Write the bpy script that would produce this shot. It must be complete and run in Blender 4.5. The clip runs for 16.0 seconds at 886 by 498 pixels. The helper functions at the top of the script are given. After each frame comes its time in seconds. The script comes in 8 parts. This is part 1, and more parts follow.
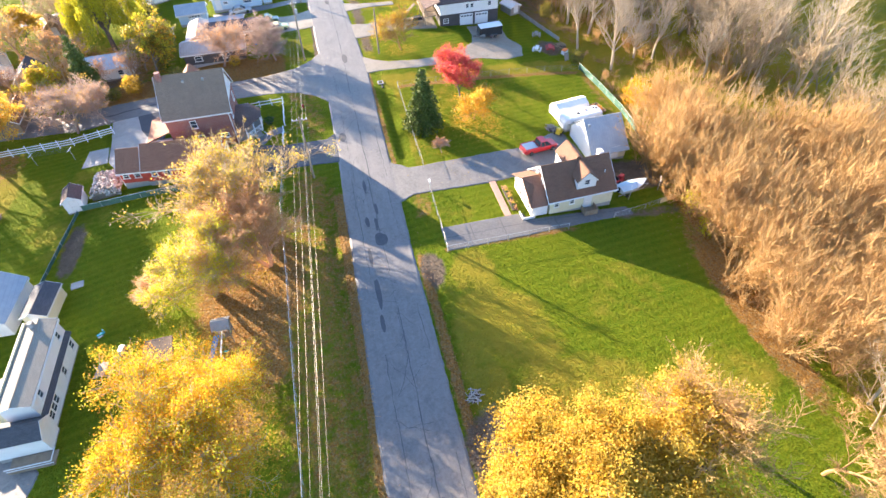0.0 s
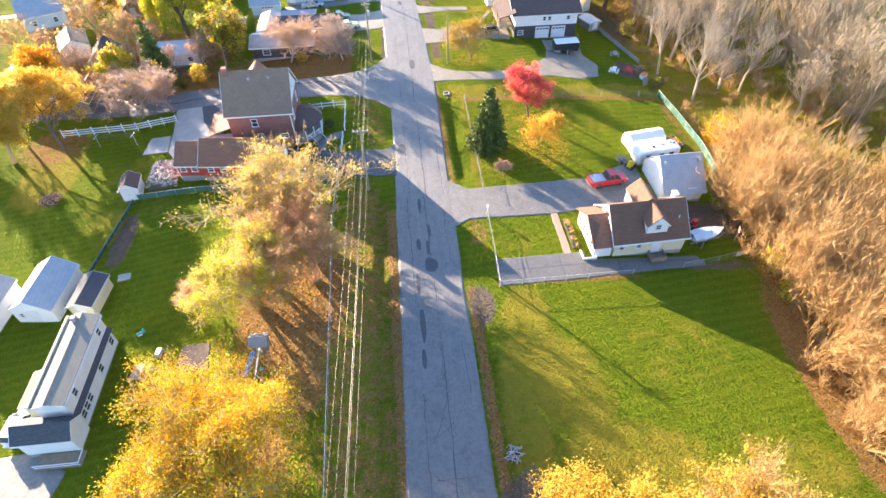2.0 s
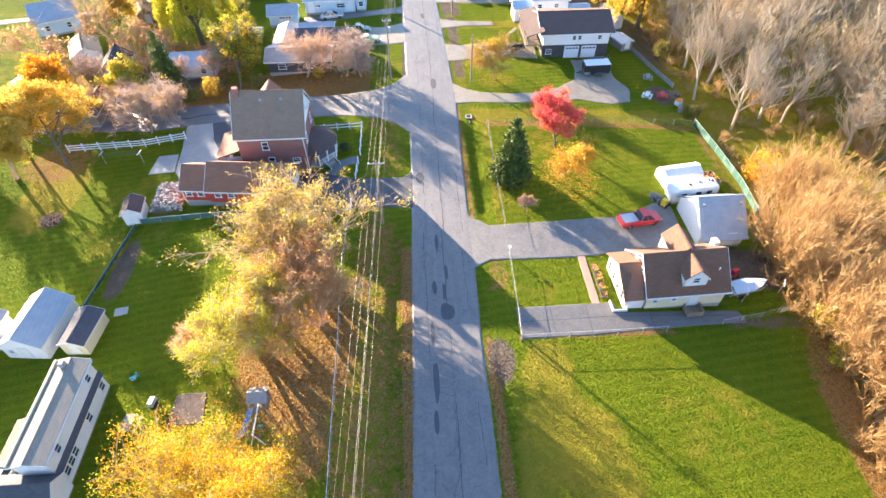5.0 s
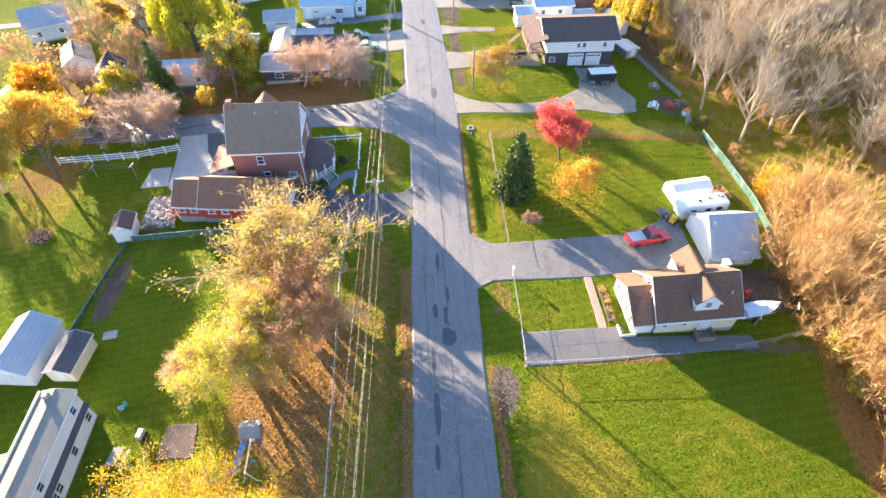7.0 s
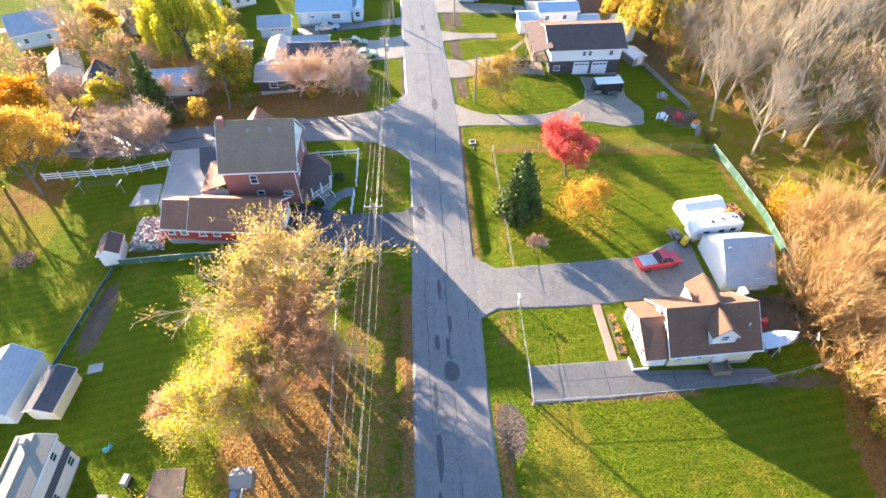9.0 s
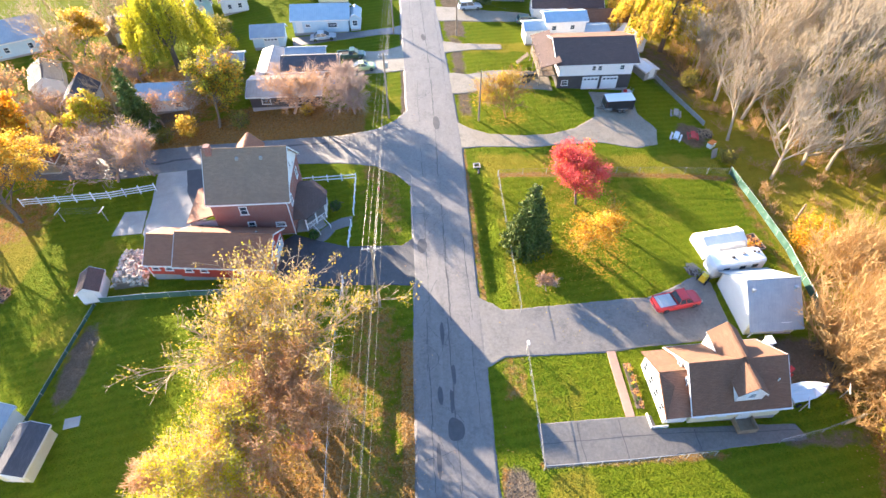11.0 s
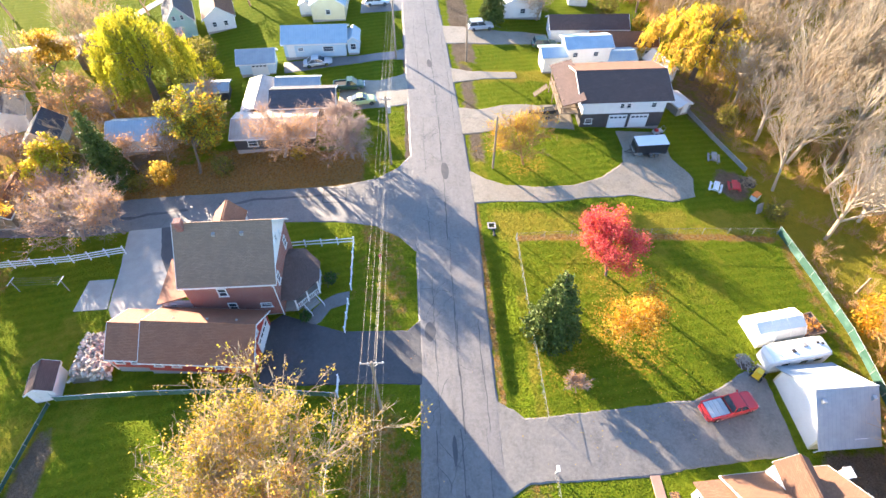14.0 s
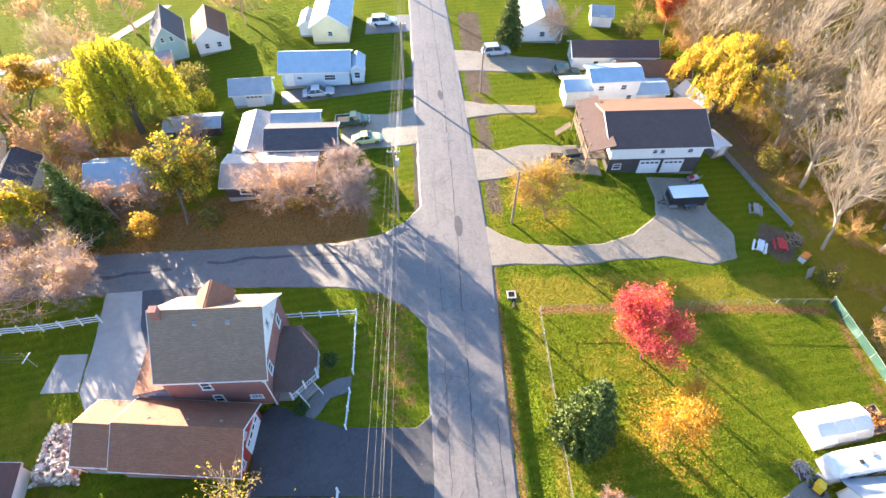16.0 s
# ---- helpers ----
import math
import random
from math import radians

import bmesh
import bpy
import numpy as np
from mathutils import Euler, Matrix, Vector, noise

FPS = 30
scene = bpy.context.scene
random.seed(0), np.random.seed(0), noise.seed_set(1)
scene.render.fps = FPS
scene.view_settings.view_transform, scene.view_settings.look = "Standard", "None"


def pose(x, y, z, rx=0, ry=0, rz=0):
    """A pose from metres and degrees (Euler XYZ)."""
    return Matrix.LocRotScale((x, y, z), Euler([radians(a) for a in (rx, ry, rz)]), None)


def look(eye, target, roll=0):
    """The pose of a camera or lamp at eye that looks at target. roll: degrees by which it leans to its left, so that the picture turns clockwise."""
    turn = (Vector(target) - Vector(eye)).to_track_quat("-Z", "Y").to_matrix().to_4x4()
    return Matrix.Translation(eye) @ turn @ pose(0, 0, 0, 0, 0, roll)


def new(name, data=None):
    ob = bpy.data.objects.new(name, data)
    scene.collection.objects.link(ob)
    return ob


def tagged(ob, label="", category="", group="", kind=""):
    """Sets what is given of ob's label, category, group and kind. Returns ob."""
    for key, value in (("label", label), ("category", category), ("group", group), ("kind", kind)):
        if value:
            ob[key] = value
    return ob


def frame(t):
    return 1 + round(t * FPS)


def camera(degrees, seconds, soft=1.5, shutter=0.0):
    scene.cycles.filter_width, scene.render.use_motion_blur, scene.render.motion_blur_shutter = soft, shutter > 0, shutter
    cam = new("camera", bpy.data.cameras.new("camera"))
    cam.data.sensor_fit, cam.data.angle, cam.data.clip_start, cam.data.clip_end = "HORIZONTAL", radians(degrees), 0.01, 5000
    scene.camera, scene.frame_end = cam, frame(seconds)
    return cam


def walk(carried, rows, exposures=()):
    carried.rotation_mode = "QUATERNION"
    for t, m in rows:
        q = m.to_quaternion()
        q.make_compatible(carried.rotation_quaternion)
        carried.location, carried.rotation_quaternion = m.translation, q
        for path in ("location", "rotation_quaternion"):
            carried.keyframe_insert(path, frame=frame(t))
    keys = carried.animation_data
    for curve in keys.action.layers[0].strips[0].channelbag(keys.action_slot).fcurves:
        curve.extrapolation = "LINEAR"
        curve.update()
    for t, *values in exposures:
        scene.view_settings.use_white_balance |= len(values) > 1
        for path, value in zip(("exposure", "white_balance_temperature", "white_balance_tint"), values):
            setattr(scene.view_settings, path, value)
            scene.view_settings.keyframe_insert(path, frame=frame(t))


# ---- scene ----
cam = camera(78.0, 16.0)
METRES, EYE, TILT, LEAN, TURN = 54.6, 51.0, 0.0, 0.0, -11.7
ROWS = [
    (0.0, 0.0, 0.0, 0.0, -1.7, -46.81, 1.59),
    (0.5, -0.0056, 0.023, 0.0015, -1.76, -46.92, 1.62),
    (1.0, -0.0109, 0.0479, 0.0041, -1.7, -47.11, 1.61),
    (1.5, -0.018, 0.0746, 0.0054, 2.04, -47.12, 1.07),
    (2.0, -0.0259, 0.1016, 0.0044, 5.89, -47.14, 0.57),
    (2.5, -0.0309, 0.1281, 0.005, 7.32, -47.19, 0.4),
    (3.0, -0.0364, 0.1523, 0.0037, 7.86, -47.18, 0.31),
    (3.5, -0.0409, 0.1746, 0.0032, 8.09, -47.2, 0.28),
    (4.0, -0.0444, 0.1952, 0.0028, 8.23, -47.2, 0.26),
    (6.5, -0.0603, 0.2806, 0.0048, 8.32, -47.32, 0.27),
    (7.0, -0.0629, 0.2968, 0.0044, 8.33, -47.42, 0.26),
    (7.5, -0.0664, 0.3144, 0.0052, 8.3, -47.53, 0.24),
    (8.0, -0.0718, 0.3344, 0.0056, 8.27, -47.66, 0.2),
    (8.5, -0.0772, 0.3574, 0.0067, 8.22, -47.82, 0.21),
    (9.0, -0.082, 0.3824, 0.0081, 8.2, -47.99, 0.22),
    (11.5, -0.1185, 0.5446, 0.0144, 8.16, -49.05, 0.01),
    (12.0, -0.1272, 0.5834, 0.0117, 8.15, -49.24, 0.01),
    (12.5, -0.1367, 0.6258, 0.0115, 8.19, -49.51, -0.07),
    (13.0, -0.1476, 0.6692, 0.0103, 8.19, -49.74, -0.1),
    (13.5, -0.1592, 0.7164, 0.0109, 8.27, -50.04, -0.14),
    (14.0, -0.1721, 0.7638, 0.0098, 8.3, -50.26, -0.19),
    (14.5, -0.1866, 0.8161, 0.0099, 8.37, -50.55, -0.28),
    (15.0, -0.1991, 0.8686, 0.0106, 8.51, -50.86, -0.29),
    (15.5, -0.2129, 0.9207, 0.0116, 8.67, -51.11, -0.26),
    (16.0, -0.2274, 0.9725, 0.0091, 8.88, -51.29, -0.37),
]
walk(cam, [(t, pose(0, 0, EYE, TILT, LEAN, TURN) @ pose(METRES * x, METRES * y, METRES * z, 90 + pitch, roll, yaw)) for t, x, y, z, yaw, pitch, roll in ROWS],
     exposures=((0.0, 2.74, 6500, 16), (16.0, 2.74, 6500, 16)))

# ---- daylight: low sun from the north-west, clear sky ----
SUN_EL, SUN_X, SUN_Y = 13.0, -0.64, 0.77
world = bpy.data.worlds.new("sky")
scene.world = world
world.use_nodes = True
_wn = world.node_tree
_sky = _wn.nodes.new("ShaderNodeTexSky")
_sky.sky_type, _sky.sun_disc = "NISHITA", False
_sky.sun_elevation, _sky.sun_rotation = radians(SUN_EL), math.atan2(SUN_X, SUN_Y)
_sky.dust_density, _sky.air_density = 0.4, 1.0
_sky.ozone_density = 3.5
_wn.links.new(_sky.outputs[0], _wn.nodes["Background"].inputs[0])
_wn.nodes["Background"].inputs[1].default_value = 0.112
_sl = bpy.data.lights.new("sun", "SUN")
_sl.energy, _sl.angle, _sl.color = 5.0, radians(0.5), (1.0, 0.84, 0.62)
_so = new("sun", _sl)
_so.matrix_world = look((SUN_X * 300, SUN_Y * 300, 300 * math.tan(radians(SUN_EL))), (0, 0, 0))

# ---- materials ----
def nodes_of(name):
    m = bpy.data.materials.new(name)
    m.use_nodes = True
    nt = m.node_tree
    return m, nt, nt.nodes["Principled BSDF"]


def n_(nt, kind, **kw):
    nd = nt.nodes.new(kind)
    for k, v in kw.items():
        if k in nd.inputs:
            nd.inputs[k].default_value = v
    return nd


def noise_(nt, vec, scale, detail=4.0, rough=0.6):
    nd = n_(nt, "ShaderNodeTexNoise", Scale=scale, Detail=detail, Roughness=rough)
    nt.links.new(vec, nd.inputs["Vector"])
    return nd.outputs["Fac"]


def ramp_(nt, fac, lo, hi, a=0.0, b=1.0):
    nd = n_(nt, "ShaderNodeMapRange")
    nd.clamp = True
    for i, v in enumerate((lo, hi, a, b)):
        nd.inputs[1 + i].default_value = v
    nt.links.new(fac, nd.inputs[0])
    return nd.outputs[0]


def mix_(nt, fac, a, b, blend="MIX"):
    nd = nt.nodes.new("ShaderNodeMix")
    nd.data_type, nd.blend_type = "RGBA", blend
    for sock, v in ((nd.inputs[0], fac), (nd.inputs[6], a), (nd.inputs[7], b)):
        if isinstance(v, (int, float)):
            sock.default_value = v
        elif isinstance(v, tuple):
            sock.default_value = (*v, 1.0) if len(v) == 3 else v
        else:
            nt.links.new(v, sock)
    return nd.outputs[2]


def math_(nt, op, a, b):
    nd = nt.nodes.new("ShaderNodeMath")
    nd.operation = op
    for sock, v in zip(nd.inputs, (a, b)):
        if isinstance(v, (int, float)):
            sock.default_value = v
        else:
            nt.links.new(v, sock)
    return nd.outputs[0]


def bump_(nt, bs, height, strength, dist):
    nd = n_(nt, "ShaderNodeBump", Strength=strength, Distance=dist)
    nt.links.new(height, nd.inputs["Height"])
    nt.links.new(nd.outputs[0], bs.inputs["Normal"])


def place_(nt):
    return nt.nodes.new("ShaderNodeNewGeometry").outputs["Position"]


def surf(name, c1, c2, scale=1.5, rough=0.8, bump=0.3, fine=25.0, stain=None, metal=0.0, dist=0.03, each=0.0):
    """A plain worn surface: two tones at a large scale, grain and relief at a fine one, and an optional stain colour."""
    m, nt, bs = nodes_of(name)
    pos = place_(nt)
    col = mix_(nt, ramp_(nt, noise_(nt, pos, scale), 0.3, 0.7), c1, c2)
    grain = noise_(nt, pos, fine, 3.0)
    col = mix_(nt, ramp_(nt, grain, 0.25, 0.75, 0.0, 0.45), col, tuple(0.55 * v for v in c1))
    if stain:
        col = mix_(nt, ramp_(nt, noise_(nt, pos, scale * 0.45, 5.0), 0.55, 0.72, 0.0, 0.7), col, stain)
    if each:
        rnd = nt.nodes.new("ShaderNodeObjectInfo").outputs["Random"]
        hsv = n_(nt, "ShaderNodeHueSaturation")
        nt.links.new(ramp_(nt, rnd, 0, 1, 1 - each, 1 + each), hsv.inputs["Value"])
        nt.links.new(col, hsv.inputs["Color"])
        col = hsv.outputs[0]
    nt.links.new(col, bs.inputs["Base Color"])
    bs.inputs["Roughness"].default_value, bs.inputs["Metallic"].default_value = rough, metal
    if bump:
        bump_(nt, bs, grain, bump, dist)
    return m


def shingle(name, c1, c2, c3):
    """Asphalt shingles: courses, tabs of slightly different tone and streaks."""
    m, nt, bs = nodes_of(name)
    tc = nt.nodes.new("ShaderNodeTexCoord").outputs["UV"]
    br = n_(nt, "ShaderNodeTexBrick", Scale=1.0)
    br.inputs["Color1"].default_value, br.inputs["Color2"].default_value = (*c1, 1), (*c2, 1)
    br.inputs["Mortar"].default_value = (*(0.45 * v for v in c1), 1)
    for k, v in (("Mortar Size", 0.012), ("Brick Width", 0.34), ("Row Height", 0.15), ("Bias", -0.1)):
        br.inputs[k].default_value = v
    nt.links.new(tc, br.inputs["Vector"])
    pos = place_(nt)
    col = mix_(nt, ramp_(nt, noise_(nt, pos, 0.8, 5.0), 0.4, 0.75, 0, 0.6), br.outputs["Color"], c3)
    nt.links.new(col, bs.inputs["Base Color"])
    bs.inputs["Roughness"].default_value = 0.85
    bump_(nt, bs, math_(nt, "ADD", br.outputs["Fac"], noise_(nt, pos, 60.0, 2.0)), 0.35, 0.02)
    return m


def siding(name, c1, c2, pitch=0.13, axis="Z", grime=(0.35, 0.32, 0.27)):
    """Lapped boards or ribs: thin shadow lines put into the colour along one axis, with streaks of dirt."""
    m, nt, bs = nodes_of(name)
    pos = place_(nt)
    sep = nt.nodes.new("ShaderNodeSeparateXYZ")
    nt.links.new(pos, sep.inputs[0])
    saw = math_(nt, "FRACT", math_(nt, "DIVIDE", sep.outputs[axis], pitch), 0)
    col = mix_(nt, ramp_(nt, noise_(nt, pos, 0.9, 5.0), 0.35, 0.7), c1, c2)
    col = mix_(nt, ramp_(nt, noise_(nt, pos, 2.3, 6.0, 0.7), 0.56, 0.8, 0, 0.45), col, grime)
    col = mix_(nt, ramp_(nt, saw, 0.0, 0.12, 0.35, 0.0), col, tuple(0.4 * v for v in c1))
    nt.links.new(col, bs.inputs["Base Color"])
    bs.inputs["Roughness"].default_value = 0.6
    bump_(nt, bs, saw, 0.5, 0.02)
    return m


def brickwork(name):
    m, nt, bs = nodes_of(name)
    tc = nt.nodes.new("ShaderNodeTexCoord").outputs["UV"]
    br = n_(nt, "ShaderNodeTexBrick", Scale=1.0)
    br.inputs["Color1"].default_value, br.inputs["Color2"].default_value = (0.24, 0.07, 0.05, 1), (0.32, 0.11, 0.08, 1)
    br.inputs["Mortar"].default_value = (0.3, 0.25, 0.22, 1)
    for k, v in (("Mortar Size", 0.008), ("Brick Width", 0.22), ("Row Height", 0.075)):
        br.inputs[k].default_value = v
    nt.links.new(tc, br.inputs["Vector"])
    pos = place_(nt)
    col = mix_(nt, ramp_(nt, noise_(nt, pos, 0.7, 5.0), 0.4, 0.75, 0, 0.5), br.outputs["Color"], (0.17, 0.055, 0.045))
    nt.links.new(col, bs.inputs["Base Color"])
    bs.inputs["Roughness"].default_value = 0.85
    bump_(nt, bs, br.outputs["Fac"], -0.4, 0.01)
    return m


def leafy(name, cols, gloss=0.5, through_=0.45):
    """Leaves: each island takes one of several tones; light shines partly through."""
    m, nt, bs = nodes_of(name)
    rnd = nt.nodes.new("ShaderNodeNewGeometry").outputs["Random Per Island"]
    cr = nt.nodes.new("ShaderNodeValToRGB")
    cr.color_ramp.elements[0].position, cr.color_ramp.elements[0].color = 0.0, (*cols[0], 1)
    cr.color_ramp.elements[1].position, cr.color_ramp.elements[1].color = 1.0, (*cols[-1], 1)
    for i, c in enumerate(cols[1:-1]):
        e = cr.color_ramp.elements.new((i + 1) / (len(cols) - 1))
        e.color = (*c, 1)
    nt.links.new(rnd, cr.inputs[0])
    col = mix_(nt, ramp_(nt, noise_(nt, place_(nt), 0.35, 3.0), 0.35, 0.7, 0.0, 0.5), cr.outputs[0], cols[0])
    nt.links.new(col, bs.inputs["Base Color"])
    bs.inputs["Roughness"].default_value = gloss
    bs.inputs["Specular IOR Level"].default_value = 0.2
    tr = nt.nodes.new("ShaderNodeBsdfTranslucent")
    nt.links.new(col, tr.inputs[0])
    mx = nt.nodes.new("ShaderNodeMixShader")
    mx.inputs[0].default_value = through_
    nt.links.new(bs.outputs[0], mx.inputs[1])
    nt.links.new(tr.outputs[0], mx.inputs[2])
    nt.links.new(mx.outputs[0], nt.nodes["Material Output"].inputs[0])
    return m


def glassy(name, col=(0.03, 0.04, 0.05), rough=0.08):
    m, nt, bs = nodes_of(name)
    pos = place_(nt)
    nt.links.new(mix_(nt, ramp_(nt, noise_(nt, pos, 2.0), 0.3, 0.7), col, tuple(1.8 * v for v in col)), bs.inputs["Base Color"])
    bs.inputs["Roughness"].default_value, bs.inputs["IOR"].default_value = rough, 1.5
    return m


def paint(name, c, rough=0.3, coat=0.6, metal=0.0):
    m, nt, bs = nodes_of(name)
    pos = place_(nt)
    col = mix_(nt, ramp_(nt, noise_(nt, pos, 3.0, 5.0), 0.4, 0.8, 0, 0.35), c, tuple(0.7 * v + 0.03 for v in c))
    nt.links.new(col, bs.inputs["Base Color"])
    bs.inputs["Roughness"].default_value, bs.inputs["Metallic"].default_value = rough, metal
    bs.inputs["Coat Weight"].default_value = coat
    return m


def ground_material():
    m, nt, bs = nodes_of("lawn_and_leaf_litter")
    pos = place_(nt)

    def cover(name, wob, scale):
        at = nt.nodes.new("ShaderNodeAttribute")
        at.attribute_name = name
        nz = noise_(nt, pos, scale, 6.0, 0.7)
        return ramp_(nt, math_(nt, "ADD", at.outputs["Fac"], math_(nt, "MULTIPLY", math_(nt, "SUBTRACT", nz, 0.5), wob)), 0.35, 0.65)

    big, mid, fine = noise_(nt, pos, 0.07, 5.0), noise_(nt, pos, 0.8, 5.0, 0.7), noise_(nt, pos, 7.0, 5.0, 0.75)
    col = mix_(nt, ramp_(nt, big, 0.35, 0.65), (0.155, 0.262, 0.014), (0.270, 0.345, 0.018))
    col = mix_(nt, ramp_(nt, mid, 0.4, 0.75, 0, 0.6), col, (0.31, 0.31, 0.024))
    col = mix_(nt, ramp_(nt, fine, 0.35, 0.7, 0.55, 0.0), col, (0.07, 0.125, 0.008))
    col = mix_(nt, ramp_(nt, noise_(nt, pos, 2.6, 3.0, 0.6), 0.5, 0.72, 0, 0.5), col, (0.34, 0.34, 0.025))
    # mown stripes
    sep = nt.nodes.new("ShaderNodeSeparateXYZ")
    nt.links.new(pos, sep.inputs[0])
    run = math_(nt, "ADD", math_(nt, "MULTIPLY", sep.outputs[0], -0.16), math_(nt, "ADD", sep.outputs[1], math_(nt, "MULTIPLY", mid, 0.9)))
    wave = math_(nt, "SINE", math_(nt, "MULTIPLY", run, 5.2), 0)
    col = mix_(nt, ramp_(nt, wave, -0.4, 0.8, 0, 0.2), col, (0.33, 0.40, 0.035))
    dry = mix_(nt, ramp_(nt, mid, 0.35, 0.65), (0.56, 0.40, 0.05), (0.40, 0.36, 0.035))
    dry = mix_(nt, ramp_(nt, fine, 0.4, 0.7, 0, 0.6), dry, (0.42, 0.32, 0.08))
    col = mix_(nt, math_(nt, "MULTIPLY", cover("dry", 1.3, 0.3), 0.7), col, dry)
    vor = n_(nt, "ShaderNodeTexVoronoi", Scale=5.5)
    nt.links.new(pos, vor.inputs["Vector"])
    hue = nt.nodes.new("ShaderNodeSeparateColor")
    nt.links.new(vor.outputs["Color"], hue.inputs[0])
    litter = mix_(nt, hue.outputs[0], (0.36, 0.18, 0.06), (0.62, 0.33, 0.09))
    litter = mix_(nt, ramp_(nt, hue.outputs[1], 0.55, 0.7, 0, 1), litter, (0.48, 0.31, 0.14))
    litter = mix_(nt, ramp_(nt, fine, 0.3, 0.6, 0.5, 0), litter, (0.15, 0.13, 0.035))
    col = mix_(nt, cover("leaf", 1.3, 0.9), col, litter)
    gold = mix_(nt, hue.outputs[1], (0.55, 0.33, 0.04), (0.62, 0.44, 0.06))
    spot = math_(nt, "MULTIPLY", cover("gold", 0.9, 0.6), ramp_(nt, hue.outputs[2], 0.62, 0.72))
    col = mix_(nt, spot, col, gold)
    soil = mix_(nt, ramp_(nt, mid, 0.35, 0.7), (0.24, 0.19, 0.145), (0.34, 0.27, 0.205))
    soil = mix_(nt, ramp_(nt, fine, 0.4, 0.7, 0, 0.6), soil, (0.07, 0.055, 0.04))
    col = mix_(nt, cover("bare", 1.0, 0.8), col, soil)
    nt.links.new(col, bs.inputs["Base Color"])
    bs.inputs["Roughness"].default_value = 0.9
    bs.inputs["Specular IOR Level"].default_value = 0.05
    # blades stand nearly upright: their faces lean all ways and let light through
    blade = n_(nt, "ShaderNodeTexNoise", Scale=9.0, Detail=3.0, Roughness=0.75)
    nt.links.new(pos, blade.inputs["Vector"])
    lean = n_(nt, "ShaderNodeVectorMath")
    lean.operation = "MULTIPLY_ADD"
    nt.links.new(blade.outputs["Color"], lean.inputs[0])
    lean.inputs[1].default_value, lean.inputs[2].default_value = (8.0, 8.0, 0.0), (-4.0, -4.0, 0.55)
    face = n_(nt, "ShaderNodeVectorMath")
    face.operation = "NORMALIZE"
    nt.links.new(lean.outputs[0], face.inputs[0])
    nt.links.new(face.outputs[0], bs.inputs["Normal"])
    back = nt.nodes.new("ShaderNodeBsdfTranslucent")
    nt.links.new(col, back.inputs["Color"])
    nt.links.new(face.outputs[0], back.inputs["Normal"])
    both = nt.nodes.new("ShaderNodeMixShader")
    both.inputs[0].default_value = 0.5
    nt.links.new(bs.outputs[0], both.inputs[1])
    nt.links.new(back.outputs[0], both.inputs[2])
    nt.links.new(both.outputs[0], nt.nodes["Material Output"].inputs[0])
    return m


def asphalt(name, c1, c2, dark, streak=True):
    m, nt, bs = nodes_of(name)
    pos = place_(nt)
    mp = n_(nt, "ShaderNodeMapping")
    mp.inputs["Scale"].default_value = (1.6, 0.16, 1.0) if streak else (0.6, 0.6, 0.6)
    nt.links.new(pos, mp.inputs[0])
    col = mix_(nt, ramp_(nt, noise_(nt, mp.outputs[0], 0.8, 6.0, 0.65), 0.3, 0.7), c1, c2)
    col = mix_(nt, ramp_(nt, noise_(nt, pos, 0.55, 7.0, 0.75), 0.48, 0.7, 0, 0.7), col, dark)
    grit = noise_(nt, pos, 22.0, 4.0, 0.8)
    col = mix_(nt, ramp_(nt, noise_(nt, pos, 3.2, 5.0, 0.75), 0.42, 0.66, 0.0, 0.6), col, tuple(1.3 * v for v in c2))
    col = mix_(nt, ramp_(nt, grit, 0.35, 0.75, 0.35, 0.0), col, tuple(0.5 * v for v in dark))
    nt.links.new(col, bs.inputs["Base Color"])
    bs.inputs["Roughness"].default_value = 0.58
    bump_(nt, bs, math_(nt, "ADD", grit, noise_(nt, pos, 1.2, 5.0)), 0.6, 0.06)
    return m


M = {}
M["ground"] = ground_material()
M["road"] = asphalt("worn_grey_asphalt", (0.148, 0.136, 0.128), (0.205, 0.188, 0.176), (0.095, 0.088, 0.084))
M["side_road"] = asphalt("grey_side_road_asphalt", (0.142, 0.134, 0.128), (0.19, 0.178, 0.166), (0.095, 0.09, 0.088), False)
M["new_asphalt"] = asphalt("dark_driveway_asphalt", (0.045, 0.045, 0.05), (0.07, 0.068, 0.072), (0.03, 0.03, 0.035), False)
M["gravel"] = asphalt("crushed_gravel", (0.25, 0.21, 0.16), (0.32, 0.27, 0.21), (0.14, 0.12, 0.07), False)
M["old_drive"] = asphalt("cracked_grey_driveway", (0.155, 0.143, 0.128), (0.235, 0.214, 0.19), (0.08, 0.074, 0.07), False)
M["slab"] = asphalt("cracked_dark_parking_slab", (0.125, 0.115, 0.105), (0.17, 0.158, 0.145), (0.09, 0.086, 0.085), False)
M["tar"] = surf("tar_crack_seal", (0.06, 0.058, 0.06), (0.10, 0.095, 0.095), 2.0, 0.6, 0.2)
M["patch"] = surf("dark_asphalt_patch", (0.07, 0.07, 0.075), (0.10, 0.097, 0.10), 1.2, 0.85, 0.4)
M["concrete"] = surf("pale_concrete", (0.36, 0.335, 0.30), (0.45, 0.415, 0.37), 0.8, 0.85, 0.2, 15, (0.30, 0.27, 0.24))
M["brick_path"] = surf("tan_brick_path", (0.42, 0.24, 0.17), (0.50, 0.31, 0.23), 2.5, 0.85, 0.3, 12, (0.3, 0.2, 0.15))
M["white_wood"] = surf("white_painted_wood", (0.78, 0.77, 0.74), (0.82, 0.81, 0.79), 1.2, 0.5, 0.1, 20, (0.62, 0.6, 0.55))
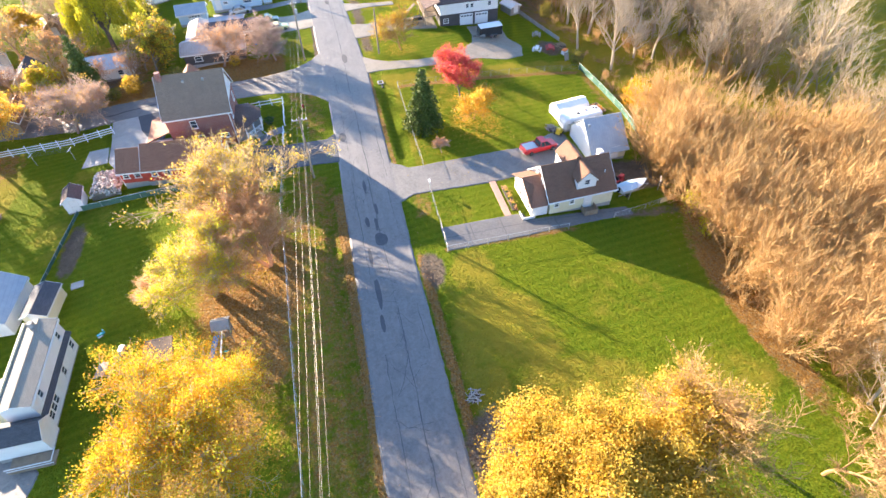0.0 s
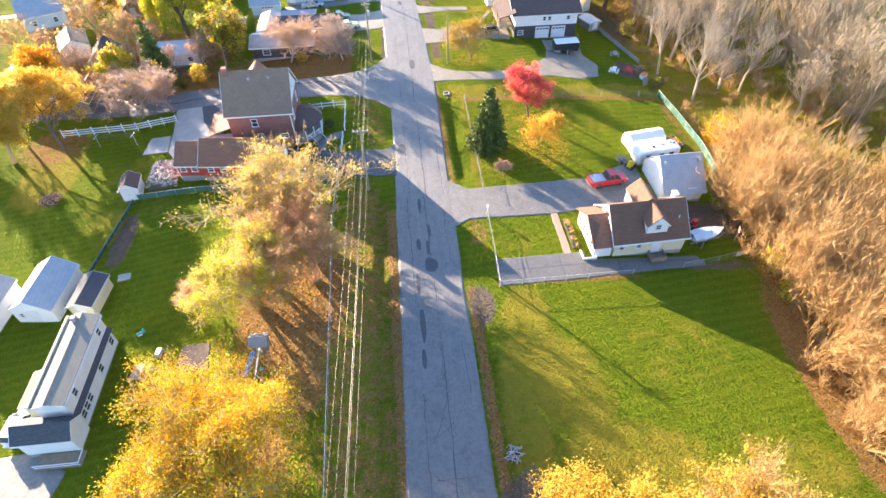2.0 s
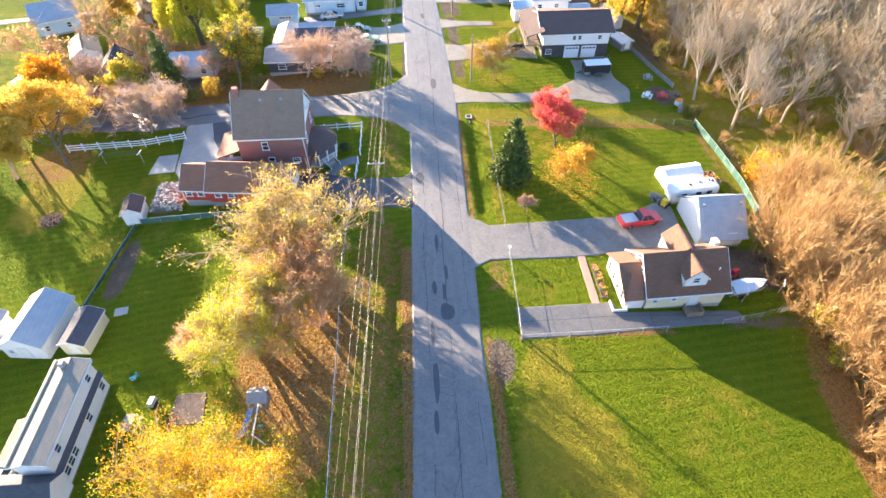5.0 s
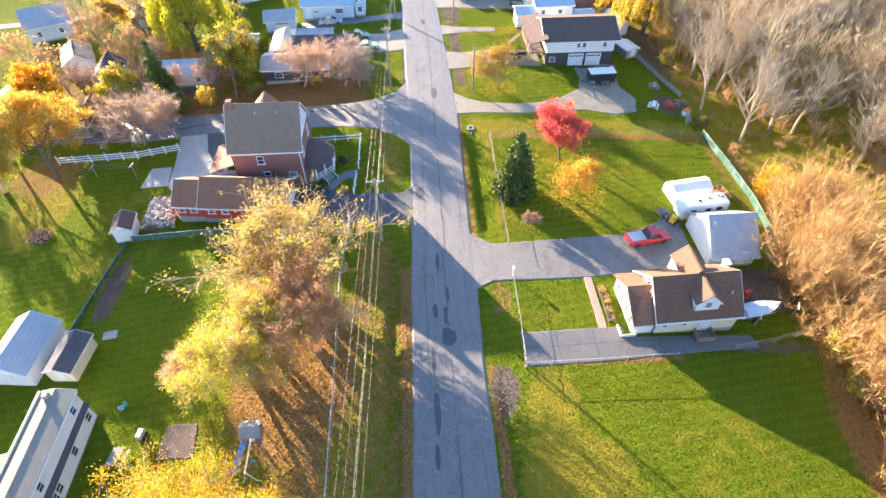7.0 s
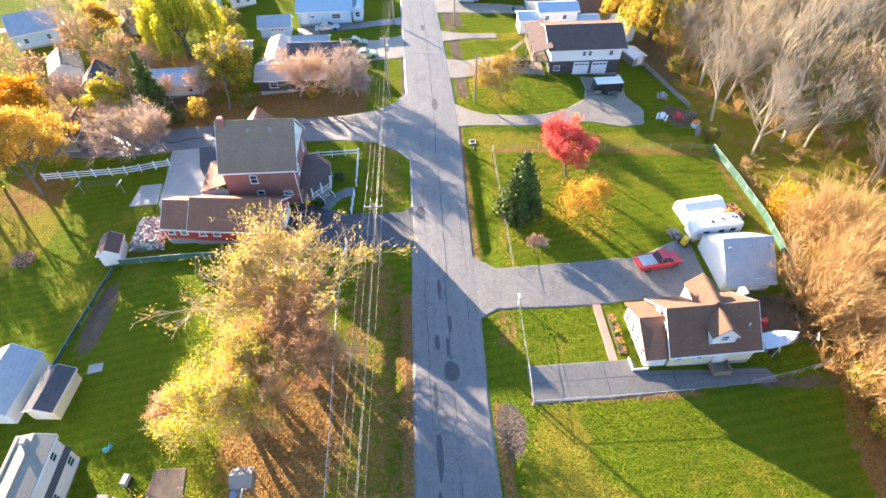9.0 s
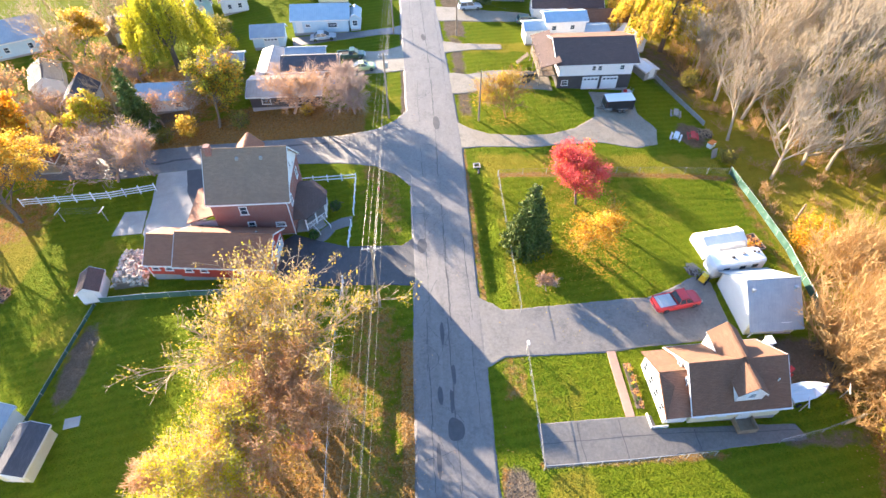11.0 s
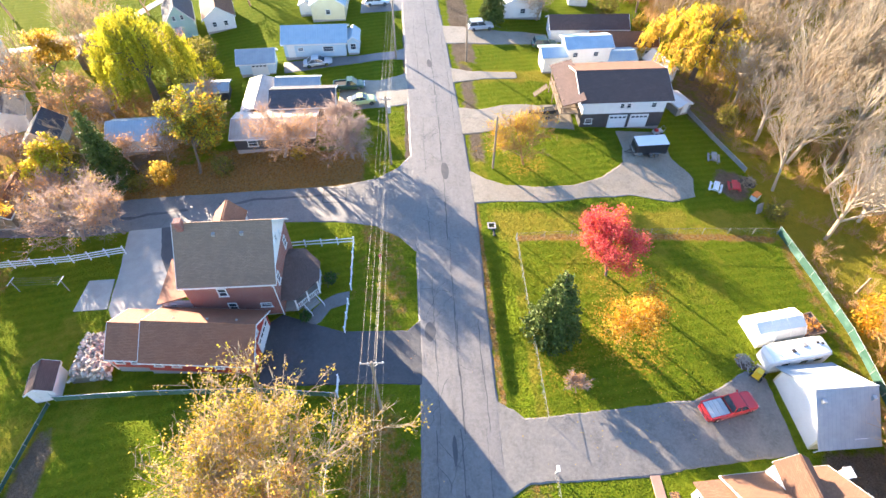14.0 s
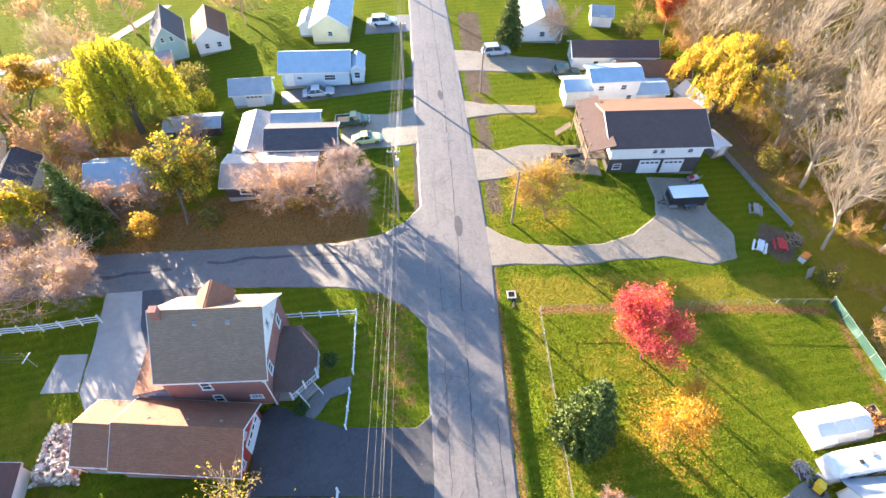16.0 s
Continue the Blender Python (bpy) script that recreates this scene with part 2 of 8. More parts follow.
M["white_vinyl"] = surf("white_vinyl", (0.80, 0.80, 0.80), (0.84, 0.84, 0.84), 1.0, 0.4, 0.05, 20, (0.7, 0.7, 0.68))
M["white_siding"] = siding("white_clapboard", (0.74, 0.73, 0.71), (0.80, 0.79, 0.77), grime=(0.55, 0.53, 0.48))
M["cream_siding"] = siding("cream_clapboard", (0.66, 0.59, 0.38), (0.72, 0.66, 0.46), grime=(0.5, 0.44, 0.3))
M["blue_siding"] = siding("pale_blue_clapboard", (0.45, 0.58, 0.66), (0.52, 0.64, 0.70), grime=(0.4, 0.45, 0.48))
M["green_siding"] = siding("pale_green_clapboard", (0.40, 0.58, 0.52), (0.46, 0.62, 0.56), grime=(0.4, 0.45, 0.42))
M["dark_siding"] = siding("dark_brown_boards", (0.055, 0.05, 0.05), (0.08, 0.07, 0.068), 0.2, grime=(0.1, 0.09, 0.085))
M["red_siding"] = siding("red_board_siding", (0.38, 0.045, 0.03), (0.46, 0.06, 0.04), 0.2, grime=(0.28, 0.06, 0.045))
M["pink_siding"] = siding("pale_pink_clapboard", (0.70, 0.60, 0.60), (0.76, 0.67, 0.66), grime=(0.55, 0.48, 0.47))
M["brick"] = brickwork("red_brick_wall")
M["roof_brown"] = shingle("brown_asphalt_shingles", (0.165, 0.078, 0.042), (0.215, 0.108, 0.062), (0.125, 0.062, 0.038))
M["roof_dark"] = shingle("dark_brown_shingles", (0.105, 0.062, 0.05), (0.14, 0.085, 0.068), (0.08, 0.05, 0.042))
M["roof_rust"] = shingle("rust_brown_shingles", (0.27, 0.115, 0.062), (0.33, 0.15, 0.085), (0.20, 0.088, 0.052))
M["roof_grey"] = shingle("weathered_grey_brown_shingles", (0.25, 0.16, 0.105), (0.31, 0.205, 0.14), (0.19, 0.125, 0.085))
M["roof_charcoal"] = shingle("charcoal_shingles", (0.07, 0.07, 0.08), (0.10, 0.10, 0.11), (0.06, 0.06, 0.065))
M["roof_metal"] = siding("pale_metal_roofing", (0.28, 0.315, 0.34), (0.35, 0.385, 0.41), 0.4, "X", (0.5, 0.5, 0.48))
M["roof_blue"] = siding("blue_grey_metal_roofing", (0.30, 0.40, 0.47), (0.37, 0.47, 0.53), 0.4, "X", (0.3, 0.36, 0.4))
M["roof_tan"] = siding("weathered_tan_roof_sheets", (0.38, 0.32, 0.28), (0.46, 0.40, 0.36), 0.5, "X", (0.33, 0.2, 0.15))
M["roof_weathered"] = shingle("weathered_grey_tan_shingles", (0.27, 0.235, 0.18), (0.34, 0.295, 0.23), (0.21, 0.185, 0.15))
M["glass"] = glassy("dark_window_glass")
M["stone"] = surf("grey_foundation_block", (0.33, 0.31, 0.29), (0.40, 0.38, 0.35), 1.5, 0.9, 0.3)
M["wood"] = surf("weathered_wood", (0.24, 0.17, 0.11), (0.33, 0.25, 0.17), 2.0, 0.8, 0.3, 18)
M["grey_wood"] = surf("grey_weathered_wood", (0.30, 0.27, 0.24), (0.38, 0.35, 0.31), 2.0, 0.8, 0.3, 18)
M["pole_wood"] = surf("weathered_pole_timber", (0.26, 0.19, 0.13), (0.36, 0.28, 0.20), 2.5, 0.8, 0.3, 18)
M["wire"] = surf("aluminium_cable", (0.22, 0.20, 0.17), (0.28, 0.25, 0.21), 2.0, 0.4, 0.0, metal=0.3)
M["steel"] = surf("galvanised_steel", (0.50, 0.50, 0.49), (0.58, 0.58, 0.57), 3.0, 0.45, 0.05, metal=0.5)
M["bark"] = surf("grey_brown_bark", (0.13, 0.095, 0.07), (0.20, 0.155, 0.12), 3.0, 0.9, 0.6, 14)
M["bark_pale"] = surf("pale_birch_bark", (0.50, 0.43, 0.35), (0.62, 0.55, 0.47), 3.0, 0.8, 0.4, 10, (0.3, 0.25, 0.2))
M["twig_rust"] = leafy("rusty_bare_twigs", [(0.56, 0.32, 0.17), (0.66, 0.41, 0.24), (0.70, 0.47, 0.30)], 0.8, 0.45)
M["twig_pink"] = leafy("pinkish_grey_twigs", [(0.36, 0.26, 0.21), (0.46, 0.35, 0.29), (0.54, 0.43, 0.36)], 0.8, 0.4)
M["twig_tan"] = leafy("tan_brush_twigs", [(0.43, 0.26, 0.105), (0.53, 0.34, 0.145), (0.60, 0.41, 0.19)], 0.8, 0.35)
M["twig_grey"] = leafy("grey_bare_twigs", [(0.40, 0.31, 0.20), (0.51, 0.40, 0.27), (0.60, 0.49, 0.34)], 0.8, 0.5)
M["twig_pale"] = leafy("pale_pinkish_twigs", [(0.47, 0.38, 0.27), (0.55, 0.45, 0.32), (0.61, 0.51, 0.38)], 0.8, 0.25)
M["dark_mesh"] = surf("dark_green_mesh", (0.05, 0.12, 0.085), (0.08, 0.17, 0.12), 1.0, 0.8, 0.2, 30, (0.12, 0.16, 0.13))
M["leaf_gold"] = leafy("golden_leaves", [(0.521, 0.319, 0.0294), (0.605, 0.412, 0.0588), (0.647, 0.479, 0.118), (0.521, 0.37, 0.042)], 0.5, 0.6)
M["leaf_yellow"] = leafy("yellow_green_leaves", [(0.40, 0.37, 0.02), (0.66, 0.57, 0.028), (0.74, 0.65, 0.05), (0.45, 0.43, 0.03)])
M["leaf_amber"] = leafy("amber_leaves", [(0.54, 0.20, 0.012), (0.66, 0.33, 0.02), (0.66, 0.44, 0.04), (0.52, 0.38, 0.04)], 0.5, 0.55)
M["leaf_orange"] = leafy("orange_leaves", [(0.648, 0.234, 0.0135), (0.72, 0.342, 0.018), (0.738, 0.45, 0.036)])
M["leaf_red"] = leafy("pink_red_maple_leaves", [(0.60, 0.06, 0.065), (0.74, 0.12, 0.13), (0.78, 0.19, 0.16), (0.74, 0.20, 0.09)])
M["leaf_willow"] = leafy("yellow_green_willow_leaves", [(0.295, 0.287, 0.0205), (0.451, 0.41, 0.0328), (0.59, 0.508, 0.0574), (0.344, 0.328, 0.0246)])
M["leaf_olive"] = leafy("olive_shrub_leaves", [(0.16, 0.16, 0.03), (0.26, 0.23, 0.04), (0.36, 0.28, 0.06)])
M["leaf_rust"] = leafy("dry_rust_leaves", [(0.54, 0.27, 0.10), (0.64, 0.35, 0.14), (0.68, 0.41, 0.20)])
M["needle"] = leafy("spruce_needles", [(0.065, 0.10, 0.02), (0.105, 0.145, 0.03), (0.175, 0.205, 0.045)], 0.6, 0.15)
M["needle_green"] = leafy("evergreen_shrub", [(0.03, 0.08, 0.015), (0.06, 0.12, 0.02)], 0.6, 0.2)
M["red_paint"] = paint("red_car_paint", (0.55, 0.02, 0.02))
M["white_paint"] = paint("white_gloss_paint", (0.75, 0.75, 0.75))
M["silver_paint"] = paint("silver_car_paint", (0.5, 0.53, 0.56), 0.3, 0.6, 0.3)
M["lime_paint"] = paint("pale_yellow_green_paint", (0.62, 0.64, 0.28))
M["black_paint"] = paint("black_gloss_paint", (0.012, 0.012, 0.014))
M["green_paint"] = paint("dark_green_paint", (0.04, 0.09, 0.05))
M["blue_plastic"] = paint("blue_plastic", (0.03, 0.22, 0.65), 0.35, 0.2)
M["teal_plastic"] = paint("teal_plastic", (0.03, 0.35, 0.33), 0.35, 0.2)
M["orange_plastic"] = paint("orange_plastic", (0.75, 0.2, 0.03), 0.4, 0.1)
M["yellow_paint"] = paint("yellow_machine_paint", (0.75, 0.5, 0.03), 0.4, 0.2)
M["red_plastic"] = paint("red_plastic", (0.5, 0.03, 0.03), 0.4, 0.1)
M["rubber"] = surf("black_rubber", (0.02, 0.02, 0.02), (0.035, 0.035, 0.035), 4.0, 0.85, 0.1)
M["chrome"] = surf("dull_chrome", (0.55, 0.55, 0.55), (0.65, 0.65, 0.65), 3.0, 0.25, 0.0, metal=0.9)
M["lamp_lens"] = glassy("pale_lamp_lens", (0.45, 0.42, 0.36), 0.15)
M["tail_lens"] = glassy("red_lamp_lens", (0.3, 0.01, 0.01), 0.15)
M["tarp_white"] = surf("white_tarpaulin", (0.74, 0.73, 0.71), (0.80, 0.80, 0.79), 0.7, 0.45, 0.15, 6, (0.6, 0.58, 0.55))
M["green_mesh"] = surf("green_privacy_mesh", (0.025, 0.085, 0.058), (0.045, 0.125, 0.088), 1.0, 0.75, 0.2, 30, (0.12, 0.22, 0.18))
M["cut_wood"] = surf("split_firewood", (0.42, 0.35, 0.28), (0.60, 0.52, 0.43), 3.0, 0.85, 0.3, 12, None, each=0.45)
M["soil"] = surf("dark_garden_soil", (0.09, 0.065, 0.05), (0.14, 0.10, 0.08), 1.5, 0.95, 0.8, 8, (0.2, 0.15, 0.11), dist=0.1)
import collections

# ---- building helpers ----
def G(x, y=0.0):
    """Height of the land: a low swell along the street, falling gently to both sides, with roadside ditches."""
    z = 1.0 - 3.0 * min(1.0, abs(x - 2.0) / 46.0) ** 2
    for cx, y0, y1, w, dep in DITCHES:
        if abs(x - cx) < w:
            along = max(0.0, min(1.0, (y - y0) / 3.0, (y1 - y) / 3.0))
            z -= dep * along * (0.5 + 0.5 * math.cos(math.pi * (x - cx) / w))
    return z


DITCHES = ((-3.7, 12.0, 64.0, 1.3, 0.55), (8.35, 63.5, 87.0, 1.45, 0.5), (7.4, 14.0, 44.0, 0.9, 0.35))


class MB:
    """Collects corners and faces of one mesh."""

    def __init__(self):
        self.v, self.f = [], []

    def add(self, vs, fs):
        o = len(self.v)
        self.v += [tuple(p) for p in vs]
        self.f += [tuple(o + i for i in q) for q in fs]
        return self

    def box(self, cx, cy, cz, sx, sy, sz, rz=0.0, top=1.0):
        c, s = math.cos(radians(rz)), math.sin(radians(rz))
        vs = []
        for dz, k in ((-0.5, 1.0), (0.5, top)):
            for dx, dy in ((-0.5, -0.5), (0.5, -0.5), (0.5, 0.5), (-0.5, 0.5)):
                a, b = dx * sx * k, dy * sy * k
                vs.append((cx + a * c - b * s, cy + a * s + b * c, cz + dz * sz))
        return self.add(vs, [(3, 2, 1, 0), (4, 5, 6, 7), (0, 1, 5, 4), (1, 2, 6, 5), (2, 3, 7, 6), (3, 0, 4, 7)])

    def slab(self, quad, thick):
        """A plate of the given thickness below a polygon in space (corners anticlockwise from outside)."""
        p = [Vector(q) for q in quad]
        n = (p[1] - p[0]).cross(p[-1] - p[0]).normalized()
        k = len(p)
        vs = p + [q - n * thick for q in p]
        return self.add(vs, [tuple(range(k)), tuple(range(2 * k - 1, k - 1, -1))] + [(i, k + i, k + (i + 1) % k, (i + 1) % k) for i in range(k)])

    def tube(self, pts, radii, sides=5, cap=True):
        pts = [Vector(p) for p in pts]
        o = len(self.v)
        n = len(pts)
        for i, p in enumerate(pts):
            d = (pts[min(i + 1, n - 1)] - pts[max(i - 1, 0)]).normalized()
            a = d.cross(Vector((0.13, 0.97, 0.21))).normalized()
            b = d.cross(a)
            r = radii[i] if isinstance(radii, (list, tuple)) else radii
            for k in range(sides):
                t = 2 * math.pi * k / sides
                self.v.append(tuple(p + (a * math.cos(t) + b * math.sin(t)) * r))
        for i in range(n - 1):
            for k in range(sides):
                k2 = (k + 1) % sides
                self.f.append((o + i * sides + k, o + i * sides + k2, o + (i + 1) * sides + k2, o + (i + 1) * sides + k))
        if cap:
            self.f.append(tuple(o + k for k in reversed(range(sides))))
            self.f.append(tuple(o + (n - 1) * sides + k for k in range(sides)))
        return self

    def loft(self, rings, close=True):
        """Skin over rings of equally many points."""
        o, k = len(self.v), len(rings[0])
        for ring in rings:
            self.v += [tuple(p) for p in ring]
        for i in range(len(rings) - 1):
            for j in range(k):
                j2 = (j + 1) % k
                self.f.append((o + i * k + j, o + i * k + j2, o + (i + 1) * k + j2, o + (i + 1) * k + j))
        if close:
            self.f.append(tuple(o + j for j in reversed(range(k))))
            self.f.append(tuple(o + (len(rings) - 1) * k + j for j in range(k)))
        return self

    def mesh(self, name, smooth=False):
        me = bpy.data.meshes.new(name)
        me.from_pydata(self.v, [], self.f)
        uv = me.uv_layers.new(name="uv")
        for poly in me.polygons:
            n = poly.normal
            u = Vector((1, 0, 0)) if abs(n.z) > 0.999 else Vector((-n.y, n.x, 0)).normalized()
            w = n.cross(u)
            for li in poly.loop_indices:
                co = me.vertices[me.loops[li].vertex_index].co
                uv.data[li].uv = (co.dot(u), co.dot(w))
        if smooth:
            me.polygons.foreach_set("use_smooth", [True] * len(me.polygons))
        return me


def part(name, mb, material, parent, label="", smooth=False):
    me = mb if isinstance(mb, bpy.types.Mesh) else mb.mesh(name, smooth)
    me.materials.append(material)
    ob = new(name, me)
    ob.parent = parent
    if label:
        ob["label"] = label
    return ob


def thing(name, label, category, x, y, rz=0.0, z=None, group="", kind=""):
    ob = new(name)
    ob.matrix_basis = pose(x, y, G(x, y) if z is None else z, 0, 0, rz)
    return tagged(ob, label, category, group, kind)


def solid(name, mb, material, label, category, x=0.0, y=0.0, z=0.0, rz=0.0, group="", kind="", smooth=False):
    """A thing of one single mesh."""
    me = mb if isinstance(mb, bpy.types.Mesh) else mb.mesh(name, smooth)
    me.materials.append(material)
    ob = new(name, me)
    ob.matrix_basis = pose(x, y, z, 0, 0, rz)
    return tagged(ob, label, category, group, kind)


def fast_mesh(name, verts, faces):
    """A mesh from arrays; all faces have the same number of corners."""
    verts, faces = np.asarray(verts, np.float32), np.asarray(faces, np.int32)
    me = bpy.data.meshes.new(name)
    me.vertices.add(len(verts))
    me.vertices.foreach_set("co", verts.ravel())
    k = faces.shape[1]
    me.loops.add(faces.size)
    me.loops.foreach_set("vertex_index", faces.ravel())
    me.polygons.add(len(faces))
    me.polygons.foreach_set("loop_start", np.arange(0, faces.size, k, dtype=np.int32))
    me.polygons.foreach_set("loop_total", np.full(len(faces), k, np.int32))
    me.update(calc_edges=True)
    return me


def drape(name, outline, lift, material, label, category, wobble=0.25, seed=0, kind="structure", step=0.45, group="", skirt=0.45):
    """A paved or bare sheet with a slightly ragged edge, laid on the land."""
    pts = []
    k = len(outline)
    for i in range(k):
        a, b = Vector((*outline[i], 0)), Vector((*outline[(i + 1) % k], 0))
        n = max(1, int((b - a).length / step))
        side = Vector((b.y - a.y, a.x - b.x, 0)).normalized()
        for j in range(n):
            p = a.lerp(b, j / n)
            w = 0.7 * noise.noise(Vector((p.x * 0.3, p.y * 0.3, seed))) + 0.3 * noise.noise(Vector((p.x * 1.7, p.y * 1.7, seed + 9)))
            pts.append(p + side * w * wobble)
    bm = bmesh.new()
    bm.faces.new([bm.verts.new((p.x, p.y, 0)) for p in pts])
    xs = [p.x for p in pts]
    x = math.floor(min(xs)) + 1.0
    while x < max(xs):
        bmesh.ops.bisect_plane(bm, geom=bm.verts[:] + bm.edges[:] + bm.faces[:], plane_co=(x, 0, 0), plane_no=(1, 0, 0))
        x += 1.0
    bmesh.ops.triangulate(bm, faces=bm.faces[:])
    if bm.faces and sum(f.normal.z for f in bm.faces) < 0:
        bmesh.ops.reverse_faces(bm, faces=bm.faces[:])
    edge = [e for e in bm.edges if e.is_boundary]
    low, out = {}, collections.defaultdict(Vector)
    for e in edge:
        mid, c = (e.verts[0].co + e.verts[1].co) / 2, e.link_faces[0].calc_center_median()
        along = (e.verts[1].co - e.verts[0].co).normalized()
        d = mid - c
        d = (d - along * d.dot(along)).normalized()
        for v in e.verts:
            out[v] += d
    for v, d in out.items():
        d = d.normalized() * skirt * (1.0 + 0.5 * noise.noise(Vector((v.co.x * 0.8, v.co.y * 0.8, seed + 4))))
        low[v] = bm.verts.new((v.co.x + d.x, v.co.y + d.y, -0.20))
    for e in edge:
        a, b = e.verts
        bm.faces.new((a, b, low[b], low[a]))
    bmesh.ops.recalc_face_normals(bm, faces=bm.faces[:])
    for v in bm.verts:
        v.co.z += SMOOTH_G(v.co.x) + lift
    me = bpy.data.meshes.new(name)
    bm.to_mesh(me)
    bm.free()
    me.materials.append(material)
    return tagged(new(name, me), label, category, group, kind)


def SMOOTH_G(x):
    return 1.0 - 3.0 * min(1.0, abs(x - 2.0) / 46.0) ** 2

# ---- land, roads and paved places ----
def blob(X, Y, cx, cy, rx, ry, rz=0.0, hard=1.0):
    c, s = math.cos(radians(rz)), math.sin(radians(rz))
    a, b = (X - cx) * c + (Y - cy) * s, -(X - cx) * s + (Y - cy) * c
    d = np.sqrt((a / rx) ** 2 + (b / ry) ** 2)
    return np.clip((1.35 - d) * hard / 0.7, 0, 1)


def strip(X, Y, x0, x1, y0, y1, soft=1.0):
    return np.clip(np.minimum(np.minimum(X - x0, x1 - X), np.minimum(Y - y0, y1 - Y)) / soft + 0.5, 0, 1)


def make_ground():
    xs = np.concatenate([[-2500, -1200, -600, -300, -180], np.arange(-130, -12, 1.25), np.arange(-12, 13, 0.3), np.arange(13, 150, 1.25), [180, 300, 600, 1200, 2500]])
    ys = np.concatenate([[-2500, -1200, -500, -200, -80, -30], np.arange(-10, 190, 1.0), [220, 300, 500, 1000, 2500]])
    X, Y = np.meshgrid(xs, ys)
    Z = np.array([[G(x, y) for x in xs] for y in ys])
    near = (np.abs(X) < 130) & (Y > -10) & (Y < 190)
    rough = np.array([[noise.noise(Vector((x * 0.22, y * 0.22, 3.0))) * 0.035 + noise.noise(Vector((x * 0.9, y * 0.9, 7.0))) * 0.02 for x in xs] for y in ys])
    flat = (X > -2.5) & (X < 7.2)
    Z = Z + np.where(near & ~flat, rough - 0.01, -0.03)
    n, m = X.shape
    idx = np.arange(n * m).reshape(n, m)
    faces = np.stack([idx[:-1, :-1], idx[:-1, 1:], idx[1:, 1:], idx[1:, :-1]], -1).reshape(-1, 4)
    me = fast_mesh("ground", np.stack([X, Y, Z], -1).reshape(-1, 3), faces)
    B = lambda *a, **k: blob(X, Y, *a, **k)
    S = lambda *a: strip(X, Y, *a)
    mx = np.maximum.reduce
    leaf = mx([B(-38.3, 60.5, 1.5, 5.2) * 0.7, B(-14, 46, 6.5, 10), B(-12.5, 36, 4, 7, hard=0.55), B(-19, 27, 7, 6) * 0.7, S(-3.0, -1.4, 10, 60, 0.8) * 0.85, S(-9.5, -4.8, 44, 58, 2) * 0.45,
               S(6.0, 7.3, 12, 46, 0.6) * 0.8, S(6.2, 7.0, 62, 92, 0.4) * 0.7, S(-46, -8, 96.2, 104, 2.0) * 0.95, B(-5.5, 88, 3, 4) * 0.5, B(-4, 80, 2, 8) * 0.45, S(-30, -15, 100, 106, 3),
               B(42.6, 30, 2.6, 14) * 0.9, B(45.5, 40, 3, 12) * 0.8, B(46, 52, 4, 10) * 0.6, S(9.5, 28, 45.6, 46.4, 0.5) * 0.8, S(11, 45, 85.8, 86.8, 0.4) * 1.0,
               S(44.3, 45.6, 60, 86, 0.5) * 0.8, S(-9.5, -3.2, 76, 92, 3) * 0.35, B(-56, 84, 6, 6) * 0.6, S(7.4, 10.2, 52, 58, 1) * 0.5, B(-45, 112, 16, 12) * 0.75, B(-6, 58, 3.2, 11) * 0.52, S(-9, -2.4, 8, 62, 1.5) * 0.5, S(-12, -5, 8, 34, 2.0) * 0.42, B(-60, 104, 9, 12) * 0.6])
    dry = mx([B(14, 33, 5, 9, 20) * 0.7, B(12.4, 41, 3, 5) * 0.75, B(20, 24, 9, 4, -15) * 0.66, B(34, 22, 7, 5) * 0.5, B(24, 80, 14, 8) * 0.4, B(9.6, 28, 2.4, 13) * 0.7, B(14, 21, 5, 3) * 0.6, B(12, 52, 4, 4) * 0.45, B(28, 36, 8, 6) * 0.38, B(-40, 70, 8, 12) * 0.45, B(-14, 104, 14, 14) * 0.4, S(8, 46, 85, 91, 2) * 0.62, B(-54, 76, 4.5, 8) * 0.95, B(-14, 44, 10, 16) * 0.5,
              S(9.4, 11.5, 62, 86, 1) * 0.5, B(22, 22, 10, 5) * 0.42, B(54, 88, 8, 16) * 0.6, S(46, 130, 0, 190, 3) * 1.0, B(55, 82, 10, 13) * 0.75, B(-8, 40, 3, 20) * 0.5,
              S(8, 22, 119, 123, 2) * 0.7, S(8, 24, 130, 134, 2) * 0.6, S(6.5, 9, 96, 134, 1) * 0.5, B(18, 104, 11, 8) * 0.3, B(-70, 120, 30, 30) * 0.45])
    gold = mx([B(21.5, 72.5, 4.5, 5.5) * 0.8, B(21, 80, 4, 4) * 0.5, B(13, 70, 4, 6) * 0.5, B(-15, 52, 6, 8) * 0.6, B(14, 99.5, 4, 3) * 0.6, B(16, 18, 11, 8) * 0.6, B(-19, 27, 9, 7) * 0.7])
    bare = mx([B(-38.3, 60.5, 1.6, 5.2) * 0.9, S(6.6, 9, 100, 125, 1.5) * 0.7, S(6, 10, 125, 150, 1.5) * 0.8, B(9, 20, 3.5, 4) * 0.9, B(7.6, 43, 1.6, 3) * 0.8,
               S(-2.4, -1.5, 100, 150, 0.6) * 0.8, S(66, 130, 10, 180, 8) * 0.2, B(46, 116, 5, 12) * 0.6, S(36, 45, 52, 59, 1.5) * 0.8,
               B(43, 96, 2.5, 3.5) * 0.8, B(-46, 108, 10, 6) * 0.6, S(33, 44, 46.2, 48.2, 0.8) * 0.6])
    for key, val in (("leaf", leaf), ("dry", dry), ("gold", gold), ("bare", bare)):
        at = me.attributes.new(key, "FLOAT", "POINT")
        at.data.foreach_set("value", val.astype(np.float32).ravel())
    me.polygons.foreach_set("use_smooth", [True] * len(me.polygons))
